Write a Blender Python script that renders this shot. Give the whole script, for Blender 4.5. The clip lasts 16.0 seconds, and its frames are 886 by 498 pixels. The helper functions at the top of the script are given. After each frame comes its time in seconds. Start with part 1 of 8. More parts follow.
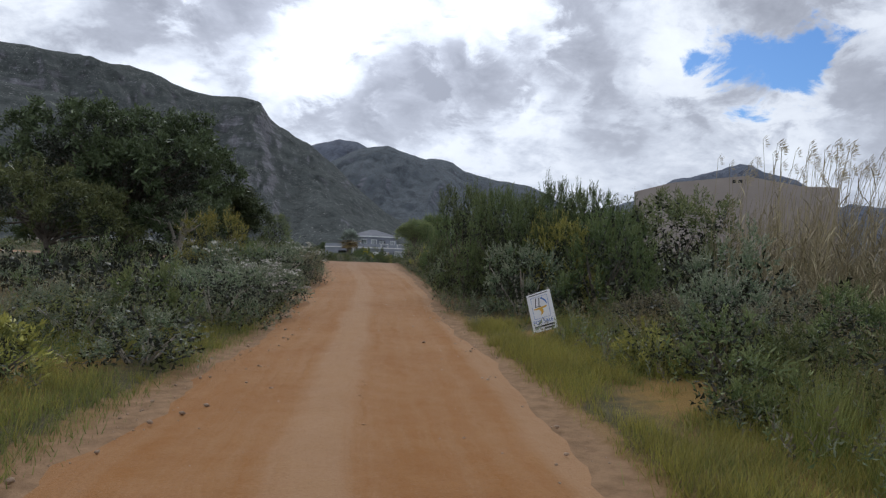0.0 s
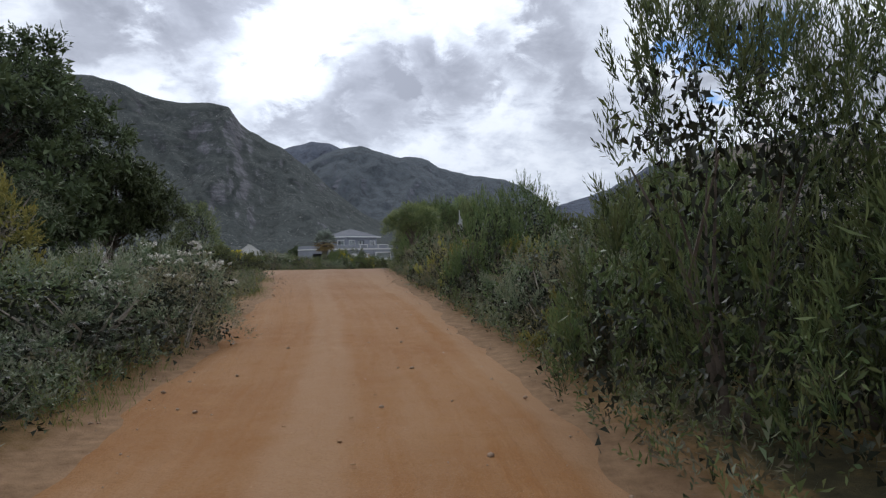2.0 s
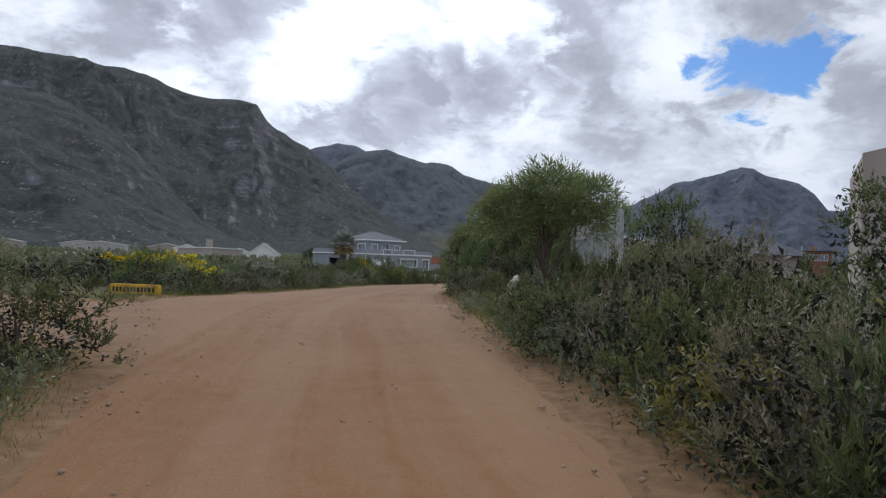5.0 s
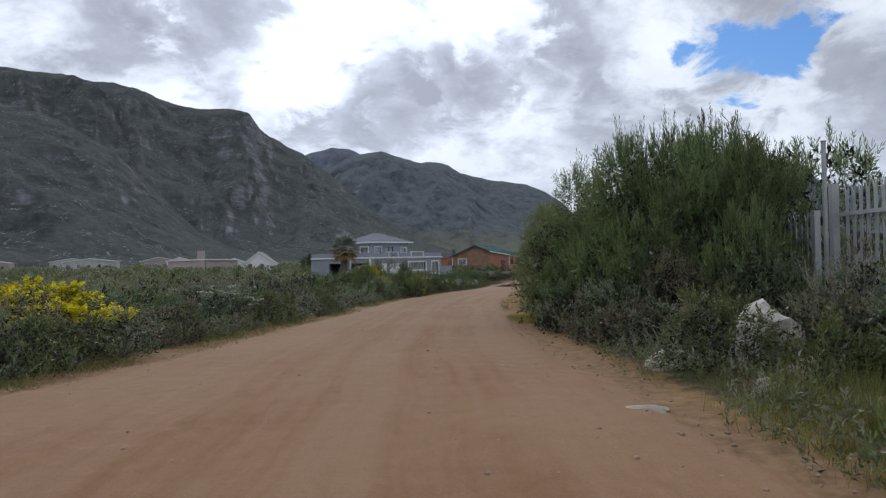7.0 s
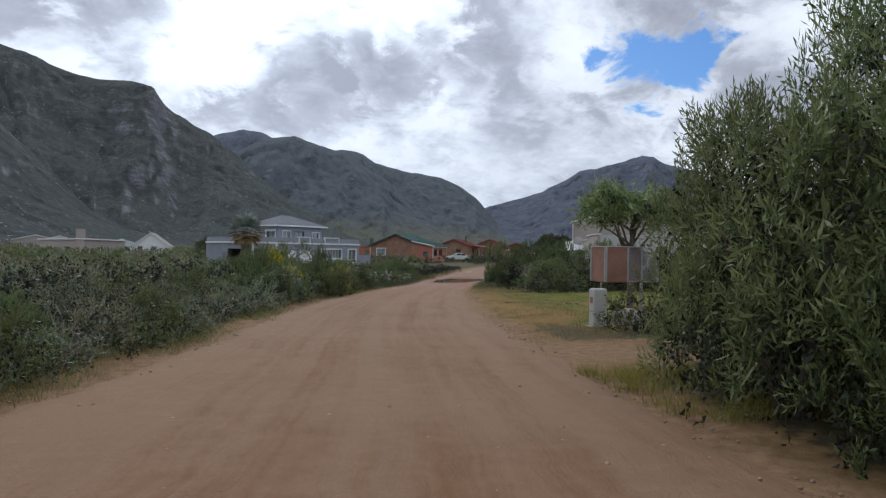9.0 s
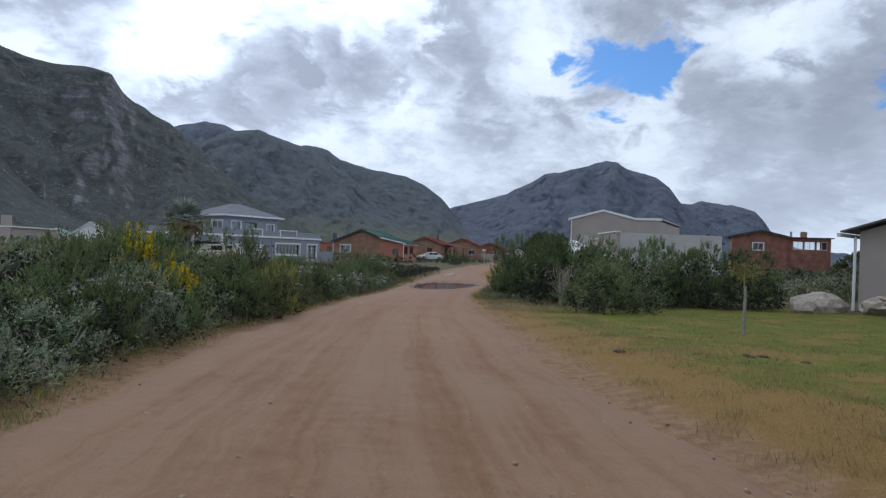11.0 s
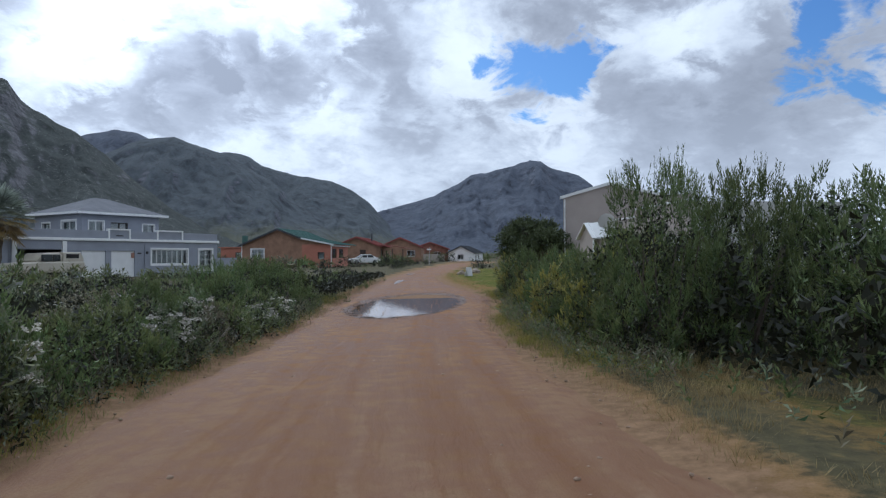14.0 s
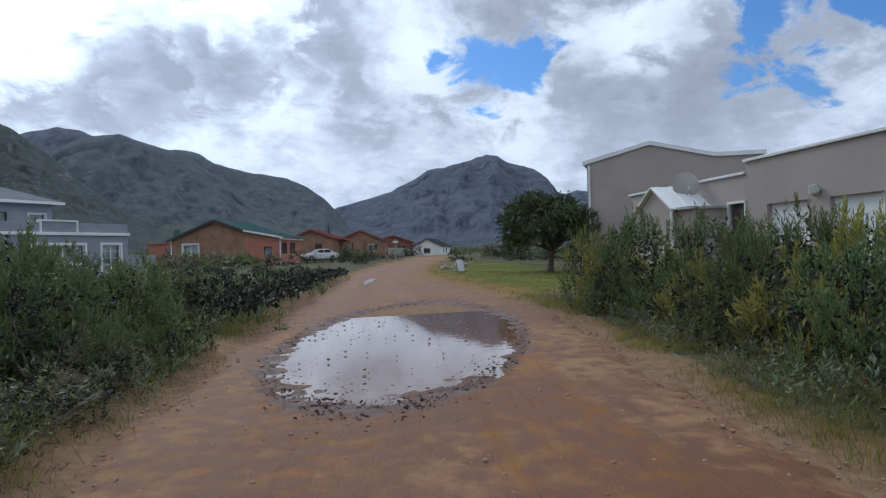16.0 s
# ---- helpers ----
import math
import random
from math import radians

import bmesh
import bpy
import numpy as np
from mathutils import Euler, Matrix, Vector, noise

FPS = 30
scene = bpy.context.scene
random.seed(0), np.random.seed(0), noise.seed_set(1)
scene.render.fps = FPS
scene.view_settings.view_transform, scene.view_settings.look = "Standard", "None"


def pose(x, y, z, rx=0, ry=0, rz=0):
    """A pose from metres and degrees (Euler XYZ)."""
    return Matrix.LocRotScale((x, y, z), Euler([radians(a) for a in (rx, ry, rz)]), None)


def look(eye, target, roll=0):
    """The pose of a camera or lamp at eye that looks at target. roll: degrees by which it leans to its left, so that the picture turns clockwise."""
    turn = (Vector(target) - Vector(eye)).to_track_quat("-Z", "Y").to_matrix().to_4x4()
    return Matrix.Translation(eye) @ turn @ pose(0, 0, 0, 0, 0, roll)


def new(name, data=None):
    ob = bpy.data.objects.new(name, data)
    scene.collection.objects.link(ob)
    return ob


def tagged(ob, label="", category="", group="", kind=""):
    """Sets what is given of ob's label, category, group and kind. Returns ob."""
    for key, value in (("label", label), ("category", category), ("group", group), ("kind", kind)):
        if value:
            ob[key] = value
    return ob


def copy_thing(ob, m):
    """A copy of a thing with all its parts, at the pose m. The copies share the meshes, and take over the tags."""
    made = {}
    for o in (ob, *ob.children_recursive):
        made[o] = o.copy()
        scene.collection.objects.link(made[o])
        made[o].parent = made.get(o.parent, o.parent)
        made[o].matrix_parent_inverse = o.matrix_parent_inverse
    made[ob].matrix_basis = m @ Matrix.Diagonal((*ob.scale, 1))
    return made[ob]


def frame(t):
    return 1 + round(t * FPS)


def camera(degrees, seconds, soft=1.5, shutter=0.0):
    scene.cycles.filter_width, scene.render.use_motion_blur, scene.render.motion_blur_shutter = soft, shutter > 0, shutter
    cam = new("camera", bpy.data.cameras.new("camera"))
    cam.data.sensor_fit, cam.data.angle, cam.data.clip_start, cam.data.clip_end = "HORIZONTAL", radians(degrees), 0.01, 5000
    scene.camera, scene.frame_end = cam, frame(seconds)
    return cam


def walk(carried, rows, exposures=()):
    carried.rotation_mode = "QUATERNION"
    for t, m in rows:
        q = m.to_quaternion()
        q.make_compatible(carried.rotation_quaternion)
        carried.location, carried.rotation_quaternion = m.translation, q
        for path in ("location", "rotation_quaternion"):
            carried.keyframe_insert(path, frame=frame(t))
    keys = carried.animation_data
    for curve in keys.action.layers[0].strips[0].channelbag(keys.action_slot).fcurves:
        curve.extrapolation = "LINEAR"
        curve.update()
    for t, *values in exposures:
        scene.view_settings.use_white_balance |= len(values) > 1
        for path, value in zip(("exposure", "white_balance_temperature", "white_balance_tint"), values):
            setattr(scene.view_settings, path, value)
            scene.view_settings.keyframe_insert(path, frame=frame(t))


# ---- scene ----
cam = camera(67.8, 16.0, soft=1.25)
PATH = [
    (0, (0.000, 0.000, 1.180), (-0.000, 2.000, 1.202), 1.96),
    (0.5, (-0.338, 2.934, 1.203), (-0.321, 4.934, 1.207), 1.45),
    (1, (-0.650, 5.819, 1.195), (-0.595, 7.818, 1.205), 0.96),
    (1.5, (-0.885, 8.633, 1.205), (-0.830, 10.632, 1.229), -1.03),
    (2, (-1.170, 11.472, 1.249), (-1.106, 13.471, 1.264), -0.96),
    (2.5, (-1.443, 14.231, 1.311), (-1.386, 16.231, 1.322), 0.89),
    (3, (-1.756, 16.880, 1.374), (-1.750, 18.879, 1.412), 0.77),
    (3.5, (-1.948, 19.470, 1.440), (-1.925, 21.470, 1.473), 2.51),
    (6, (-3.832, 30.340, 1.823), (-3.835, 32.340, 1.860), 1.34),
    (6.5, (-4.226, 32.955, 1.866), (-4.212, 34.955, 1.883), 0.90),
    (7, (-4.586, 35.565, 1.885), (-4.582, 37.565, 1.918), -1.14),
    (7.5, (-4.926, 38.252, 1.864), (-4.824, 40.249, 1.877), 0.53),
    (8, (-5.139, 40.798, 1.837), (-4.981, 42.792, 1.820), 1.20),
    (8.5, (-5.309, 43.285, 1.777), (-5.078, 45.271, 1.739), 0.94),
    (9, (-5.425, 45.751, 1.683), (-5.155, 47.733, 1.690), 0.90),
    (11.5, (-4.850, 59.075, 1.436), (-4.444, 61.033, 1.447), 2.22),
    (12, (-4.474, 62.043, 1.359), (-4.039, 63.995, 1.374), 1.71),
    (12.5, (-4.099, 64.893, 1.300), (-3.638, 66.839, 1.317), 0.28),
    (13, (-3.708, 67.757, 1.216), (-3.206, 69.692, 1.237), -0.76),
    (13.5, (-3.318, 70.517, 1.155), (-2.772, 72.441, 1.173), -0.69),
    (14, (-2.775, 73.466, 1.094), (-2.189, 75.378, 1.117), -0.12),
    (14.5, (-2.198, 76.346, 1.019), (-1.552, 78.239, 1.032), -0.55),
    (15, (-1.550, 79.300, 0.945), (-0.882, 81.185, 0.956), 0.13),
    (15.5, (-0.900, 82.196, 0.895), (-0.207, 84.072, 0.887), -0.31),
    (16, (-0.665, 84.615, 0.788), (0.042, 86.486, 0.796), -1.26),
]
walk(cam, [(t, look(eye, target, roll)) for t, eye, target, roll in PATH], [(0.0, -0.08, 5880, 9), (9.0, -0.08, 5780, 8), (11.5, -0.08, 5480, 7), (16.0, -0.08, 5400, 6)])

# ---------------------------------------------------------------- sky and sun
SUN_AZ, SUN_EL = radians(-12), radians(38)          # azimuth from +y towards +x


def node(nt, kind, **values):
    n = nt.nodes.new(kind)
    for key, value in values.items():
        if key in n.inputs:
            n.inputs[key].default_value = value
    return n


def math_node(nt, op, a, b=None, clamp=False):
    n = nt.nodes.new("ShaderNodeMath")
    n.operation, n.use_clamp = op, clamp
    for i, v in enumerate((a, b)):
        if v is None:
            continue
        if isinstance(v, (int, float)):
            n.inputs[i].default_value = v
        else:
            nt.links.new(v, n.inputs[i])
    return n.outputs[0]


def mix_node(nt, fac, a, b, blend="MIX"):
    n = nt.nodes.new("ShaderNodeMix")
    n.data_type, n.blend_type = "RGBA", blend
    for sock, v in ((n.inputs[0], fac), (n.inputs[6], a), (n.inputs[7], b)):
        if isinstance(v, (int, float)):
            sock.default_value = v
        elif isinstance(v, tuple):
            sock.default_value = (*v, 1.0) if len(v) == 3 else v
        else:
            nt.links.new(v, sock)
    return n.outputs[2]


def ramp_node(nt, fac, stops):
    n = nt.nodes.new("ShaderNodeValToRGB")
    r = n.color_ramp
    while len(r.elements) < len(stops):
        r.elements.new(0.5)
    for e, (p, c) in zip(r.elements, stops):
        e.position = p
        e.color = (c, c, c, 1) if isinstance(c, (int, float)) else (*c, 1)
    nt.links.new(fac, n.inputs[0])
    return n.outputs[0]


def smooth(nt, v, lo, hi):
    n = nt.nodes.new("ShaderNodeMapRange")
    n.interpolation_type = "SMOOTHSTEP"
    nt.links.new(v, n.inputs[0])
    n.inputs[1].default_value, n.inputs[2].default_value = lo, hi
    return n.outputs[0]


def noise_node(nt, vec, scale, detail=5.0, rough=0.55, dist=0.0):
    n = node(nt, "ShaderNodeTexNoise", Scale=scale, Detail=detail, Roughness=rough, Distortion=dist)
    if vec is not None:
        nt.links.new(vec, n.inputs["Vector"])
    return n.outputs[0]


def direction(az, el):
    a, e = radians(az), radians(el)
    return Vector((math.sin(a) * math.cos(e), math.cos(a) * math.cos(e), math.sin(e)))


def make_sky():
    world = bpy.data.worlds.new("sky")
    scene.world = world
    world.use_nodes = True
    nt = world.node_tree
    nt.nodes.clear()
    out = nt.nodes.new("ShaderNodeOutputWorld")
    sky = nt.nodes.new("ShaderNodeTexSky")
    sky.sky_type, sky.sun_disc = "NISHITA", False
    sky.sun_elevation, sky.sun_rotation = SUN_EL, SUN_AZ
    sky.air_density, sky.dust_density = 1.2, 0.6
    blue = mix_node(nt, 1.0, sky.outputs[0], (0.046, 0.063, 0.090), "MULTIPLY")
    geo = nt.nodes.new("ShaderNodeTexCoord")
    d = geo.outputs["Generated"]
    sep = nt.nodes.new("ShaderNodeSeparateXYZ")
    nt.links.new(d, sep.inputs[0])
    # clouds lie on a plane overhead: the view direction over its height
    up = math_node(nt, "ADD", math_node(nt, "MAXIMUM", sep.outputs[2], 0.0), 0.42)
    px = math_node(nt, "DIVIDE", sep.outputs[0], up)
    py = math_node(nt, "DIVIDE", sep.outputs[1], up)
    comb = nt.nodes.new("ShaderNodeCombineXYZ")
    nt.links.new(px, comb.inputs[0])
    nt.links.new(py, comb.inputs[1])
    comb.inputs[2].default_value = 3.7
    flat = comb.outputs[0]
    big = noise_node(nt, flat, 2.6, 9.0, 0.58, 0.25)
    mid = noise_node(nt, flat, 7.5, 8.0, 0.60, 0.35)
    low = noise_node(nt, flat, 0.55, 3.0, 0.5)
    fine = noise_node(nt, flat, 19.0, 6.0, 0.62, 0.3)

    def spot(az, el, inner, outer):
        """1 near a direction, 0 away from it; the edge is torn by the cloud noise."""
        dot = nt.nodes.new("ShaderNodeVectorMath")
        dot.operation = "DOT_PRODUCT"
        nt.links.new(d, dot.inputs[0])
        dot.inputs[1].default_value = direction(az, el)
        ang = math_node(nt, "ARCCOSINE", dot.outputs["Value"])
        ang = math_node(nt, "ADD", ang, math_node(nt, "MULTIPLY", math_node(nt, "SUBTRACT", mid, 0.5), 0.26))
        return smooth(nt, ang, radians(outer), radians(inner))

    # cloud body: bright rims, grey undersides, heavier masses where the sky holds them
    dens = math_node(nt, "ADD", math_node(nt, "MULTIPLY", big, 0.50), math_node(nt, "MULTIPLY", mid, 0.50))
    dens = math_node(nt, "ADD", dens, math_node(nt, "MULTIPLY", math_node(nt, "SUBTRACT", fine, 0.5), 0.17))
    for az, el, r0, r1, weight in MASSES:
        dens = math_node(nt, "ADD", dens, math_node(nt, "MULTIPLY", spot(az, el, r0, r1), weight))
    shade = ramp_node(nt, dens, [(0.34, (1.0, 1.0, 1.0)), (0.45, (0.90, 0.90, 0.92)), (0.53, (0.68, 0.69, 0.735)),
                                 (0.60, (0.475, 0.480, 0.525)), (0.72, (0.34, 0.345, 0.385))])
    # the veiled sun lights the clouds before it
    sdot = nt.nodes.new("ShaderNodeVectorMath")
    sdot.operation = "DOT_PRODUCT"
    nt.links.new(d, sdot.inputs[0])
    sdot.inputs[1].default_value = direction(-8, 27)
    glow = smooth(nt, math_node(nt, "ARCCOSINE", sdot.outputs["Value"]), radians(34), radians(2))
    lit = mix_node(nt, 1.0, shade, ramp_node(nt, glow, [(0.0, 0.88), (0.5, 1.10), (1.0, 1.45)]), "MULTIPLY")
    # grey veil close to the horizon
    veil = smooth(nt, sep.outputs[2], 0.30, 0.02)
    lit = mix_node(nt, math_node(nt, "MULTIPLY", veil, 0.45), lit, (0.635, 0.65, 0.695))
    # gaps of blue sky
    holes = spot(25.7, 15.5, 1.9, 3.9)
    for az, el, r0, r1 in HOLES:
        holes = math_node(nt, "MAXIMUM", holes, spot(az, el, r0, r1))
    behind = smooth(nt, math_node(nt, "ADD", low, math_node(nt, "MULTIPLY", mid, 0.25)), 0.42, 0.33)
    away = smooth(nt, sep.outputs[1], 0.35, -0.2)
    holes = math_node(nt, "MAXIMUM", holes, math_node(nt, "MULTIPLY", behind, away))
    wisps = math_node(nt, "MULTIPLY", smooth(nt, mid, 0.50, 0.72), 0.8)
    holes = math_node(nt, "MULTIPLY", holes, math_node(nt, "SUBTRACT", 1.0, wisps), True)
    col = mix_node(nt, holes, lit, blue)
    bg = nt.nodes.new("ShaderNodeBackground")
    nt.links.new(col, bg.inputs[0])
    bg.inputs[1].default_value = SKY_GAIN
    nt.links.new(bg.outputs[0], out.inputs[0])


HOLES = [(28.3, 16.6, 1.2, 2.8), (45.0, 14.6, 0.6, 2.2), (50.5, 14.6, 1.0, 2.8), (46.8, 17.8, 0.8, 2.4), (53.0, 18.5, 2.5, 4.5)]
# bearing, height, inner and outer radius, weight: dark masses above nought, bright ones below
MASSES = [(-22.0, 19.5, 3.0, 8.0, 0.16), (-14.5, 21.0, 2.0, 6.0, 0.13), (-9.4, 12.3, 2.0, 5.0, 0.13), (-3.6, 13.0, 2.0, 5.0, 0.14), (2.5, 15.5, 2.0, 5.0, 0.15),
          (10.4, 17.9, 2.5, 6.0, 0.10), (14.6, 10.8, 1.5, 4.5, 0.11), (-18.7, 13.3, 0.8, 2.8, 0.09), (33.0, 11.6, 2.0, 6.0, 0.10), (38.0, 7.6, 3.0, 7.0, 0.12), (45.0, 10.5, 3.0, 8.0, 0.12), (43.0, 17.0, 1.5, 4.0, 0.08),
          (-11.5, 17.6, 2.0, 6.0, -0.14), (-22.0, 15.0, 1.5, 5.0, -0.12), (4.5, 20.0, 2.0, 5.5, -0.14), (27.5, 12.0, 1.5, 4.5, -0.10), (19.0, 14.5, 1.0, 4.0, -0.06), (40.0, 17.4, 2.0, 5.0, -0.10), (34.0, 17.5, 2.0, 5.0, -0.06)]
SKY_GAIN = 1.12
make_sky()

sun = new("sun", bpy.data.lights.new("sun", "SUN"))
sun.data.energy, sun.data.angle, sun.data.color = 1.1, radians(14), (1.0, 0.95, 0.87)
sun.matrix_world = look((0, 0, 0), tuple(-v for v in direction(math.degrees(SUN_AZ), math.degrees(SUN_EL)))) 
sun.location = (0, 60, 80)


# ---------------------------------------------------------------- materials
def material(name):
    m = bpy.data.materials.new(name)
    m.use_nodes = True
    nt = m.node_tree
    return m, nt, nt.nodes["Principled BSDF"]


def world_coords(nt):
    return nt.nodes.new("ShaderNodeNewGeometry").outputs["Position"]


def bump(nt, bsdf, height, strength=0.4, distance=0.02):
    b = node(nt, "ShaderNodeBump", Strength=strength, Distance=distance)
    nt.links.new(height, b.inputs["Height"])
    nt.links.new(b.outputs[0], bsdf.inputs["Normal"])


def plain(name, color, rough=0.6, metal=0.0, vary=0.12, scale=3.0, grain=60.0, relief=0.15, spec=0.4):
    """A surface of one colour with stains at one scale and grain at another."""
    m, nt, b = material(name)
    p = world_coords(nt)
    a, c = noise_node(nt, p, scale, 4.0), noise_node(nt, p, grain, 3.0)
    v = math_node(nt, "ADD", math_node(nt, "MULTIPLY", a, 0.7), math_node(nt, "MULTIPLY", c, 0.3))
    dark = tuple(x * (1 - vary * 1.6) for x in color)
    light = tuple(min(1, x * (1 + vary)) for x in color)
    nt.links.new(ramp_node(nt, v, [(0.3, dark), (0.7, light)]), b.inputs["Base Color"])
    b.inputs["Roughness"].default_value, b.inputs["Metallic"].default_value = rough, metal
    b.inputs["Specular IOR Level"].default_value = spec
    bump(nt, b, c, relief, 0.01)
    return m


def leaf_material(name, young, old, tip=(0.2, 0.22, 0.1), tips=0.0, rough=0.5, glow=0.24):
    """Leaves: each its own tone, young growth towards the ends of the shoots, some light let through."""
    m, nt, b = material(name)
    geo = nt.nodes.new("ShaderNodeNewGeometry")
    info = nt.nodes.new("ShaderNodeObjectInfo")
    att = nt.nodes.new("ShaderNodeAttribute")
    att.attribute_name = "tip"
    island = geo.outputs["Random Per Island"]
    c = mix_node(nt, island, tuple(x * 0.66 for x in old), young)
    patch = noise_node(nt, world_coords(nt), 1.3, 3.0)
    c = mix_node(nt, math_node(nt, "MULTIPLY", smooth(nt, patch, 0.38, 0.62), 0.46), c, tuple(x * 0.56 for x in old))
    if tips:
        c = mix_node(nt, math_node(nt, "MULTIPLY", att.outputs["Fac"], tips, True), c, tip)
    hue = node(nt, "ShaderNodeHueSaturation", Saturation=1.04)
    nt.links.new(math_node(nt, "ADD", math_node(nt, "MULTIPLY", info.outputs["Random"], 0.5), 0.84), hue.inputs["Value"])
    nt.links.new(math_node(nt, "ADD", math_node(nt, "MULTIPLY", info.outputs["Random"], 0.03), 0.485), hue.inputs["Hue"])
    nt.links.new(c, hue.inputs["Color"])
    nt.links.new(hue.outputs[0], b.inputs["Base Color"])
    b.inputs["Roughness"].default_value = rough
    b.inputs["Specular IOR Level"].default_value = 0.18
    tr = nt.nodes.new("ShaderNodeBsdfTranslucent")
    nt.links.new(hue.outputs[0], tr.inputs[0])
    mx = nt.nodes.new("ShaderNodeMixShader")
    mx.inputs[0].default_value = glow
    nt.links.new(b.outputs[0], mx.inputs[1])
    nt.links.new(tr.outputs[0], mx.inputs[2])
    nt.links.new(mx.outputs[0], nt.nodes["Material Output"].inputs[0])
    return m


M = {}
M["conebush"] = leaf_material("conebush_leaf", (0.130, 0.186, 0.072), (0.050, 0.082, 0.038), (0.215, 0.240, 0.100), 0.5, glow=0.20)
M["wattle"] = leaf_material("wattle_leaf", (0.200, 0.258, 0.110), (0.084, 0.125, 0.058), (0.330, 0.345, 0.150), 0.45)
M["grey"] = leaf_material("grey_leaf", (0.166, 0.221, 0.112), (0.066, 0.109, 0.058), (0.354, 0.345, 0.260), 0.55)
M["heath"] = leaf_material("heath_leaf", (0.240, 0.223, 0.128), (0.103, 0.101, 0.061), (0.290, 0.248, 0.184), 0.5)
M["bright"] = leaf_material("bright_leaf", (0.254, 0.255, 0.074), (0.106, 0.125, 0.042), (0.401, 0.352, 0.100), 0.65)
M["olive"] = leaf_material("olive_leaf", (0.146, 0.186, 0.070), (0.054, 0.083, 0.036), (0.228, 0.228, 0.096), 0.5, glow=0.18)
M["tree"] = leaf_material("tree_leaf", (0.106, 0.134, 0.066), (0.049, 0.068, 0.036), (0.129, 0.153, 0.070), 0.5, glow=0.12)
M["palm"] = leaf_material("palm_frond", (0.42, 0.46, 0.40), (0.22, 0.25, 0.21), glow=0.15)
M["yellow"] = leaf_material("yellow_blossom", (0.76, 0.64, 0.02), (0.70, 0.60, 0.04), glow=0.35)
M["white_bloom"] = leaf_material("white_blossom", (0.72, 0.70, 0.64), (0.42, 0.38, 0.33), glow=0.3)
M["grass"] = leaf_material("grass_blade", (0.195, 0.232, 0.056), (0.088, 0.126, 0.034), (0.30, 0.26, 0.11), 0.55, glow=0.3)
M["verge"] = leaf_material("verge_grass", (0.360, 0.345, 0.074), (0.135, 0.150, 0.036), (0.48, 0.40, 0.13), 0.5, glow=0.3)
M["dry"] = leaf_material("dry_grass", (0.420, 0.320, 0.150), (0.210, 0.160, 0.080), (0.45, 0.36, 0.2), 0.4, glow=0.3)
M["reed"] = leaf_material("reed_stalk", (0.40, 0.33, 0.21), (0.20, 0.16, 0.105), (0.30, 0.24, 0.17), 0.4, glow=0.15)
M["litter"] = leaf_material("leaf_litter", (0.120, 0.075, 0.052), (0.060, 0.038, 0.030), glow=0.05)
M["rusty"] = leaf_material("rusty_grass", (0.46, 0.22, 0.05), (0.24, 0.11, 0.03), (0.5, 0.28, 0.08), 0.4, glow=0.3)
M["bark"] = plain("bark", (0.13, 0.105, 0.085), 0.9, vary=0.35, scale=9.0, grain=55.0, relief=0.6)
# inner leaves: old and dull, darkened further in colour for the shade inside
M["shaded_old_leaf"] = leaf_material("shaded_old_leaf", (0.052, 0.057, 0.036), (0.028, 0.032, 0.022), glow=0.02)
M["dead_wood"] = plain("dead_wood", (0.34, 0.30, 0.25), 0.9, vary=0.25, scale=9.0, relief=0.5)


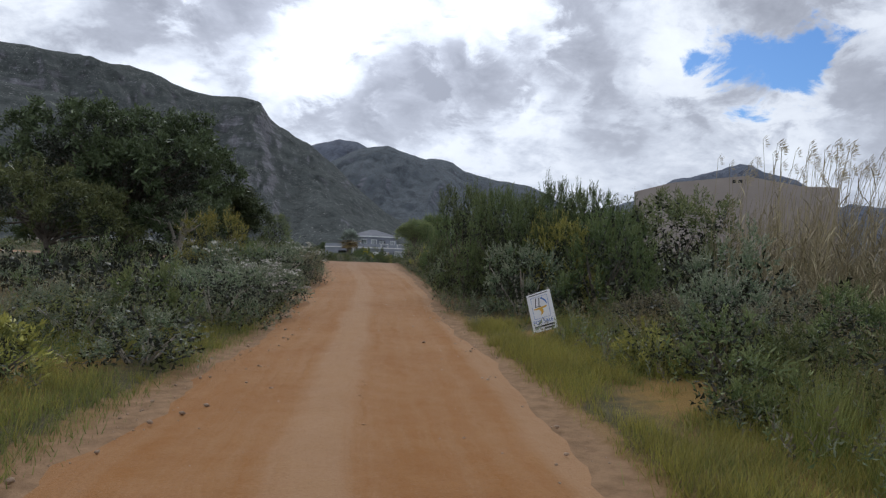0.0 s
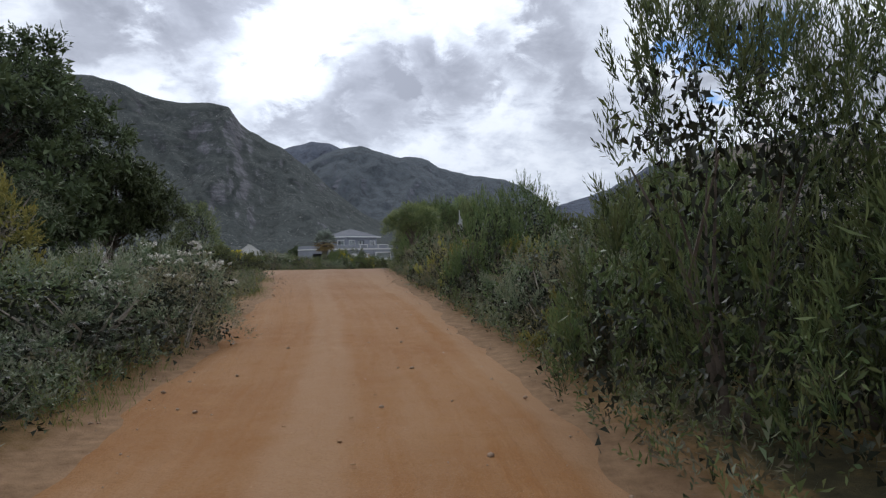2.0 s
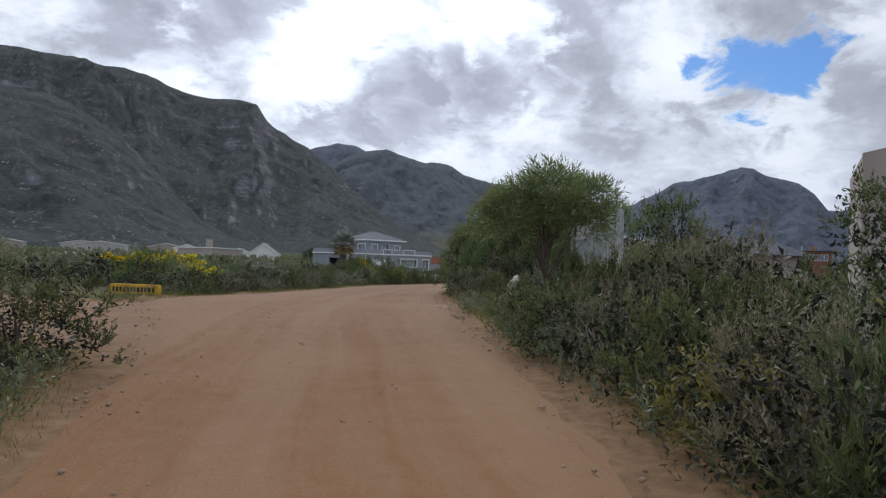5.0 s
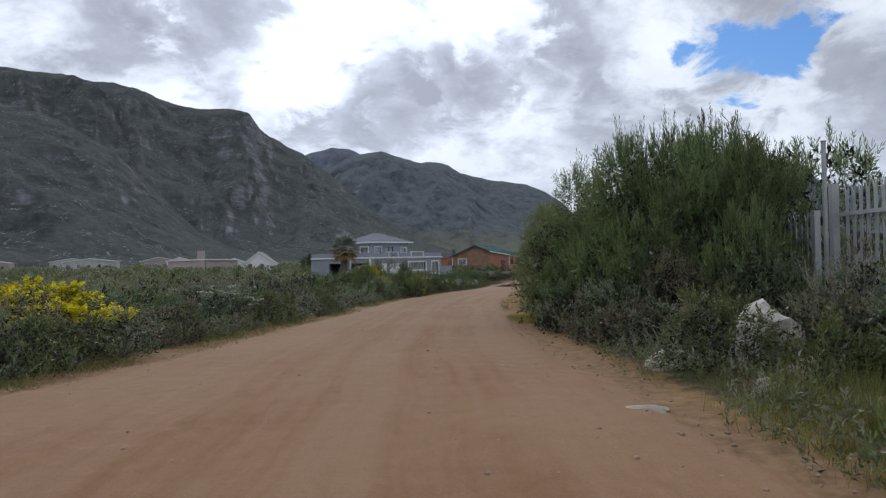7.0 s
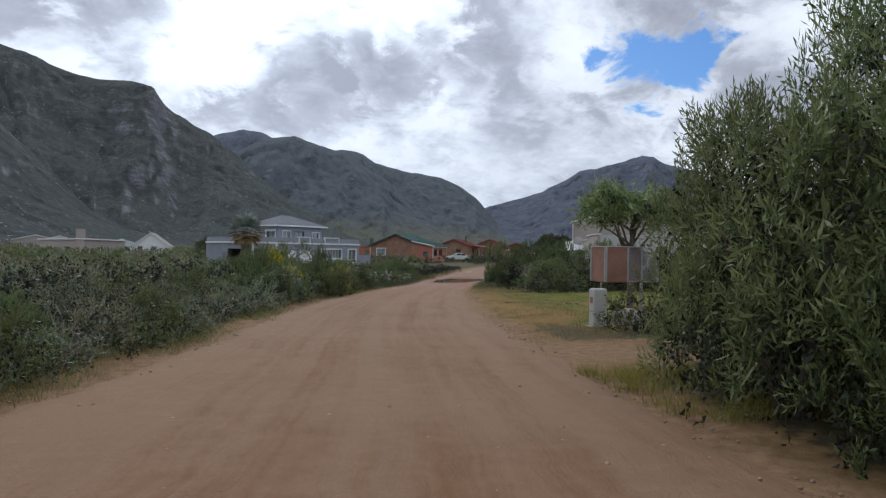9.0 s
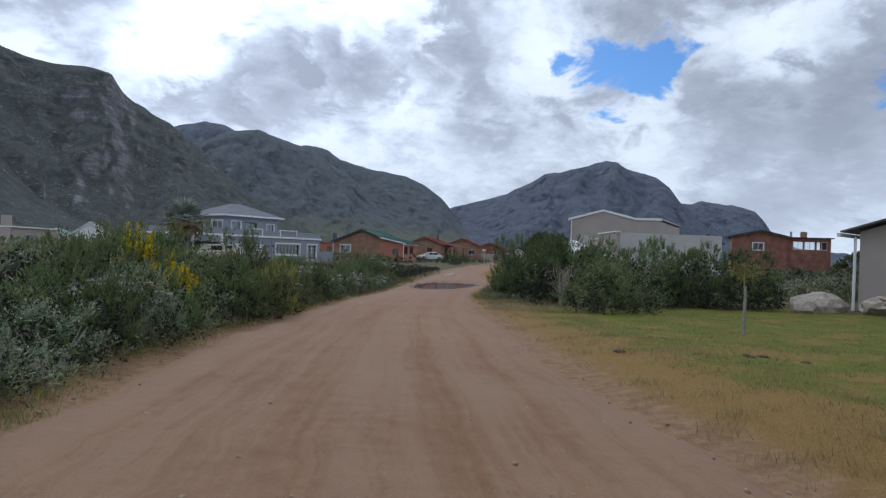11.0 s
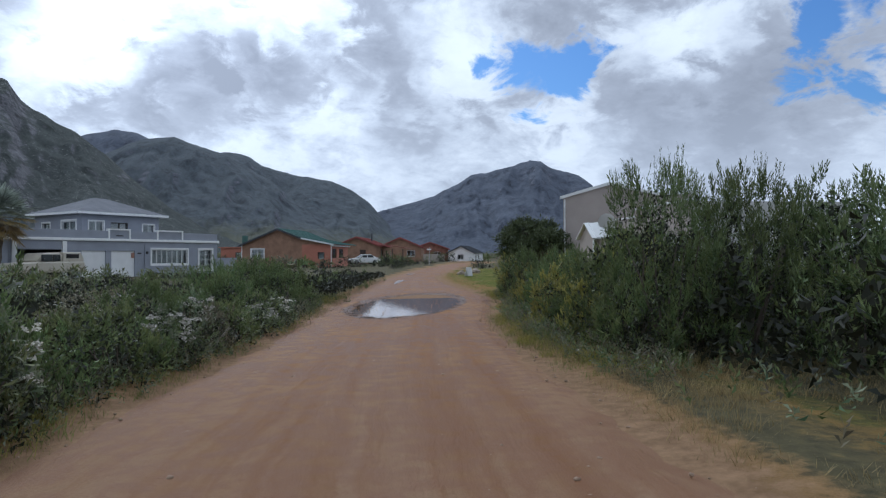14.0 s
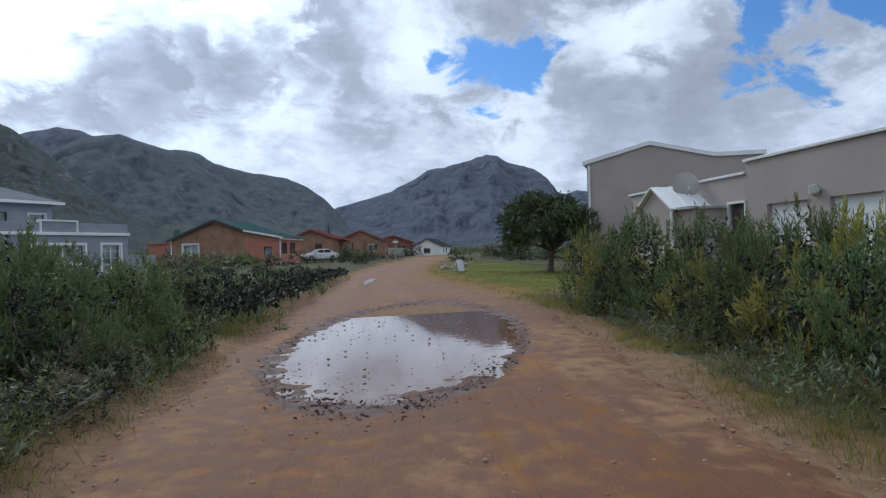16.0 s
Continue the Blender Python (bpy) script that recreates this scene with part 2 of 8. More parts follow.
def ground_material():
    """Sandy soil, turf and bare verge, by how near the road is and by patches."""
    m, nt, b = material("ground_soil")
    p = world_coords(nt)
    att = nt.nodes.new("ShaderNodeAttribute")
    att.attribute_name = "dirt"
    att2 = nt.nodes.new("ShaderNodeAttribute")
    att2.attribute_name = "lawn"
    n1, n2, n3 = noise_node(nt, p, 0.9, 6.0), noise_node(nt, p, 7.0, 6.0, 0.65), noise_node(nt, p, 70.0, 3.0, 0.7)
    soil = ramp_node(nt, n2, [(0.3, (0.060, 0.052, 0.030)), (0.7, (0.125, 0.110, 0.055))])
    turf = ramp_node(nt, n3, [(0.3, (0.070, 0.086, 0.010)), (0.7, (0.165, 0.172, 0.022))])
    straw = ramp_node(nt, n3, [(0.3, (0.140, 0.084, 0.026)), (0.7, (0.310, 0.194, 0.062))])
    dirt = ramp_node(nt, n2, [(0.3, (0.175, 0.105, 0.056)), (0.7, (0.325, 0.205, 0.116))])
    att3 = nt.nodes.new("ShaderNodeAttribute")
    att3.attribute_name = "dry"
    lawn = mix_node(nt, smooth(nt, math_node(nt, "ADD", math_node(nt, "MULTIPLY", att3.outputs["Fac"], 0.44), math_node(nt, "ADD", math_node(nt, "MULTIPLY", n1, 1.00), math_node(nt, "MULTIPLY", n2, 0.60))), 0.76, 1.00), turf, straw)
    base = mix_node(nt, smooth(nt, math_node(nt, "ADD", att2.outputs["Fac"], math_node(nt, "MULTIPLY", math_node(nt, "SUBTRACT", n2, 0.5), 0.6)), 0.3, 0.7), soil, lawn)
    edge = math_node(nt, "ADD", att.outputs["Fac"], math_node(nt, "MULTIPLY", math_node(nt, "SUBTRACT", n2, 0.5), 0.9))
    edge = math_node(nt, "ADD", edge, math_node(nt, "MULTIPLY", math_node(nt, "SUBTRACT", n1, 0.5), 0.5))
    straw_edge = mix_node(nt, smooth(nt, edge, 0.12, 0.45), base, mix_node(nt, 0.5, straw, dirt))
    col = mix_node(nt, smooth(nt, edge, 0.42, 0.72), straw_edge, dirt)
    nt.links.new(col, b.inputs["Base Color"])
    b.inputs["Roughness"].default_value = 0.95
    b.inputs["Specular IOR Level"].default_value = 0.15
    bump(nt, b, math_node(nt, "ADD", n3, math_node(nt, "MULTIPLY", n2, 2.0)), 0.6, 0.03)
    return m


def road_material():
    """Red gravel road: packed ruddy wheel tracks, paler loose sand between and beside them."""
    m, nt, b = material("road_gravel")
    p = world_coords(nt)
    uv = nt.nodes.new("ShaderNodeUVMap")
    uv.uv_map = "across"
    sep = nt.nodes.new("ShaderNodeSeparateXYZ")
    nt.links.new(uv.outputs[0], sep.inputs[0])
    wob = noise_node(nt, p, 0.35, 3.0)
    u = math_node(nt, "ADD", sep.outputs[0], math_node(nt, "MULTIPLY", math_node(nt, "SUBTRACT", wob, 0.5), 0.40))
    u = math_node(nt, "ADD", u, math_node(nt, "MULTIPLY", math_node(nt, "SUBTRACT", noise_node(nt, p, 3.0, 4.0), 0.5), 0.16))
    # long streaks drawn out along the road
    st = nt.nodes.new("ShaderNodeCombineXYZ")
    nt.links.new(math_node(nt, "MULTIPLY", u, 6.5), st.inputs[0])
    nt.links.new(math_node(nt, "MULTIPLY", sep.outputs[1], 0.16), st.inputs[1])
    streak = noise_node(nt, st.outputs[0], 1.0, 7.0, 0.68)
    ln = nt.nodes.new("ShaderNodeCombineXYZ")
    nt.links.new(math_node(nt, "MULTIPLY", u, 2.6), ln.inputs[0])
    nt.links.new(math_node(nt, "MULTIPLY", sep.outputs[1], 0.05), ln.inputs[1])
    line = noise_node(nt, ln.outputs[0], 1.0, 5.0, 0.72)
    drawn = nt.nodes.new("ShaderNodeAttribute")
    drawn.attribute_name = "drawn"
    fine = noise_node(nt, p, 45.0, 4.0, 0.7)
    mid = noise_node(nt, p, 4.5, 6.0, 0.6)
    big = noise_node(nt, p, 0.5, 4.0)
    a = smooth(nt, math_node(nt, "ABSOLUTE", math_node(nt, "SUBTRACT", u, 0.82)), 0.70, 0.50)
    c = smooth(nt, math_node(nt, "ABSOLUTE", math_node(nt, "ADD", u, 0.82)), 0.70, 0.50)
    att = nt.nodes.new("ShaderNodeAttribute")
    att.attribute_name = "rut"
    track = math_node(nt, "MULTIPLY", math_node(nt, "MAXIMUM", a, c), att.outputs["Fac"])
    track = math_node(nt, "ADD", track, math_node(nt, "MULTIPLY", math_node(nt, "ADD", math_node(nt, "SUBTRACT", streak, 0.49), math_node(nt, "MULTIPLY", math_node(nt, "SUBTRACT", big, 0.5), 0.9)), 1.5), True)
    track = math_node(nt, "ADD", track, math_node(nt, "MULTIPLY", math_node(nt, "MULTIPLY", math_node(nt, "SUBTRACT", line, 0.5), 3.4), drawn.outputs["Fac"]), True)
    red = nt.nodes.new("ShaderNodeAttribute")
    red.attribute_name = "red"
    v = math_node(nt, "ADD", math_node(nt, "MULTIPLY", mid, 0.6), math_node(nt, "MULTIPLY", fine, 0.4))
    pale_a = ramp_node(nt, v, [(0.3, (0.288, 0.160, 0.076)), (0.72, (0.445, 0.270, 0.143))])
    pack_a = ramp_node(nt, v, [(0.3, (0.236, 0.100, 0.027)), (0.72, (0.360, 0.175, 0.056))])
    pale_b = ramp_node(nt, v, [(0.3, (0.185, 0.120, 0.079)), (0.72, (0.320, 0.218, 0.145))])
    pack_b = ramp_node(nt, v, [(0.3, (0.132, 0.072, 0.041)), (0.72, (0.225, 0.128, 0.072))])
    pale = mix_node(nt, red.outputs["Fac"], pale_b, pale_a)
    pack = mix_node(nt, red.outputs["Fac"], pack_b, pack_a)
    col = mix_node(nt, track, pale, pack)
    damp_att = nt.nodes.new("ShaderNodeAttribute")
    damp_att.attribute_name = "damp"
    damp = math_node(nt, "MULTIPLY", damp_att.outputs["Fac"], smooth(nt, math_node(nt, "ADD", mid, math_node(nt, "MULTIPLY", big, 0.5)), 0.55, 0.85))
    col = mix_node(nt, math_node(nt, "MULTIPLY", damp, 0.75), col, (0.165, 0.066, 0.028))
    grit = noise_node(nt, p, 150.0, 2.0, 0.8)
    col = mix_node(nt, math_node(nt, "MULTIPLY", smooth(nt, grit, 0.60, 0.72), 0.5), col, (0.40, 0.31, 0.22))
    col = mix_node(nt, math_node(nt, "MULTIPLY", smooth(nt, grit, 0.40, 0.28), 0.5), col, (0.085, 0.048, 0.028))
    wet_att = nt.nodes.new("ShaderNodeAttribute")
    wet_att.attribute_name = "wet"
    wet = smooth(nt, math_node(nt, "ADD", wet_att.outputs["Fac"], math_node(nt, "MULTIPLY", math_node(nt, "SUBTRACT", mid, 0.5), 1.2)), 0.35, 0.7)
    col = mix_node(nt, math_node(nt, "MULTIPLY", wet, 0.85), col, (0.098, 0.048, 0.029))
    nt.links.new(col, b.inputs["Base Color"])
    nt.links.new(math_node(nt, "SUBTRACT", 0.95, math_node(nt, "ADD", math_node(nt, "MULTIPLY", damp, 0.3), math_node(nt, "MULTIPLY", wet, 0.15))), b.inputs["Roughness"])
    b.inputs["Specular IOR Level"].default_value = 0.2
    bump(nt, b, math_node(nt, "ADD", math_node(nt, "MULTIPLY", fine, 0.6), math_node(nt, "ADD", mid, math_node(nt, "ADD", streak, math_node(nt, "MULTIPLY", line, drawn.outputs["Fac"])))), 0.8, 0.03)
    return m


def rock_slope_material(name, veg, rock, scale, pale=(0.30, 0.28, 0.26), specks=0.62, grass=0.0):
    """Mountain side: scrub on the gentler ground, bare sandstone on the steep, pale scree specks. Farther slopes are
    given haze in veg and rock.
    """
    m, nt, b = material(name)
    p = world_coords(nt)
    geo = nt.nodes.new("ShaderNodeNewGeometry")
    sep = nt.nodes.new("ShaderNodeSeparateXYZ")
    nt.links.new(geo.outputs["Normal"], sep.inputs[0])
    n1, n2 = noise_node(nt, p, 3.0 * scale, 6.0, 0.6), noise_node(nt, p, 22.0 * scale, 6.0, 0.7)
    n3 = noise_node(nt, p, 24.0 * scale, 5.0, 0.7)
    steep = math_node(nt, "ADD", sep.outputs[2], math_node(nt, "MULTIPLY", math_node(nt, "SUBTRACT", n2, 0.5), 0.5))
    v = ramp_node(nt, n2, [(0.3, tuple(x * 0.72 for x in veg)), (0.7, tuple(x * 1.22 for x in veg))])
    r = ramp_node(nt, n2, [(0.3, tuple(x * 0.55 for x in rock)), (0.7, tuple(x * 1.3 for x in rock))])
    # level beds of sandstone: dark joints and paler ledges across the slope
    flat = node(nt, "ShaderNodeMapping")
    flat.inputs["Scale"].default_value = (0.22, 0.22, 2.2)
    nt.links.new(p, flat.inputs["Vector"])
    beds = noise_node(nt, flat.outputs[0], 5.0 * scale, 6.0, 0.65, 0.4)
    r = mix_node(nt, 1.0, r, ramp_node(nt, beds, [(0.36, 0.55), (0.47, 0.9), (0.54, 1.0), (0.64, 1.3)]), "MULTIPLY")
    # upright ribs and gullies down the faces
    tall = node(nt, "ShaderNodeMapping")
    tall.inputs["Scale"].default_value = (1.0, 1.0, 0.22)
    nt.links.new(p, tall.inputs["Vector"])
    ribs = noise_node(nt, tall.outputs[0], 3.2 * scale, 7.0, 0.68, 0.5)
    r = mix_node(nt, 1.0, r, ramp_node(nt, ribs, [(0.36, 0.50), (0.48, 0.95), (0.58, 1.12), (0.66, 1.35)]), "MULTIPLY")
    v = mix_node(nt, 1.0, v, ramp_node(nt, ribs, [(0.36, 0.72), (0.5, 1.0), (0.66, 1.16)]), "MULTIPLY")
    at = nt.nodes.new("ShaderNodeSeparateXYZ")
    nt.links.new(p, at.inputs[0])
    if grass:
        low = smooth(nt, math_node(nt, "ADD", at.outputs[2], math_node(nt, "MULTIPLY", n1, 130.0)), 170.0, 80.0)
        v = mix_node(nt, math_node(nt, "MULTIPLY", low, grass), v, (0.17, 0.165, 0.085))
    col = mix_node(nt, smooth(nt, math_node(nt, "ADD", steep, math_node(nt, "MULTIPLY", math_node(nt, "SUBTRACT", beds, 0.5), -0.5)), 0.74, 0.52), v, r)
    sp = math_node(nt, "MULTIPLY", smooth(nt, n3, specks, specks + 0.08), smooth(nt, n1, 0.44, 0.62))
    col = mix_node(nt, math_node(nt, "MULTIPLY", sp, 0.75), col, pale)
    nt.links.new(col, b.inputs["Base Color"])
    b.inputs["Roughness"].default_value = 1.0
    b.inputs["Specular IOR Level"].default_value = 0.05
    bump(nt, b, math_node(nt, "ADD", math_node(nt, "MULTIPLY", n2, 0.6), math_node(nt, "ADD", math_node(nt, "MULTIPLY", ribs, 2.2), beds)), 0.7, 9.0 / (scale * 100))
    return m


M["ground"], M["road"] = ground_material(), road_material()
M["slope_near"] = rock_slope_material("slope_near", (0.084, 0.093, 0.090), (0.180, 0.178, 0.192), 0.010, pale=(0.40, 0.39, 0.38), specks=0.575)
# mid and far slopes: blue haze of distance mixed into the base colours
M["slope_mid_hazed"] = rock_slope_material("slope_mid_hazed", (0.116, 0.130, 0.144), (0.158, 0.164, 0.188), 0.008, pale=(0.20, 0.20, 0.205), specks=0.68, grass=0.5)
M["slope_far_hazed"] = rock_slope_material("slope_far_hazed", (0.130, 0.145, 0.182), (0.150, 0.162, 0.198), 0.005, pale=(0.17, 0.19, 0.22), specks=0.80)
M["stone"] = plain("sandstone", (0.35, 0.30, 0.245), 0.9, vary=0.3, scale=6.0, relief=0.6)
M["pale_stone"] = plain("pale_sandstone", (0.52, 0.48, 0.42), 0.9, vary=0.3, scale=7.0, relief=0.7)
M["soil"] = plain("dug_soil", (0.115, 0.072, 0.042), 0.95, vary=0.4, scale=14.0, relief=0.9)
M["pebble"] = plain("pebble", (0.34, 0.24, 0.165), 0.9, vary=0.3, scale=12.0, relief=0.4)


def water_material(name, ripple, rough):
    m, nt, b = material(name)
    p = world_coords(nt)
    n = noise_node(nt, p, 9.0, 3.0)
    nt.links.new(ramp_node(nt, n, [(0.3, (0.16, 0.085, 0.050)), (0.7, (0.22, 0.125, 0.080))]), b.inputs["Base Color"])
    b.inputs["Roughness"].default_value = rough
    b.inputs["IOR"].default_value = 1.33
    b.inputs["Specular IOR Level"].default_value = 0.9
    bump(nt, b, noise_node(nt, p, 7.0, 3.0), ripple, 0.02)
    return m


M["water"] = water_material("puddle_water", 0.035, 0.02)
M["water_ruffled"] = water_material("ruffled_water", 1.0, 0.2)


# ---------------------------------------------------------------- mesh tools
def mesh_from(name, verts, faces, mat=None, smooth_faces=False):
    me = bpy.data.meshes.new(name)
    me.from_pydata([tuple(v) for v in verts], [], [tuple(f) for f in faces])
    if mat:
        me.materials.append(mat)
    if smooth_faces:
        me.polygons.foreach_set("use_smooth", [True] * len(me.polygons))
    me.update()
    return me


def add_attribute(me, name, values):
    a = me.attributes.new(name, "FLOAT", "POINT")
    a.data.foreach_set("value", np.asarray(values, dtype=np.float32))


def part(name, bm, mat, parent, label=""):
    """Links a bmesh (or a mesh) as one mesh object under a thing."""
    if isinstance(bm, bmesh.types.BMesh):
        me = bpy.data.meshes.new(name)
        bm.to_mesh(me)
        bm.free()
        me.materials.append(mat)
    else:
        me = bm
    ob = new(name, me)
    ob.parent = parent
    if label:
        ob["label"] = label
    return ob


def thing(name, x, y, z, turn=0.0):
    ob = new(name)
    ob.empty_display_size = 0.2
    ob.matrix_world = pose(x, y, z, 0, 0, turn)
    return ob


def box(bm, x0, x1, y0, y1, z0, z1, bevel=0.0):
    m = Matrix.LocRotScale(((x0 + x1) / 2, (y0 + y1) / 2, (z0 + z1) / 2), None, (abs(x1 - x0), abs(y1 - y0), abs(z1 - z0)))
    made = bmesh.ops.create_cube(bm, size=1.0, matrix=m)
    if bevel:
        edges = list({e for v in made["verts"] for e in v.link_edges})
        bmesh.ops.bevel(bm, geom=edges, offset=bevel, segments=2, affect="EDGES", profile=0.5)
    return bm


def cuboid(x0, x1, y0, y1, z0, z1, bevel=0.0):
    return box(bmesh.new(), x0, x1, y0, y1, z0, z1, bevel)


def prism(profile, y0, y1):
    """A closed outline in x and z, drawn out along y."""
    bm = bmesh.new()
    a = [bm.verts.new((x, y0, z)) for x, z in profile]
    c = [bm.verts.new((x, y1, z)) for x, z in profile]
    n = len(profile)
    bm.faces.new(a)
    bm.faces.new(c[::-1])
    for i in range(n):
        bm.faces.new((a[i], c[i], c[(i + 1) % n], a[(i + 1) % n]))
    bmesh.ops.recalc_face_normals(bm, faces=bm.faces)
    return bm


def tube(bm, points, radii, sides=6):
    """A tapered, bent tube through points."""
    rings = []
    pts = [Vector(p) for p in points]
    for i, p in enumerate(pts):
        d = (pts[min(i + 1, len(pts) - 1)] - pts[max(i - 1, 0)]).normalized()
        s = d.cross(Vector((0.31, 0.95, 0.05))).normalized()
        t = d.cross(s)
        rings.append([bm.verts.new(p + radii[i] * (math.cos(k * math.tau / sides) * s + math.sin(k * math.tau / sides) * t)) for k in range(sides)])
    for a, b in zip(rings, rings[1:]):
        for k in range(sides):
            bm.faces.new((a[k], a[(k + 1) % sides], b[(k + 1) % sides], b[k]))
    bm.faces.new(rings[-1])
    return bm


# ---------------------------------------------------------------- the lie of the land
ROAD_L = [(-8, -1.5), (0, -1.8), (8.6, -2.4), (12, -2.8), (20, -3.75), (26.5, -4.6), (31, -5.5), (34, -6.6), (37, -8.0), (39.5, -9.3), (42, -9.3), (45, -8.7),
          (50, -8.3), (55, -7.6), (61, -7.1), (65, -6.7), (68, -6.4), (72, -5.5), (76, -4.7), (80, -3.75), (83, -2.9), (90, -1.1), (97, 0.7),
          (102, 2.1), (112, 5.0), (125, 9.6), (140, 15.4), (160, 24.0), (185, 36.0)]
ROAD_R = [(-8, 1.5), (0, 1.2), (5.6, 0.85), (9, 0.42), (12.6, 0.0), (20.5, -0.65), (23.7, -1.1), (28, -1.75), (35, -2.4), (41, -2.75), (48, -2.95),
          (52, -2.9), (57, -2.6), (63, -2.3), (65, -2.0), (71, -1.0), (76, -0.3), (79.5, 0.5), (85, 1.8), (89, 3.1), (93.5, 5.0), (97, 6.2),
          (107, 7.8), (117, 10.0), (125, 13.0), (140, 19.0), (160, 27.6), (185, 39.5)]
LEVEL = [(-60, 0.0), (0, 0.0), (8.6, 0.02), (14.2, 0.13), (19.5, 0.27), (25, 0.45), (30.3, 0.63), (35.5, 0.70), (40.8, 0.66), (45.8, 0.52), (52, 0.39), (59, 0.26),
         (64.9, 0.12), (70.5, -0.03), (76.3, -0.16), (82.2, -0.30), (86, -0.40), (92, -0.43), (100, -0.41), (116, -0.36), (150, -0.1), (180, 0.1), (260, 0.3), (600, 3.0)]


def along(table, y):
    ys, vs = zip(*table)
    return np.interp(y, ys, vs)


def eased(table, y, span=2.5):
    return sum(along(table, np.asarray(y) + k * span / 2) * w for k, w in ((-1, 0.25), (0, 0.5), (1, 0.25)))


def level(y):
    return eased(LEVEL, y, 4.0)


def road_gap(x, y):
    """Metres outside the road's edge, negative on it; the side road to the west counts too."""
    x, y = np.asarray(x, float), np.asarray(y, float)
    g = np.maximum(eased(ROAD_L, y) - x, x - eased(ROAD_R, y))
    side = np.maximum(np.abs(y - (36.4 + 0.02 * x)) - 3.1, x + 5.0)
    drive = np.maximum(np.abs(y - 54.4 - 0.10 * x) - 1.1, np.abs(x - 0.0) - 3.2)
    return np.minimum(np.minimum(g, side), drive)


def lumps(x, y, size, seed):
    """Cheap smooth unevenness from a few crossed waves."""
    r = np.random.RandomState(seed)
    out = 0
    for k in range(6):
        a, f, p = r.uniform(0, 6.28), (0.7 + 0.5 * k) / size, r.uniform(0, 6.28)
        out = out + np.sin((x * math.cos(a) + y * math.sin(a)) * f * 6.28 + p) / (1 + 0.6 * k)
    return out / 3


def land(x, y):
    """The ground's height."""
    x, y = np.asarray(x, float), np.asarray(y, float)
    gap = np.clip(road_gap(x, y), -3, 30)
    off = np.clip(gap / 2.0, 0, 1)
    z = level(y) + off * (0.06 + 0.07 * lumps(x, y, 5.0, 1)) + np.clip(gap / 12, 0, 1) * 0.25 * lumps(x, y, 23.0, 2)
    z = z + np.where((gap < 0), 0.0, 0.02 * lumps(x, y, 1.1, 3))
    far = np.clip((np.hypot(x, y - 60) - 150) / 500, 0, 1)
    return z * (1 - far) + far * 3.0 - 0.045 * (gap < 0.0) - 0.045 * np.clip(1 - gap / 0.6, 0, 1) * (gap >= 0)


def spread(lo, dense_lo, dense_hi, hi, step, grow=1.16):
    mid = list(np.arange(dense_lo, dense_hi + step / 2, step))
    out, s, v = [], step, dense_hi
    while v < hi:
        s *= grow
        v += s
        out.append(min(v, hi))
    pre, s, v = [], step, dense_lo
    while v > lo:
        s *= grow
        v -= s
        pre.append(max(v, lo))
    return np.array(pre[::-1] + mid + out)


def build_ground():
    xs, ys = spread(-4600, -12, 11, 4600, 0.36), spread(-4600, -6, 104, 4600, 0.36)
    gx, gy = np.meshgrid(xs, ys)
    gz = land(gx, gy)
    n, m = len(xs), len(ys)
    verts = np.stack([gx.ravel(), gy.ravel(), gz.ravel()], 1)
    i = np.arange(m - 1)[:, None] * n + np.arange(n - 1)
    faces = np.stack([i, i + 1, i + n + 1, i + n], -1).reshape(-1, 4)
    me = mesh_from("ground", verts.tolist(), faces.tolist(), M["ground"], True)
    gap = road_gap(gx, gy).ravel()
    add_attribute(me, "dirt", np.clip(1.0 - gap / np.where(gy.ravel() < 14, 0.45, 0.8), 0, 1))
    x, y = gx.ravel(), gy.ravel()
    lawn = np.clip(np.minimum(np.minimum(y - 57.5, 76 - y + 0.3 * x), np.minimum(x + 3.2, 14 - x)) / 1.0, 0, 1)
    lawn = np.maximum(lawn, np.clip(np.minimum(np.minimum(y - 96, 135 - y), np.minimum(x - 4.5 - (y - 96) * 0.25, 9 + (y - 96) * 0.3 - x + 3)) / 1.0, 0, 1))
    verge = np.clip(1 - np.abs(gap - 1.6) / 1.6, 0, 1) * np.where(y < 10, 1.0, np.where(y > 98, 0.25, 0.55))
    add_attribute(me, "lawn", np.maximum(lawn, verge))
    add_attribute(me, "dry", np.clip(1.0 - (gap - 0.4) / 1.6, 0, 1) * (x > -4) + 0.16 * np.clip((68 - y) / 6, -0.3, 1) * (x > -4) * (y > 50))
    tagged(new("ground", me), "sandy scrubland soil with turf and dry grass patches", "ground", kind="structure")


build_ground()


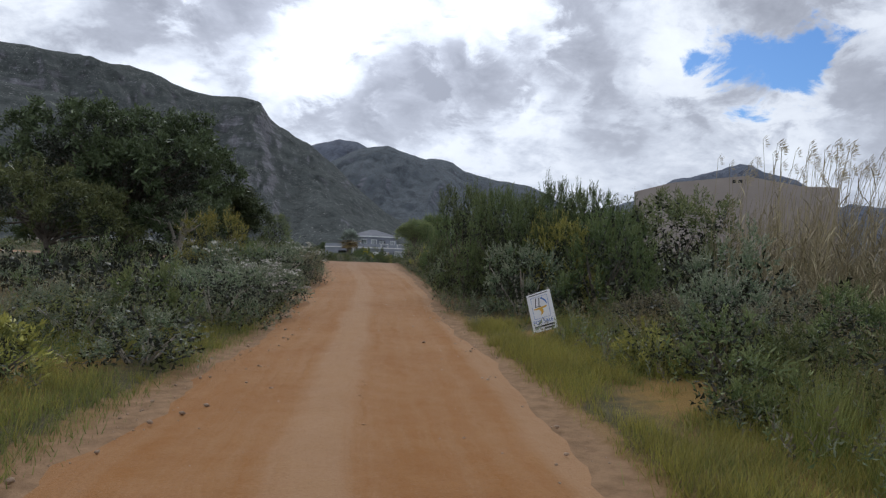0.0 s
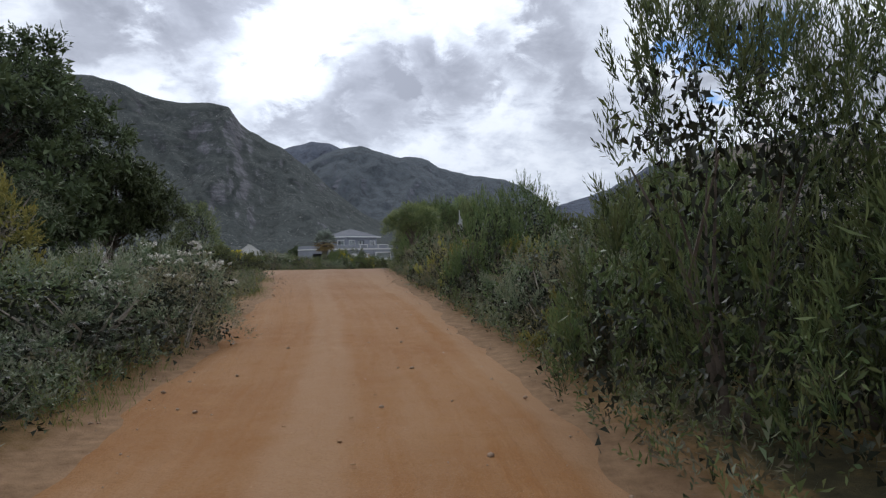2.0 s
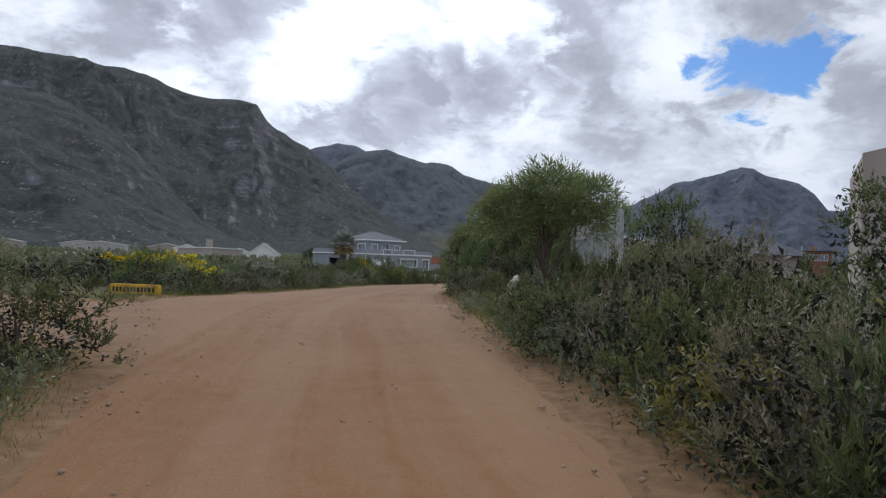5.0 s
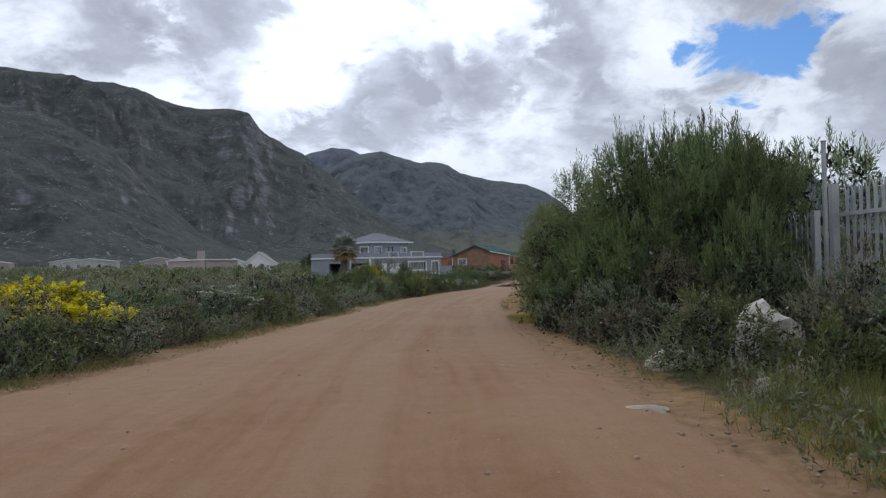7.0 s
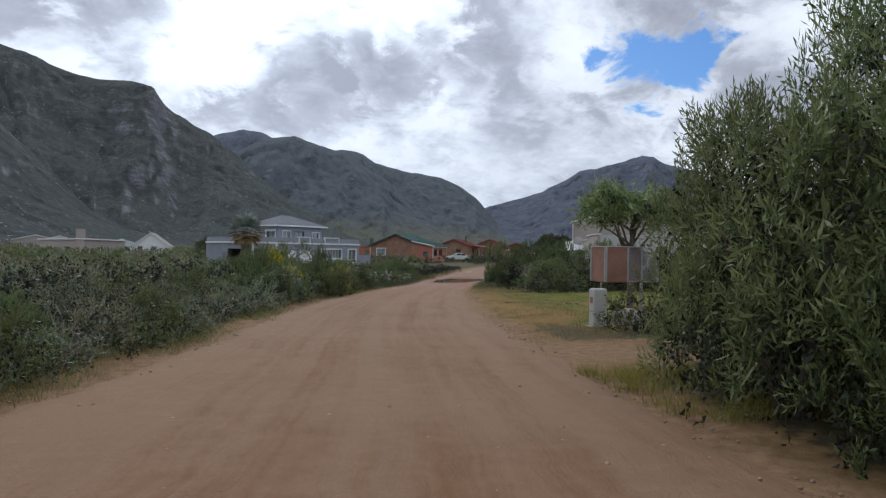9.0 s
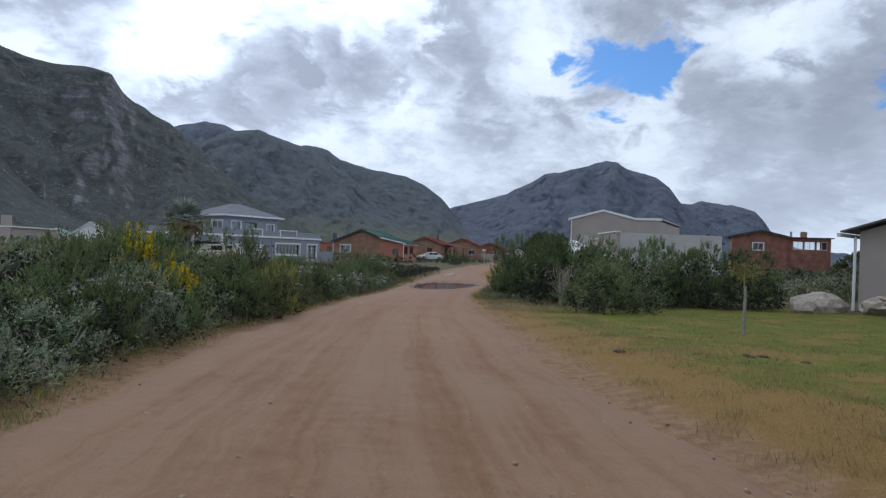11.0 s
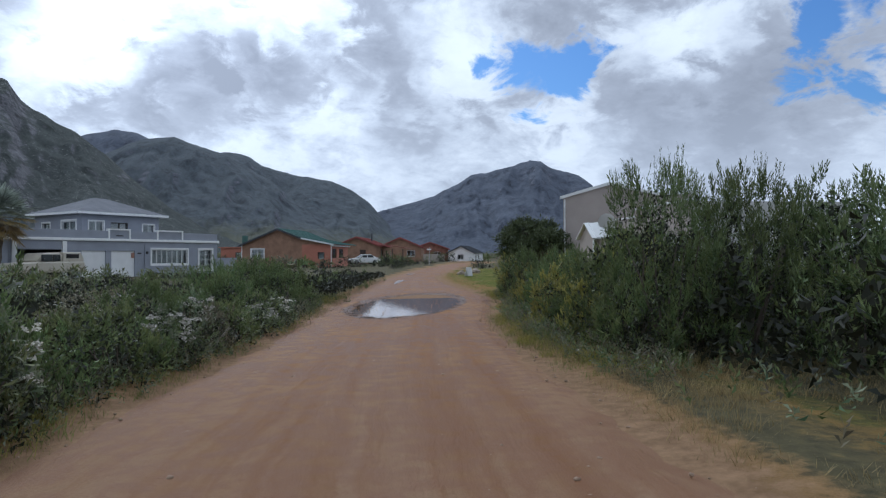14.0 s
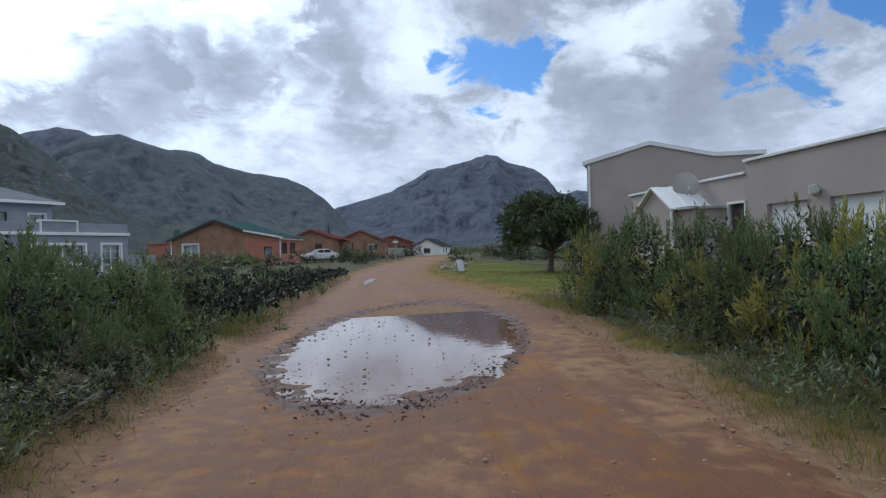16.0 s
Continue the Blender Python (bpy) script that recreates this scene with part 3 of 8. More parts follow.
def build_road():
    ys = np.concatenate([np.arange(-7.5, 88, 0.3), np.arange(88, 101, 0.1), np.arange(101, 112, 0.4), np.arange(112, 184, 1.2)])
    lanes = np.linspace(0, 1, 57)
    yl, yr = eased(ROAD_L, ys), eased(ROAD_R, ys)
    rag = 0.16 * lumps(yl, ys, 2.3, 5) + 0.10 * lumps(ys * 0, ys, 0.9, 6)
    rag2 = 0.16 * lumps(yr, ys, 2.1, 7) + 0.10 * lumps(ys * 0, ys, 0.8, 8)
    a, b = yl + rag - 0.05, yr + rag2 + 0.05
    gx = a[:, None] + (b - a)[:, None] * lanes[None]
    gy = np.repeat(ys[:, None], len(lanes), 1)
    drive = np.interp(ys, *zip(*DRIVEN))[:, None]
    u = gx - drive
    edge = np.minimum(gx - a[:, None], b[:, None] - gx)
    rut = np.interp(ys, [-10, 24, 34, 46, 60, 80, 200], [0.95, 0.60, 0.40, 0.3, 0.3, 0.5, 0.9])[:, None] + 0 * gx
    ridge = np.interp(ys, [-10, 10, 18, 28], [1.0, 1.0, 0.4, 0.0])[:, None] * np.exp(-(u / 0.2) ** 2)
    z = level(gy) + ridge * (0.03 + 0.018 * lumps(gx * 1.5, gy, 0.42, 17)) - 0.02 * rut * (np.exp(-((u - 0.78) / 0.3) ** 2) + np.exp(-((u + 0.78) / 0.3) ** 2)) + 0.012 * lumps(gx * 2, gy, 1.7, 9) * np.clip(edge, 0, 1)
    # a hollow for the standing water
    hollow = np.hypot((gx - 2.62 - 0.38 * (gy - 94.7)) / 1.75, (gy - 94.7) / 4.8)
    z -= 0.11 * np.clip(1.3 - hollow ** 2, 0, 1)
    z += (0.022 * lumps(gx * 1.3, gy, 0.55, 12) + 0.012 * lumps(gx, gy * 1.2, 0.23, 13)) * np.exp(-(hollow - 0.95) ** 2 * 5)
    z -= np.clip(1 - edge / 0.35, 0, 1) * 0.055
    n = len(lanes)
    verts = np.stack([gx.ravel(), gy.ravel(), z.ravel()], 1)
    i = np.arange(len(ys) - 1)[:, None] * n + np.arange(n - 1)
    faces = np.stack([i, i + 1, i + n + 1, i + n], -1).reshape(-1, 4)
    me = mesh_from("road", verts.tolist(), faces.tolist(), M["road"], True)
    layer = me.uv_layers.new(name="across")
    idx = np.empty(len(me.loops), dtype=np.int32)
    me.loops.foreach_get("vertex_index", idx)
    layer.data.foreach_set("uv", np.stack([u.ravel()[idx], gy.ravel()[idx]], 1).ravel().astype(np.float32))
    add_attribute(me, "rut", rut.ravel())
    add_attribute(me, "drawn", np.interp(gy.ravel(), [-10, 30, 44, 60, 200], [0.25, 0.3, 0.55, 1.0, 1.0]))
    add_attribute(me, "red", np.interp(gy.ravel(), [-10, 22, 34, 62, 78, 86, 200], [1.0, 1.0, 0.5, 0.2, 0.45, 1.0, 1.0]))
    add_attribute(me, "damp", np.interp(gy.ravel(), [-10, 30, 60, 74, 84, 98, 200], [0.25, 0.3, 0.3, 0.7, 1.25, 1.4, 1.4]))
    add_attribute(me, "wet", 0.85 * np.exp(-((hollow.ravel() - 1.02) / 0.12) ** 2))
    tagged(new("road", me), "rutted red gravel road with sandy margins", "road", kind="structure")
    # the side road to the west
    xs, ts = np.arange(-75, -4.6, 0.6), np.linspace(-1, 1, 19)
    gx, gt = np.meshgrid(xs, ts)
    gy = 36.4 + 0.02 * gx + gt * (3.1 + 0.25 * lumps(gx, gt, 3.0, 15))
    z = level(gy) - 0.012 - 0.05 * (np.abs(gt) > 0.97) + 0.012 * lumps(gx, gy, 1.9, 16)
    verts = np.stack([gx.ravel(), gy.ravel(), z.ravel()], 1)
    n = len(xs)
    i = np.arange(len(ts) - 1)[:, None] * n + np.arange(n - 1)
    me = mesh_from("side_road", verts.tolist(), np.stack([i, i + 1, i + n + 1, i + n], -1).reshape(-1, 4).tolist(), M["road"], True)
    layer = me.uv_layers.new(name="across")
    idx = np.empty(len(me.loops), dtype=np.int32)
    me.loops.foreach_get("vertex_index", idx)
    layer.data.foreach_set("uv", np.stack([gt.ravel()[idx] * 4, gx.ravel()[idx]], 1).ravel().astype(np.float32))
    add_attribute(me, "rut", np.full(len(verts), 0.3))
    add_attribute(me, "red", np.full(len(verts), 0.3))
    add_attribute(me, "damp", np.full(len(verts), 0.2))
    tagged(new("side_road", me), "pale gravel side road meeting the main track", "road", kind="structure")


DRIVEN = [(-10, 0.4), (0, -0.3), (5.8, -0.95), (11.5, -1.45), (19.5, -2.25), (30, -4.1), (38, -5.2), (46, -5.5), (59, -4.9), (65, -4.2), (70.5, -3.4),
          (76, -2.4), (82, -1.0), (88, 0.6), (100, 4.2), (112, 7.2), (140, 17.2), (185, 37.8)]
build_road()


def build_puddle(name, cx, cy, rx, ry, lean, z, seed, label, mat="water"):
    r = np.random.RandomState(seed)
    n = 120
    verts, faces = [(cx, cy, z)], []
    ph = r.uniform(0, 6.28, 9)
    for k in range(n):
        a = k * math.tau / n
        f = 1 + sum(0.10 / (1 + j * 0.5) * math.sin((j + 1) * a + ph[j]) for j in range(9)) * 0.9
        x, y = rx * f * math.cos(a), ry * f * math.sin(a)
        verts.append((cx + x + lean * y, cy + y, z))
    faces = [(0, k + 1, (k + 1) % n + 1) for k in range(n)]
    tagged(new(name, mesh_from(name, verts, faces, M[mat])), label, "puddle", kind="structure")


build_puddle("puddle", 2.66, 94.7, 2.18, 5.8, 0.38, -0.462, 3, "wide muddy rain puddle mirroring the clouds")
build_puddle("puddle", 6.3, 112.0, 0.20, 3.6, 0.30, -0.374, 5, "narrow water-filled rut in red gravel", "water_ruffled")
build_puddle("puddle", 10.6, 125.5, 0.24, 3.4, 0.42, -0.290, 6, "narrow water-filled rut in red gravel", "water_ruffled")


# ---------------------------------------------------------------- mountains
def value_noise(x, y, seed):
    """Smooth 2D value noise, 0 to 1."""
    r = np.random.RandomState(seed).rand(256, 256)
    xi, yi = np.floor(x).astype(int), np.floor(y).astype(int)
    fx, fy = x - xi, y - yi
    fx, fy = fx * fx * (3 - 2 * fx), fy * fy * (3 - 2 * fy)
    a, b = r[yi % 256, xi % 256], r[yi % 256, (xi + 1) % 256]
    c, d = r[(yi + 1) % 256, xi % 256], r[(yi + 1) % 256, (xi + 1) % 256]
    return (a * (1 - fx) + b * fx) * (1 - fy) + (c * (1 - fx) + d * fx) * fy


def fbm(x, y, seed, octaves=5):
    out, amp, total = 0, 1.0, 0.0
    for k in range(octaves):
        out = out + amp * value_noise(x * 2 ** k, y * 2 ** k, seed + k)
        total += amp
        amp *= 0.5
    return out / total


def ridged(x, y, seed, octaves=5):
    out, amp, total = 0, 1.0, 0.0
    for k in range(octaves):
        out = out + amp * (1 - np.abs(2 * value_noise(x * 2 ** k, y * 2 ** k, seed + k) - 1))
        total += amp
        amp *= 0.52
    return out / total


def mountain(name, label, crest, dist, foot, mat, seed, cliff=0.5, gully=0.10, back=1.35):
    """A range round the place: its crest by bearing and height in degrees, its slopes falling to a foot at a nearer distance."""
    az0, az1 = crest[0][0], crest[-1][0]
    az = np.arange(az0, az1 + 0.01, 0.17)
    el = np.interp(az, *zip(*crest))
    t = np.concatenate([np.linspace(0, 1, 66), np.linspace(1.06, 1.6, 8)])
    A, Tt = np.meshgrid(az, t)
    s = np.radians(A) * dist
    top = np.tan(np.radians(el))[None] * dist + 1.5
    jag = (fbm(s / 60, Tt * 0 + 3.3, seed + 40, 5) - 0.5) * dist * 0.006
    # gentle talus below, a steep face, a rounded brow
    talus, face = 0.46, 0.80
    shape = np.where(Tt < 0.55, talus * (Tt / 0.55) ** 1.25,
                     np.where(Tt < 0.74, talus + (face - talus) * (Tt - 0.55) / 0.19, face + (1 - face) * np.sin(np.clip((Tt - 0.74) / 0.26, 0, 1) * math.pi / 2)))
    shape = cliff * shape + (1 - cliff) * Tt ** 1.15
    shape = np.where(Tt > 1, 1 - (Tt - 1) * 1.1, shape)
    r = dist * (foot + (1 - foot) * np.minimum(Tt, 1)) + np.where(Tt > 1, (Tt - 1) * dist * (back - 1), 0)
    window = np.clip(Tt * 4, 0, 1) * np.clip((1.0 - Tt) * 5, 0, 1)
    warp = (fbm(s / 260, Tt * 2.2, seed + 9, 4) - 0.5) * 160
    g = ridged((s + warp) / 210, Tt * 1.3, seed, 5) - 0.55
    fine = ridged((s + warp) / 60, Tt * 15, seed + 20, 4) - 0.5
    strata = fbm(s / 500, shape * 22 + fbm(s / 300, Tt * 2, seed + 5, 3) * 2, seed + 31, 3) - 0.5
    z = top * shape + window * top * (gully * 2.4 * g + 0.034 * fine + 0.07 * cliff * strata) + jag * np.clip(Tt - 0.7, 0, 1) / 0.3
    r = r - window * dist * (gully * 0.55 * g + 0.016 * fine)
    x, y = -3 + r * np.sin(np.radians(A)), 45 + r * np.cos(np.radians(A))
    z = np.maximum(z, -2 - 0 * z)
    n = len(az)
    i = np.arange(len(t) - 1)[:, None] * n + np.arange(n - 1)
    faces = np.stack([i, i + 1, i + n + 1, i + n], -1).reshape(-1, 4)
    me = mesh_from(name, np.stack([x.ravel(), y.ravel(), z.ravel()], 1).tolist(), faces.tolist(), mat, True)
    tagged(new(name, me), label, "mountain", kind="structure")


mountain("mountain", "dark scrub-covered mountain with a long cliffed crest",
         [(-75, 9.0), (-62, 12.5), (-50, 13.6), (-42, 14.2), (-34.2, 14.4), (-30, 14.3), (-26.4, 13.8), (-22.2, 12.85), (-20.4, 12.6), (-18.7, 12.55), (-16.9, 12.5), (-16.2, 12.25),
          (-15.4, 11.0), (-14.7, 10.6), (-13.4, 9.9), (-11.7, 9.05), (-9.8, 7.6), (-8.0, 5.9), (-5.5, 3.9), (-2.6, 2.2), (0.5, 1.0), (3.0, 0.1)],
         1750, 0.46, M["slope_near"], 11, cliff=0.65, gully=0.075)
mountain("mountain_spur", "rocky foothill spur with pale boulders",
         [(-70, 10.5), (-55, 10.9), (-44, 11.6), (-38, 11.9), (-33.7, 11.6), (-31.6, 11.55), (-30.2, 10.9), (-28.3, 9.9), (-26.4, 8.8), (-24.4, 6.8), (-22.4, 4.8), (-20.3, 2.8), (-18.0, 1.6), (-14.0, 0.6), (-10, 0.0)],
         1050, 0.42, M["slope_near"], 47, cliff=0.25, gully=0.06)
mountain("mountain_peak", "far peak behind the ridge, bluish with painted haze",
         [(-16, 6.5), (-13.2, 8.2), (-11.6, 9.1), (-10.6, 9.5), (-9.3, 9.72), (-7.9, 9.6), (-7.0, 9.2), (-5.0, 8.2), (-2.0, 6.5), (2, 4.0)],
         3300, 0.6, M["slope_far_hazed"], 71, cliff=0.4, gully=0.06)
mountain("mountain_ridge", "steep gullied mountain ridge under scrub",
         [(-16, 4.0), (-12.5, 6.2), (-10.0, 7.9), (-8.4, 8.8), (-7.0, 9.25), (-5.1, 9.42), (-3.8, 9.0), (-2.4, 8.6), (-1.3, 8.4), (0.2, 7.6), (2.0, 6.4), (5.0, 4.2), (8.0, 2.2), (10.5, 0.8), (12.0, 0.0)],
         2500, 0.52, M["slope_mid_hazed"], 83, cliff=0.5, gully=0.085)
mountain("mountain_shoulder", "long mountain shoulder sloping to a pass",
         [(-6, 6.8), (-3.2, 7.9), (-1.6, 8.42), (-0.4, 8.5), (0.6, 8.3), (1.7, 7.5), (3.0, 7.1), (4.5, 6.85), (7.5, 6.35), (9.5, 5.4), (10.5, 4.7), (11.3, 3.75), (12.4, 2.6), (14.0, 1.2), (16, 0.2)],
         3100, 0.55, M["slope_mid_hazed"], 97, cliff=0.45, gully=0.06)
mountain("mountain_dome", "domed mountain beyond the pass, blue-grey with painted haze",
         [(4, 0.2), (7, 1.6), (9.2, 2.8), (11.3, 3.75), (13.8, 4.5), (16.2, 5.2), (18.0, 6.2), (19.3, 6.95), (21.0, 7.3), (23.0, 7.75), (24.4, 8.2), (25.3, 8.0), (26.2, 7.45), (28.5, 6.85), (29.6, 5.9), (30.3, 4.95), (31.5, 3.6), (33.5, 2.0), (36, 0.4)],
         3500, 0.58, M["slope_far_hazed"], 113, cliff=0.45, gully=0.065)
mountain("mountain_outlier", "low hill at the end of the range, blue-grey with painted haze",
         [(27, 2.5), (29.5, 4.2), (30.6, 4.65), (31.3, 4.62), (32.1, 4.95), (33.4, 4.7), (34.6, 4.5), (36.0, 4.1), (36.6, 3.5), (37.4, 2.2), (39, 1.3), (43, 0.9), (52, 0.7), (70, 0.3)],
         4000, 0.7, M["slope_far_hazed"], 127, cliff=0.3, gully=0.05)


# ---------------------------------------------------------------- plants
def leaves(rng, base, way, count, length, width, shoot, spread, kite=False):
    """Leaf blades along shoots: verts, faces and how near each is to its shoot's end. kite: whole blades, not slivers."""
    n = len(base)
    j = np.tile(np.arange(count), n)
    p = np.repeat(base, count, 0)
    d = np.repeat(way, count, 0)
    f = (j + rng.uniform(0, 0.9, n * count)) / count
    ref = np.where(np.abs(d[:, 2:3]) > 0.9, [[1.0, 0, 0]], [[0, 0, 1.0]])
    s = np.cross(d, ref)
    s /= np.linalg.norm(s, axis=1)[:, None] + 1e-9
    t = np.cross(d, s)
    a = j * 2.4 + np.repeat(rng.uniform(0, 6.28, n), count) + rng.uniform(-0.4, 0.4, n * count)
    out = np.cos(a)[:, None] * s + np.sin(a)[:, None] * t
    th = np.radians(spread) * rng.uniform(0.6, 1.35, n * count) * (1.15 - 0.5 * f)
    ld = np.cos(th)[:, None] * d + np.sin(th)[:, None] * out
    L = length * rng.uniform(0.7, 1.25, n * count)[:, None]
    w = width * rng.uniform(0.8, 1.2, n * count)[:, None]
    side = np.cross(ld, rng.normal(size=(n * count, 3)) * 0.5 + d)
    side /= np.linalg.norm(side, axis=1)[:, None] + 1e-9
    b = p + d * (f * shoot)[:, None]
    mid = b + ld * L * 0.5 + out * L * 0.06
    if kite:
        v = np.stack([b, mid + side * w * 0.55, b + ld * L, mid - side * w * 0.55], 1).reshape(-1, 3)
        k = np.arange(n * count) * 4
        return v, np.stack([k, k + 1, k + 2, k + 3], 1), np.repeat(np.clip(f, 0, 1), 4)
    v = np.stack([b, mid + side * w, b + ld * L], 1).reshape(-1, 3)
    k = np.arange(n * count) * 3
    faces = np.stack([k, k + 1, k + 2], 1)
    return v, faces, np.repeat(np.clip(f, 0, 1), 3)


def tufted(rng, P, N, size, each):
    """Gathers shoots into tufts, so that a plant breaks up into small leafy heads with dark gaps between: places, ways out, and whose tuft."""
    n = max(4, len(P) // each)
    pick = rng.choice(len(P), n, len(P) < n)
    r = size * rng.uniform(0.55, 1.35, n)
    lift = rng.uniform(-0.5, 0.6, n)
    who = np.repeat(np.arange(n), each)
    off = rng.normal(size=(n * each, 3))
    off /= np.linalg.norm(off, axis=1)[:, None]
    q = P[pick][who] + N[pick][who] * (lift * size)[who][:, None] + off * (r[who] * rng.uniform(0.15, 1.0, n * each))[:, None]
    d = N[pick][who] * 0.7 + off * 0.8
    q[:, 2] = np.maximum(q[:, 2], 0.03)
    return q, d


def leaf_mesh(name, chunks, mat):
    vs, fs, ts, o = [], [], [], 0
    for v, f, t in chunks:
        vs.append(v)
        fs.append(f + o)
        ts.append(t)
        o += len(v)
    v, f, t = np.concatenate(vs), np.concatenate(fs), np.concatenate(ts)
    me = bpy.data.meshes.new(name)
    me.vertices.add(len(v))
    me.vertices.foreach_set("co", v.astype(np.float32).ravel())
    me.loops.add(f.size)
    me.loops.foreach_set("vertex_index", f.astype(np.int32).ravel())
    me.polygons.add(len(f))
    me.polygons.foreach_set("loop_start", (np.arange(len(f)) * f.shape[1]).astype(np.int32))
    me.update(calc_edges=True)
    me.materials.append(mat)
    add_attribute(me, "tip", t)
    return me


def lobes_of(rng, W, H, count):
    """A heap of rounded lobes that makes a shrub's uneven outline."""
    out = [(np.array([0, 0, H * 0.42]), np.array([W * 0.36, W * 0.36, H * 0.42]))]
    for k in range(count):
        a, q = rng.uniform(0, 6.28), rng.uniform(0.15, 0.36) * W
        zz = rng.uniform(0.25, 0.78) * H * (1 - 0.5 * (q / (0.5 * W)) ** 2)
        rr = rng.uniform(0.14, 0.24)
        out.append((np.array([math.cos(a) * q, math.sin(a) * q, zz]), np.array([rr * W, rr * W, min(rr * (W + H) * 0.55, zz)])))
    for k in range(6):
        a = k * 1.047 + rng.uniform(-0.3, 0.3)
        q = rng.uniform(0.26, 0.35) * W
        out.append((np.array([math.cos(a) * q, math.sin(a) * q, 0.18 * H]), np.array([0.20 * W, 0.20 * W, rng.uniform(0.22, 0.30) * H])))
    return out


def on_lobes(rng, lobes, total):
    area = np.array([r[0] * r[2] for _, r in lobes])
    counts = rng.multinomial(total, area / area.sum())
    P, N = [], []
    for (c, r), k in zip(lobes, counts):
        d = rng.normal(size=(k, 3))
        d[:, 2] = np.where(d[:, 2] < -0.7 * np.abs(d[:, 0]), -d[:, 2], d[:, 2])
        d /= np.linalg.norm(d, axis=1)[:, None]
        p = c + d * r * rng.uniform(0.80, 1.04, (k, 1))
        keep = np.ones(k, bool)
        for c2, r2 in lobes:
            if c2 is not c:
                keep &= (((p - c2) / (r2 * 0.70)) ** 2).sum(1) > 1
        keep &= p[:, 2] > 0.02
        P.append(p[keep])
        nn = d / r
        N.append((nn / np.linalg.norm(nn, axis=1)[:, None])[keep])
    return np.concatenate(P), np.concatenate(N)


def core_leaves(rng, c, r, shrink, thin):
    """Old dull leaves that fill the inside of one lobe, darkened in colour as shade."""
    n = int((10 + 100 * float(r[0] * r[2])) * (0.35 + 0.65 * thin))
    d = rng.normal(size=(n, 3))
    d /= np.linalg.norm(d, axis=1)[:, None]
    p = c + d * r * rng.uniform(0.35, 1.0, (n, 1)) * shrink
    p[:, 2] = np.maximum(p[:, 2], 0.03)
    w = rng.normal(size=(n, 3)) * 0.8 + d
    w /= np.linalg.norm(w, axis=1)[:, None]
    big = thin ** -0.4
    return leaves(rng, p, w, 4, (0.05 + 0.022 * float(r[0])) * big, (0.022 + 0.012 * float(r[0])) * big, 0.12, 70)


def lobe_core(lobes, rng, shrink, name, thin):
    """The mass of old leaves inside a plant, its shade put into the leaf colour."""
    return leaf_mesh(name, [core_leaves(rng, c, r, shrink, thin) for c, r in lobes], M["shaded_old_leaf"])


def stems_mesh(rng, W, H, count, mat, thick=0.02, name="stems"):
    bm = bmesh.new()
    for k in range(count):
        a, q = rng.uniform(0, 6.28), rng.uniform(0.12, 0.34) * W
        pts, rad = [], []
        for f in (0, 0.3, 0.65, 1.0):
            b = a + (f * 0.5) * rng.uniform(-1, 1)
            pts.append((math.cos(b) * q * f ** 1.2 + 0.05 * math.cos(a), math.sin(b) * q * f ** 1.2 + 0.05 * math.sin(a), -0.05 + H * 0.62 * f * rng.uniform(0.85, 1.0)))
            rad.append(thick * (1 - 0.75 * f))
        tube(bm, pts, rad, 4)
    me = bpy.data.meshes.new(name)
    bm.to_mesh(me)
    bm.free()
    me.materials.append(mat)
    return me


# kind: (leaf material, leaf length, leaf width, leaves a shoot, shoot length, spread, uprightness, shoots a square metre, tuft)
KINDS = {
    "conebush": ("conebush", 0.050, 0.0088, 19, 0.23, 27, 1.8, 98, 0.09),
    "wattle": ("wattle", 0.066, 0.0100, 13, 0.19, 46, 0.7, 112, 0.14),
    "grey": ("grey", 0.032, 0.0100, 12, 0.14, 40, 0.9, 140, 0.09),
    "heath": ("heath", 0.033, 0.0078, 12, 0.18, 34, 1.1, 130, 0.09),
    "bright": ("bright", 0.058, 0.0130, 13, 0.22, 30, 1.3, 90, 0.10),
    "olive": ("olive", 0.046, 0.0115, 13, 0.18, 38, 1.2, 124, 0.10),
    "yellow": ("olive", 0.058, 0.018, 10, 0.17, 42, 0.7, 110, 0.11),
}
LABELS = {
    "conebush": ("tall dark green cone bush with upright leafy shoots", "shrub"),
    "wattle": ("dense dark wattle shrub with narrow drooping leaves", "shrub"),
    "grey": ("low grey-green shrub with pale shoot tips", "shrub"),
    "heath": ("brownish heath shrub with fine dry twigs", "shrub"),
    "bright": ("yellow-green shrub with upright shoots", "shrub"),
    "olive": ("rounded olive-green coastal shrub", "shrub"),
    "yellow": ("shrub covered in bright yellow blossom", "flowering shrub"),
    "bloom": ("low grey shrub topped with white flower heads", "flowering shrub"),
}
PARENTS = {}


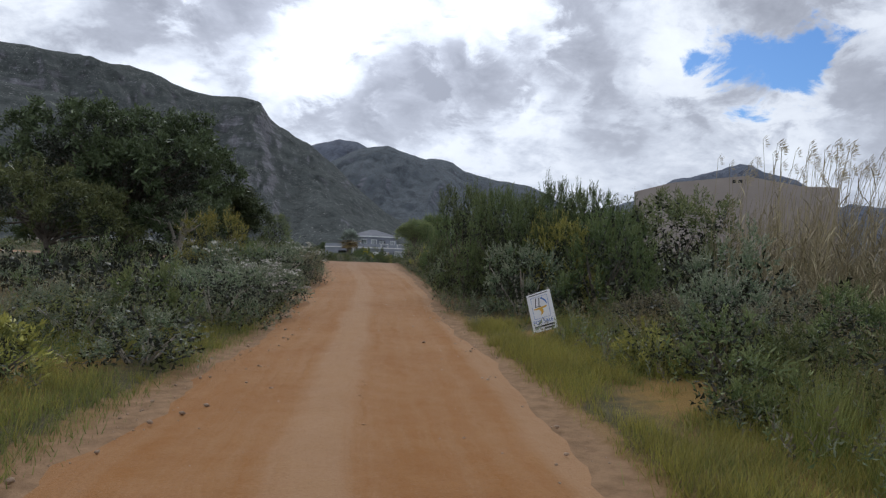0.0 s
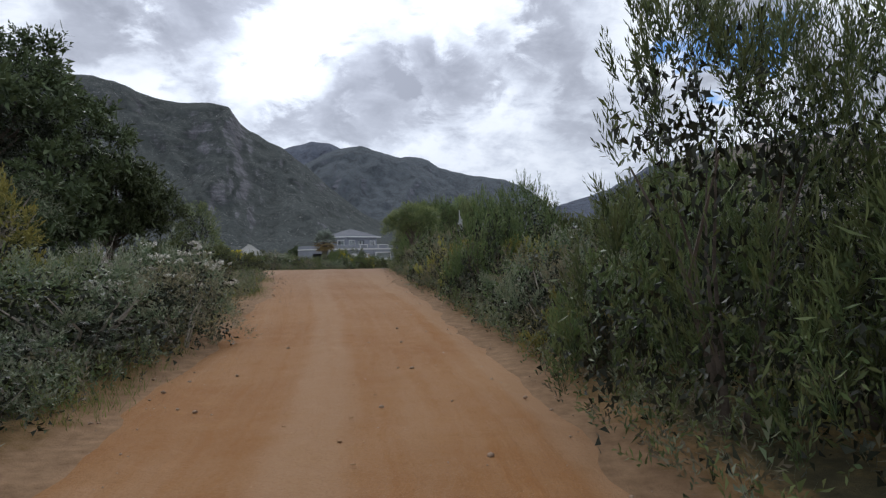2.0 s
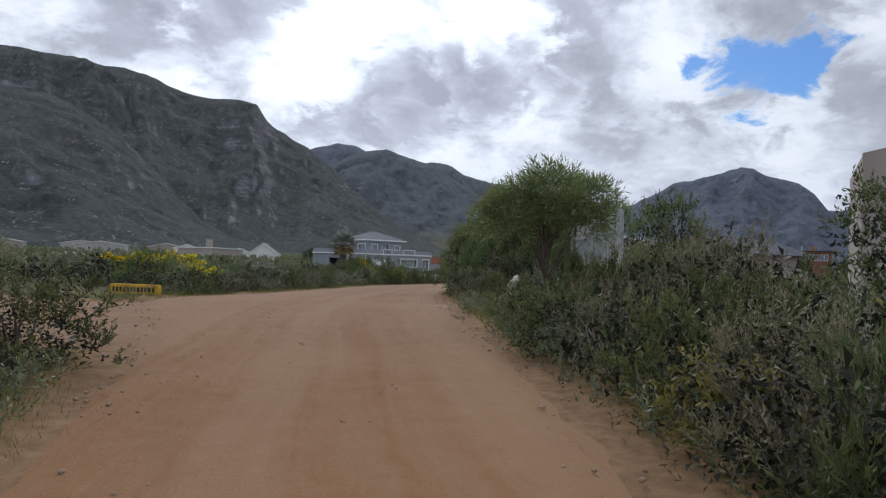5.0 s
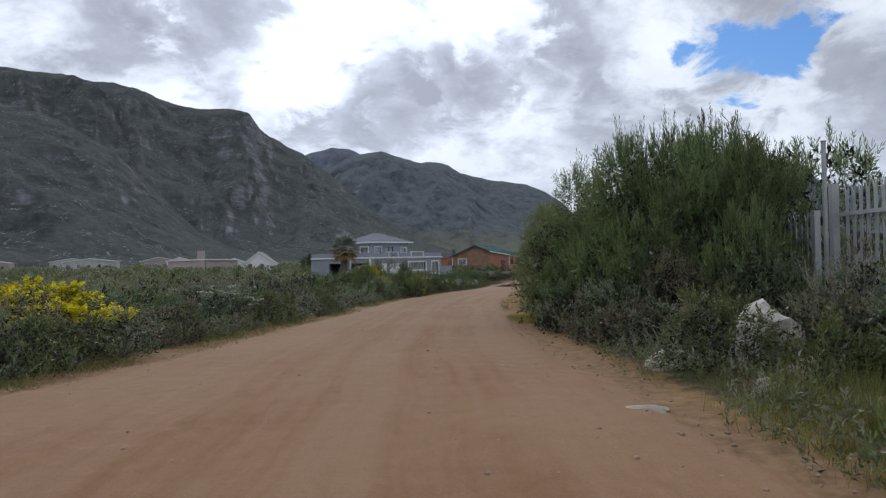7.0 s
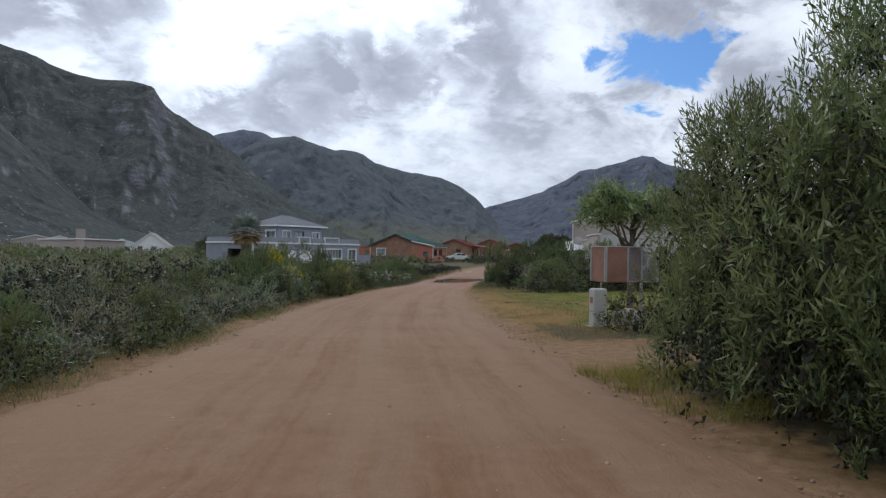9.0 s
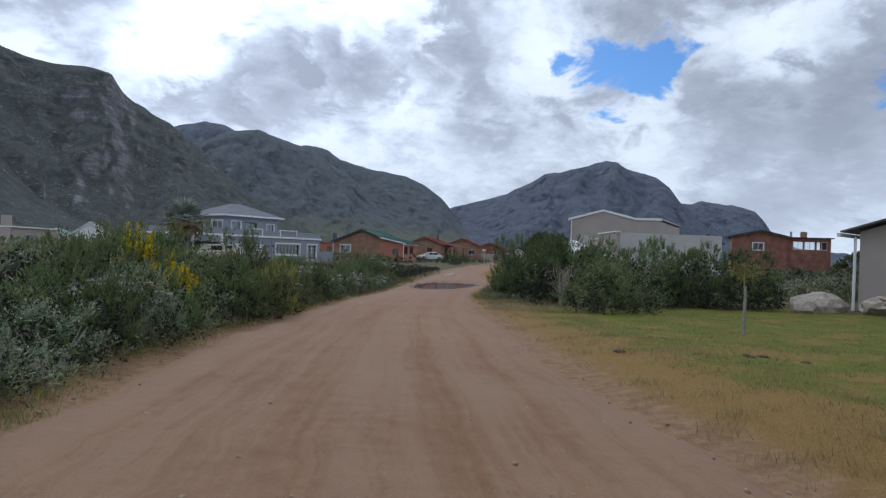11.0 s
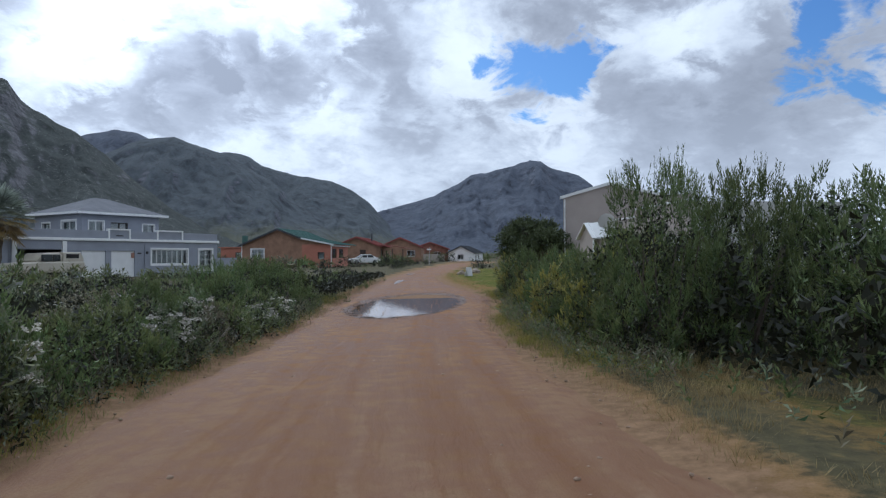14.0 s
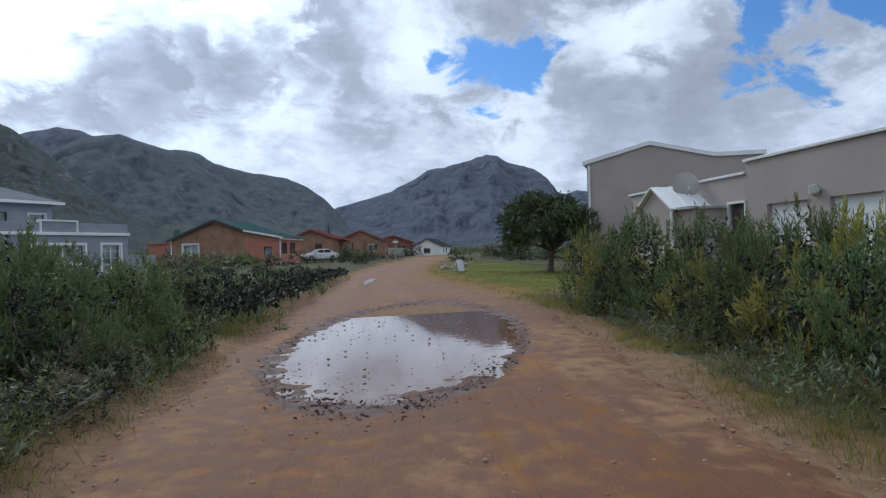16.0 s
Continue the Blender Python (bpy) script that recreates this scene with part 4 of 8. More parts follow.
def shrub_kind(kind, W, H, seed, thin=1.0):
    """One shrub with its foliage, inner foliage and stems, far below the ground out of sight as the pattern for copies."""
    base = "grey" if kind == "bloom" else kind
    matname, ll, lw, lc, sl, sp, up, dens, tuft = KINDS[base]
    rng = np.random.RandomState(seed)
    lobes = lobes_of(rng, W, H, 6 + int(W * 1.5))
    area = 2.2 * W * H + 0.8 * W * W
    big = (1.0 / thin) ** 0.36
    near = thin > 0.6
    kite = near and kind in ("conebush", "wattle")
    lc = lc * 3 // 4 if kite else lc
    P, N = on_lobes(rng, lobes, int(dens * area * thin * 1.0))
    each = 5 if near else 4
    q, d = tufted(rng, P, N, tuft * (1.0 if near else 1.25), each)
    d = d + np.array([0, 0, up * 0.75]) + rng.normal(size=d.shape) * 0.22
    d /= np.linalg.norm(d, axis=1)[:, None]
    chunks = [leaves(rng, q - d * sl * 0.45, d, lc, ll * big, lw * 1.15 * big, sl, sp, kite)]
    k = rng.rand(len(P)) < 0.45
    chunks.append(leaves(rng, P[k] - N[k] * 0.09 * W ** 0.5, N[k] * 0.6 + rng.normal(size=N[k].shape) * 0.6 + 1e-3, 6, ll * 1.2 * big, lw * 1.7 * big, 0.14, 60, kite))
    if kind in ("conebush", "bright"):
        # single long shoots stand above the crown, in bunches
        top = np.where(P[:, 2] > 0.62 * H)[0]
        top = np.repeat(rng.choice(top, max(1, len(top) // 14), False), 4)
        e = N[top] * 0.35 + [0, 0, 1.0] + rng.normal(size=(len(top), 3)) * 0.16
        e /= np.linalg.norm(e, axis=1)[:, None]
        chunks.append(leaves(rng, P[top] + rng.normal(size=(len(top), 3)) * 0.05, e, 18, ll, lw * 1.2, 0.13 * H, 26, kite))
    root = PATTERN_LABEL(kind)
    part("foliage", leaf_mesh("foliage", chunks, M[matname]), None, root)
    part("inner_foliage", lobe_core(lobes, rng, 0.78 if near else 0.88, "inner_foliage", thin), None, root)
    part("branchwork", stems_mesh(rng, W, H, 7, M["dead_wood"] if kind in ("heath", "grey") else M["bark"], 0.012 + 0.008 * W), None, root)
    if kind == "yellow":
        m = q[:, 2] > 0.35 * H
        part("blossom", leaf_mesh("blossom", [leaves(rng, q[m], d[m], 18, 0.055 * big, 0.045 * big, 0.18, 60)], M["yellow"]), None, root)
    if kind == "bloom":
        heads = []
        m = np.where((P[:, 2] > 0.45 * H))[0]
        for c in rng.choice(m, min(len(m), int(15 * W)), False):
            k = 7
            q = P[c] + N[c] * 0.06 + rng.normal(size=(k, 3)) * [0.05, 0.05, 0.012]
            heads.append(leaves(rng, q, np.tile([[0.05, 0.02, 1.0]], (k, 1)), 7, 0.028 * big, 0.022 * big, 0.01, 75))
        part("blossom", leaf_mesh("blossom", heads, M["white_bloom"]), None, root)
    return root


def PATTERN_LABEL(kind):
    label, cat = LABELS[kind]
    root = new("flowering_shrub" if kind in ("yellow", "bloom") else "shrub")
    root.empty_display_size = 0.2
    return tagged(root, label, cat, "roadside shrubs")


SIZES = {"S": (1.1, 0.8), "M": (1.7, 1.3), "L": (2.6, 2.5)}
USED = set()


def shrub(kind, x, y, W, H, sink=0.06):
    """Places a shrub of a kind, W wide and H high; the pattern nearest in size is scaled a little."""
    size = "S" if W < 1.3 and H < 1.1 else ("L" if H > 1.9 or W > 2.5 else "M")
    gap = float(road_gap(x, y))
    lod = "n" if gap < (3.6 if y < 20 else 3.2) and y < 99 or 73 < y < 74.5 and gap < 6 else ("m" if gap < 9 and y < 105 else "f")
    v = int(abs(x * 7.3 + y * 3.1) * 10) % (3 if size in "SM" and lod == "n" else 2)
    key = (kind, size, lod, v)
    w0, h0 = SIZES[size]
    if key not in PARENTS:
        PARENTS[key] = shrub_kind(kind, w0, h0, 1000 + 17 * len(PARENTS), {"n": 0.62, "m": 0.30, "f": 0.16}[lod])
    turn = (x * 77.7 + y * 41.3) % 360
    H = H * 1.13
    m = pose(x, y, float(land(x, y)) - sink, 0, 0, turn) @ Matrix.Diagonal((W / w0, W / w0, H / h0, 1))
    if key not in USED:
        USED.add(key)
        PARENTS[key].matrix_world = m
        PARENTS[key].scale = (1, 1, 1)
        PARENTS[key].matrix_basis = m
        return PARENTS[key]
    made = copy_thing(PARENTS[key], Matrix())
    made.matrix_basis = m
    return made


# shrubs that stand out by the road: kind, then x, y, width, height
SHRUBS = {
    "conebush": [(0.2, 45.7, 1.8, 2.85), (0.9, 46.9, 2.2, 3.2), (-0.4, 44.3, 1.5, 1.75), (0.4, 46.6, 2.6, 3.6), (-0.4, 47.6, 2.8, 3.9), (-0.95, 47.9, 2.3, 3.4), (-0.6, 45.7, 2.4, 2.8), (0.0, 46.6, 2.6, 3.7), (-1.5, 47.2, 2.0, 1.9), (-1.75, 46.1, 1.5, 1.5), (-2.15, 49.0, 1.3, 1.2), (4.85, 84.5, 1.5, 2.0), (5.3, 85.2, 1.6, 2.0), (6.4, 81.2, 2.8, 2.7), (8.7, 81.2, 2.8, 2.8), (10.8, 80.6, 2.6, 2.75), (3.4, 80.4, 2.0, 2.5), (2.9, 82.2, 2.0, 1.7), (5.6, 80.6, 2.8, 2.55), (3.5, 84.2, 2.0, 1.3), (7.6, 79.8, 3.0, 2.6), (4.2, 81.4, 2.4, 2.7), (9.6, 79.4, 2.6, 2.55), (11.5, 79.0, 2.6, 2.65), (5.0, 79.6, 2.2, 2.3), (8.6, 78.6, 2.4, 2.2),
                 (-1.9, 91.2, 1.5, 1.25), (-2.6, 92.4, 1.7, 1.4), (-1.4, 94.8, 1.3, 1.05), (-3.4, 90.6, 1.6, 1.3), (-6.6, 69.6, 1.3, 1.3), (-0.05, 41.9, 0.85, 1.7), (0.6, 15.2, 2.0, 2.55), (1.3, 13.9, 2.0, 2.3), (2.9, 11.9, 2.0, 1.8), (2.0, 14.0, 2.3, 2.6), (2.7, 14.4, 2.3, 2.55), (1.5, 15.3, 2.2, 2.5), (1.05, 16.7, 1.4, 1.75), (-0.1, 22.6, 1.5, 1.75), (0.75, 23.6, 1.9, 2.2), (3.5, 14.0, 2.1, 2.4), (3.0, 15.7, 2.2, 2.5), (2.4, 80.6, 1.9, 2.42), (5.0, 85.6, 2.2, 1.9),
                 (5.7, 83.8, 2.2, 2.1), (4.6, 87.3, 1.8, 1.5), (5.6, 90.2, 1.9, 1.45), (6.4, 93.6, 2.0, 1.7), (7.4, 96.5, 2.0, 1.5)],
    "grey": [(3.3, 7.6, 1.4, 1.15), (4.6, 5.4, 1.2, 0.9), (-2.9, 6.4, 1.2, 0.6), (-4.2, 7.6, 1.4, 0.75), (-0.15, 42.7, 1.3, 1.25), (-0.35, 43.9, 1.5, 1.3), (-2.35, 48.3, 1.1, 1.05), (-1.95, 51.2, 1.0, 0.85), (-1.9, 45.6, 1.3, 1.1), (-0.5, 43.7, 1.1, 0.9), (1.55, 12.2, 1.9, 1.5), (0.4, 19.2, 1.5, 1.25), (1.0, 17.9, 1.4, 1.1), (-0.7, 27.2, 1.6, 1.15), (-0.2, 41.2, 1.6, 1.0),
             (-4.3, 10.6, 1.6, 0.8), (-4.4, 17.6, 2.0, 1.2), (4.2, 9.4, 2.0, 1.7), (-3.3, 9.6, 1.6, 1.05), (-0.3, 47.4, 2.4, 1.3), (-4.9, 15.2, 1.7, 0.9)],
    "bloom": [(-3.5, 13.6, 1.7, 0.85), (-4.5, 19.9, 1.8, 1.2), (-3.1, 11.2, 1.4, 0.9), (-7.6, 65.2, 1.3, 0.9), (-5.9, 74.3, 1.0, 0.8), (-5.2, 77.0, 1.4, 1.1),
              (-3.7, 82.6, 1.1, 0.7), (-3.6, 84.4, 1.1, 0.8), (-2.05, 88.2, 0.9, 0.65), (-2.5, 86.6, 1.0, 0.6), (-9.4, 50.5, 1.5, 1.0), (-4.6, 79.0, 1.0, 0.8)],
    "heath": [(0.05, 42.3, 1.3, 1.35), (-1.25, 44.9, 1.5, 1.35), (-2.5, 14.6, 1.3, 0.7), (-3.3, 16.2, 1.5, 0.95), (-3.9, 19.0, 1.5, 0.95), (-0.5, 42.4, 1.2, 0.9), (3.6, 7.4, 1.5, 0.75), (2.7, 8.6, 1.3, 0.75), (4.8, 8.2, 1.6, 0.9), (0.5, 20.6, 1.5, 1.0), (-5.0, 22.5, 1.9, 0.9), (-1.0, 29.2, 1.4, 0.95), (-4.6, 86.8, 2.2, 0.8),
              (-5.6, 90.0, 2.4, 0.8), (-3.0, 92.0, 2.0, 0.8), (-1.9, 44.9, 1.2, 0.7), (-10.6, 52.0, 2.4, 1.2)],
    "bright": [(-3.7, 5.4, 1.0, 0.5), (2.2, 6.9, 0.8, 0.5), (2.35, 12.9, 1.5, 1.95), (-0.3, 25.4, 1.2, 0.95), (-6.6, 19.4, 2.4, 2.05), (-6.0, 71.6, 1.0, 1.25), (5.0, 85.8, 1.6, 1.3)],
    "olive": [(2.35, 4.9, 0.9, 0.55), (3.1, 5.6, 1.0, 0.65), (2.7, 6.3, 1.1, 0.7), (3.5, 4.5, 1.1, 0.75), (4.0, 6.2, 1.3, 0.9), (2.75, 73.6, 2.3, 1.4), (3.9, 74.0, 2.1, 1.3), (3.9, 79.2, 1.7, 1.15), (5.4, 78.9, 1.9, 1.2), (6.9, 78.4, 1.8, 1.1), (-1.6, 93.0, 1.4, 1.2), (-2.6, 94.6, 1.7, 1.3), (-0.9, 96.4, 1.2, 0.85), (4.3, 26.9, 2.8, 2.45), (5.7, 28.2, 3.0, 2.7), (3.2, 26.4, 2.0, 1.9), (-1.0, 41.6, 0.9, 0.7), (2.2, 40.6, 1.5, 1.4), (0.1, 41.8, 1.3, 1.2), (0.35, 41.3, 0.9, 1.3), (0.34, 40.1, 0.8, 1.05), (0.95, 40.3, 1.3, 1.25), (0.45, 38.7, 1.2, 1.15), (0.5, 36.8, 1.2, 1.2), (0.65, 39.4, 1.2, 1.2), (-9.3, 68.8, 1.5, 1.35), (-1.6, 36.6, 1.1, 0.6), (-1.6, 33.3, 1.3, 0.8), (-0.3, 34.0, 1.6, 1.1), (-0.7, 36.1, 1.2, 0.75), (0.7, 35.0, 1.7, 1.5), (-1.15, 34.3, 1.3, 0.8), (4.9, 23.8, 3.8, 2.7), (2.9, 22.5, 2.6, 2.2), (2.7, 20.7, 2.4, 1.7), (6.9, 25.0, 3.4, 2.7),  (-5.9, 72.2, 1.2, 1.0), (-8.7, 30.0, 2.0, 1.0), (-8.9, 31.4, 2.4, 1.3), (-6.6, 31.5, 1.6, 0.9), (-7.5, 31.3, 1.8, 1.05), (-5.95, 32.1, 1.1, 0.65), (2.7, 42.0, 2.2, 3.0), (2.6, 33.2, 2.4, 2.45), (-0.5, 56.9, 1.1, 0.7), (-6.2, 70.6, 1.4, 1.15), (-8.9, 69.6, 1.6, 1.6), (-7.4, 44.6, 1.2, 0.8), (1.2, 36.6, 1.4, 1.2), (3.6, 30.5, 2.6, 1.5), (2.2, 27.5, 2.4, 1.5)],
    "wattle": [(5.3, 86.6, 1.3, 1.7), (-8.3, 32.3, 2.2, 2.3), (4.7, 14.2, 3.2, 2.7), (-1.7, 49.2, 2.0, 2.2), (-0.6, 48.3, 2.8, 3.7), (-1.6, 49.6, 2.6, 2.8), (-0.6, 50.6, 2.6, 3.85), (-1.25, 49.9, 2.2, 3.4), (0.7, 50.6, 2.8, 4.2), (1.5, 51.8, 2.8, 4.4), (2.2, 49.8, 2.6, 4.1), (1.3, 48.4, 2.6, 3.8), (2.7, 47.9, 2.4, 3.8), (-0.1, 53.0, 2.2, 3.0), (-1.6, 51.5, 2.1, 2.75), (0.4, 49.6, 2.6, 3.3), (0.2, 51.8, 2.2, 2.6),
               (-1.3, 52.4, 1.9, 2.6), (-2.1, 50.4, 2.1, 2.65), (-1.6, 82.0, 0.9, 0.6)],
    "yellow": [(-10.9, 46.6, 2.2, 1.0), (-7.75, 67.8, 1.3, 1.4), (-12.6, 47.4, 2.4, 1.0)],
}
for kind, rows in SHRUBS.items():
    for x, y, W, H in rows:
        if road_gap(x, y) > 0.2:
            shrub(kind, x, y, W, H)


REST = {}


def bank_rows(side, y0, y1, rows, kinds, seed):
    """Shrubs shoulder to shoulder along one bank of the road. rows: distance from the edge, width, height."""
    r = random.Random(seed)
    for row, (lo, W0, H0) in enumerate(rows):
        y = y0 + 0.4 * row
        while y < y1:
            W, H = W0 * r.uniform(0.85, 1.25), H0 * r.uniform(0.62, 1.35)
            off = lo + W * 0.42 + r.uniform(0, 0.25)
            x = float(eased(ROAD_R, y)) + off if side > 0 else float(eased(ROAD_L, y)) - off
            kind = r.choice(kinds)
            if float(road_gap(x, y)) > lo + W * 0.25 and not keep_out(x, y) and not (side > 0 and row == 0 and 36.8 < y < 39.6):
                if y > 95 or row > 1:
                    REST.setdefault(kind, []).append((x, y, W, H))
                else:
                    shrub(kind, x, y, W, H)
                TAKEN.append((x, y, W * 0.8))
            y += W * 0.82


def keep_out(x, y):
    """Open ground: the lawns, the drive, the yards of the houses."""
    if -3.5 < x < 13 and 54.5 < y < 75.5 + 0.25 * x:
        return True
    if x > 4.5 + (y - 96) * 0.25 and x < 16 + (y - 96) * 0.3 and 96.5 < y < 134:
        return True
    if -11 < x < -4.5 and 23 < y < 28.6 or -7.8 < x < -4.5 and 23 < y < 33:
        return True
    if -12.4 < x < -9.2 and 39.4 < y < 42.9 or -1.6 < x < 0.4 and 39.2 < y < 41.3:
        return True
    if 114 < y < 164 and abs(x - 13.4 * (y - 83) / 79) < 1.9:
        return True
    for hx, hy, hr in YARDS:
        if (x - hx) ** 2 + (y - hy) ** 2 < hr * hr:
            return True
    return False


YARDS = [(-8.5, 129, 9), (-14, 134, 9), (-12.5, 120.5, 4), (2.5, 155, 8), (8.5, 156, 5), (14, 177, 7), (14.3, 167.6, 4), (22, 193, 8), (20.5, 113, 7.5), (23, 108, 6), (17, 101, 6.5), (16, 96, 5),
         (18.5, 78, 5.5), (49, 132, 9), (38, 129, 6), (21, 52, 9), (15.8, 113.6, 3.0)]


def scatter(count, x0, x1, y0, y1, kinds, wide, high, seed, near=0.5, far=30.0, apart=0.75):
    """Shrubs thrown over a stretch of ground, none on the road and none on top of another."""
    r = random.Random(seed)
    made = 0
    for _ in range(count * 6):
        if made >= count:
            break
        x, y = r.uniform(x0, x1), r.uniform(y0, y1)
        W, H = r.uniform(*wide), r.uniform(*high)
        kind = r.choice(kinds)
        g = float(road_gap(x, y))
        if not near + W * 0.42 < g < far or keep_out(x, y):
            continue
        if any((x - a) ** 2 + (y - b) ** 2 < (apart * (W + c) / 2) ** 2 for a, b, c in TAKEN):
            continue
        TAKEN.append((x, y, W))
        if y < 95 and g < (2.3 if x < 0 else 1.9):
            shrub(kind, x, y, W, H)
        else:
            REST.setdefault(kind, []).append((x, y, W, H))
        made += 1


TAKEN = [(x, y, W * 0.8) for rows in SHRUBS.values() for x, y, W, H in rows]
bank_rows(1, 17.0, 34.3, ((0.22, 1.1, 0.75), (1.05, 1.5, 1.05), (2.3, 1.9, 1.2)), ("grey", "heath", "grey", "heath", "bright", "conebush", "olive"), 8)
bank_rows(1, 34.8, 38.3, ((1.1, 1.1, 0.6),), ("grey", "olive", "heath", "olive"), 18)
bank_rows(-1, 12.5, 22.5, ((0.30, 1.0, 0.6), (1.1, 1.4, 0.9)), ("grey", "heath", "olive", "bloom"), 9)
bank_rows(-1, 40.6, 64.0, ((0.25, 1.0, 0.6), (1.1, 1.5, 0.85)), ("grey", "olive", "conebush", "grey", "heath"), 10)
bank_rows(-1, 64.4, 80.0, ((0.12, 1.1, 0.9), (0.9, 1.6, 1.3)), ("olive", "conebush", "olive", "conebush", "grey"), 11)
bank_rows(-1, 80.4, 94.0, ((0.20, 1.0, 0.6), (1.0, 1.4, 0.8)), ("olive", "conebush", "heath", "olive"), 12)
bank_rows(-1, 95.5, 114.0, ((-0.25, 1.0, 0.4), (0.6, 1.5, 0.55), (1.9, 1.8, 0.6)), ("olive", "heath", "conebush"), 14)
bank_rows(1, 81.0, 97.0, ((0.75, 1.2, 0.9), (1.8, 1.7, 1.3)), ("conebush", "olive", "bright", "conebush"), 13)
scatter(48, -14, -2.5, 7.5, 31.5, ["grey", "grey", "bloom", "olive", "heath", "conebush"], (1.1, 1.9), (0.6, 1.15), 1, 0.15, 10, 0.62)
scatter(40, 0, 9, 16, 35, ["grey", "heath", "grey", "olive", "heath", "conebush"], (1.1, 2.0), (0.7, 1.25), 2, 0.05, 9, 0.58)
scatter(24, 1, 10, 6, 16, ["heath", "grey", "heath", "olive"], (0.9, 1.6), (0.6, 1.1), 3, 1.6, 9, 0.6)
scatter(95, -24, -5, 40.5, 66, ["grey", "olive", "grey", "conebush", "bloom", "heath", "olive"], (1.1, 2.0), (0.65, 1.1), 4, 0.10, 16, 0.6)
scatter(60, -18, 0, 64, 86, ["olive", "conebush", "grey", "conebush", "heath"], (1.2, 2.1), (1.0, 1.65), 5, 0.10, 12, 0.6)
scatter(44, -14, 4, 85, 101, ["conebush", "olive", "grey", "heath", "heath"], (1.0, 1.8), (0.4, 0.72), 6, 0.35, 11, 0.6)
scatter(36, 3, 15, 78.5, 99, ["conebush", "olive", "bright", "conebush", "olive"], (1.2, 2.1), (0.9, 1.45), 7, 0.25, 9, 0.58)
scatter(26, 1, 16, 73, 82, ["olive", "conebush", "conebush", "wattle"], (1.4, 2.4), (1.2, 2.1), 8, 1.5, 16, 0.55)
scatter(26, -3, 2, 42.5, 53, ["grey", "olive", "heath"], (1.0, 1.6), (0.7, 1.2), 9, 0.1, 9, 0.5)
scatter(70, -34, 6, 98, 128, ["olive", "heath", "grey", "conebush"], (1.2, 2.2), (0.3, 0.55), 10, 0.8, 40, 0.7)
scatter(40, -6, 22, 136, 165, ["olive", "grey", "conebush"], (1.5, 2.6), (0.8, 1.5), 11, 1.0, 30, 0.7)
scatter(40, 10, 40, 112, 160, ["olive", "conebush", "wattle"], (2.0, 3.4), (1.3, 2.3), 12, 4.0, 40, 0.7)
scatter(34, 12, 45, 84, 112, ["olive", "conebush", "wattle", "heath"], (1.8, 3.2), (1.2, 2.2), 13, 8.0, 60, 0.7)


REST.setdefault("olive", []).extend([(27.5, 181.0, 2.6, 1.7), (29.3, 182.0, 2.8, 1.9), (31.0, 183.0, 2.8, 1.8), (32.6, 184.0, 2.6, 1.6), (10.5, 150.0, 2.4, 1.0), (12.2, 149.0, 2.0, 0.8), (-2.0, 147.5, 3.0, 1.2), (1.0, 146.0, 2.6, 1.2), (3.4, 146.5, 2.4, 0.9)])


def join_rest():
    """The shrubs farther from the road, past counting: one object of each sort, and the leafy insides of all, coloured
    dark as shade.
    """
    cores = []
    for n, (kind, rows) in enumerate(REST.items()):
        matname, ll, lw, lc, sl, sp, up, dens, tuft = KINDS["grey" if kind == "bloom" else kind]
        rng = np.random.RandomState(500 + n)
        chunks = []
        for x, y, W, H in rows:
            lobes = lobes_of(rng, W, H * 1.13, 5)
            P, N = on_lobes(rng, lobes, int((2.2 * W * H + 0.8 * W * W) * dens * 0.11))
            q, d = tufted(rng, P, N, tuft * 1.5, 4)
            d = d + np.array([0, 0, up * 0.7]) + rng.normal(size=d.shape) * 0.25
            d /= np.linalg.norm(d, axis=1)[:, None]
            base = np.array([x, y, float(land(x, y)) - 0.05])
            chunks.append(leaves(rng, base + q - d * sl * 0.5, d, 8, ll * 1.8, lw * 2.1, sl * 1.2, sp))
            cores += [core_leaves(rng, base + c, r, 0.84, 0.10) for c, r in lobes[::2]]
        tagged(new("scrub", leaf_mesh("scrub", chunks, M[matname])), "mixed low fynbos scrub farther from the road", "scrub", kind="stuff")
    tagged(new("brushwood", leaf_mesh("brushwood", cores, M["shaded_old_leaf"])), "dull old leaves, darkened as shade inside the fynbos scrub", "scrub", kind="stuff")


join_rest()


# ---------------------------------------------------------------- building materials
M["plaster_grey"] = plain("plaster_grey", (0.275, 0.290, 0.330), 0.85, vary=0.10, scale=0.9, grain=40)
M["plaster_tan"] = plain("plaster_tan", (0.380, 0.330, 0.300), 0.88, vary=0.08, scale=0.7, grain=40)
M["plaster_pale"] = plain("plaster_pale", (0.48, 0.47, 0.44), 0.85, vary=0.10, scale=0.8, grain=40)
M["white_paint"] = plain("white_paint", (0.74, 0.74, 0.73), 0.6, vary=0.06, scale=1.5, grain=30)
M["plaster_orange"] = plain("plaster_orange", (0.42, 0.175, 0.120), 0.85, vary=0.12, scale=0.9, grain=35)
M["brick_face"] = plain("brick_face", (0.295, 0.175, 0.115), 0.9, vary=0.22, scale=1.4, grain=18)
M["brick_red"] = plain("brick_red", (0.240, 0.110, 0.080), 0.9, vary=0.28, scale=1.6, grain=16)
M["roof_grey"] = plain("roof_grey", (0.165, 0.170, 0.190), 0.9, vary=0.15, scale=1.2, grain=12, spec=0.12)
M["roof_green"] = plain("roof_green", (0.055, 0.125, 0.110), 0.6, vary=0.12, scale=0.8, grain=12)
M["roof_red"] = plain("roof_red", (0.235, 0.068, 0.058), 0.7, vary=0.18, scale=0.8, grain=12)
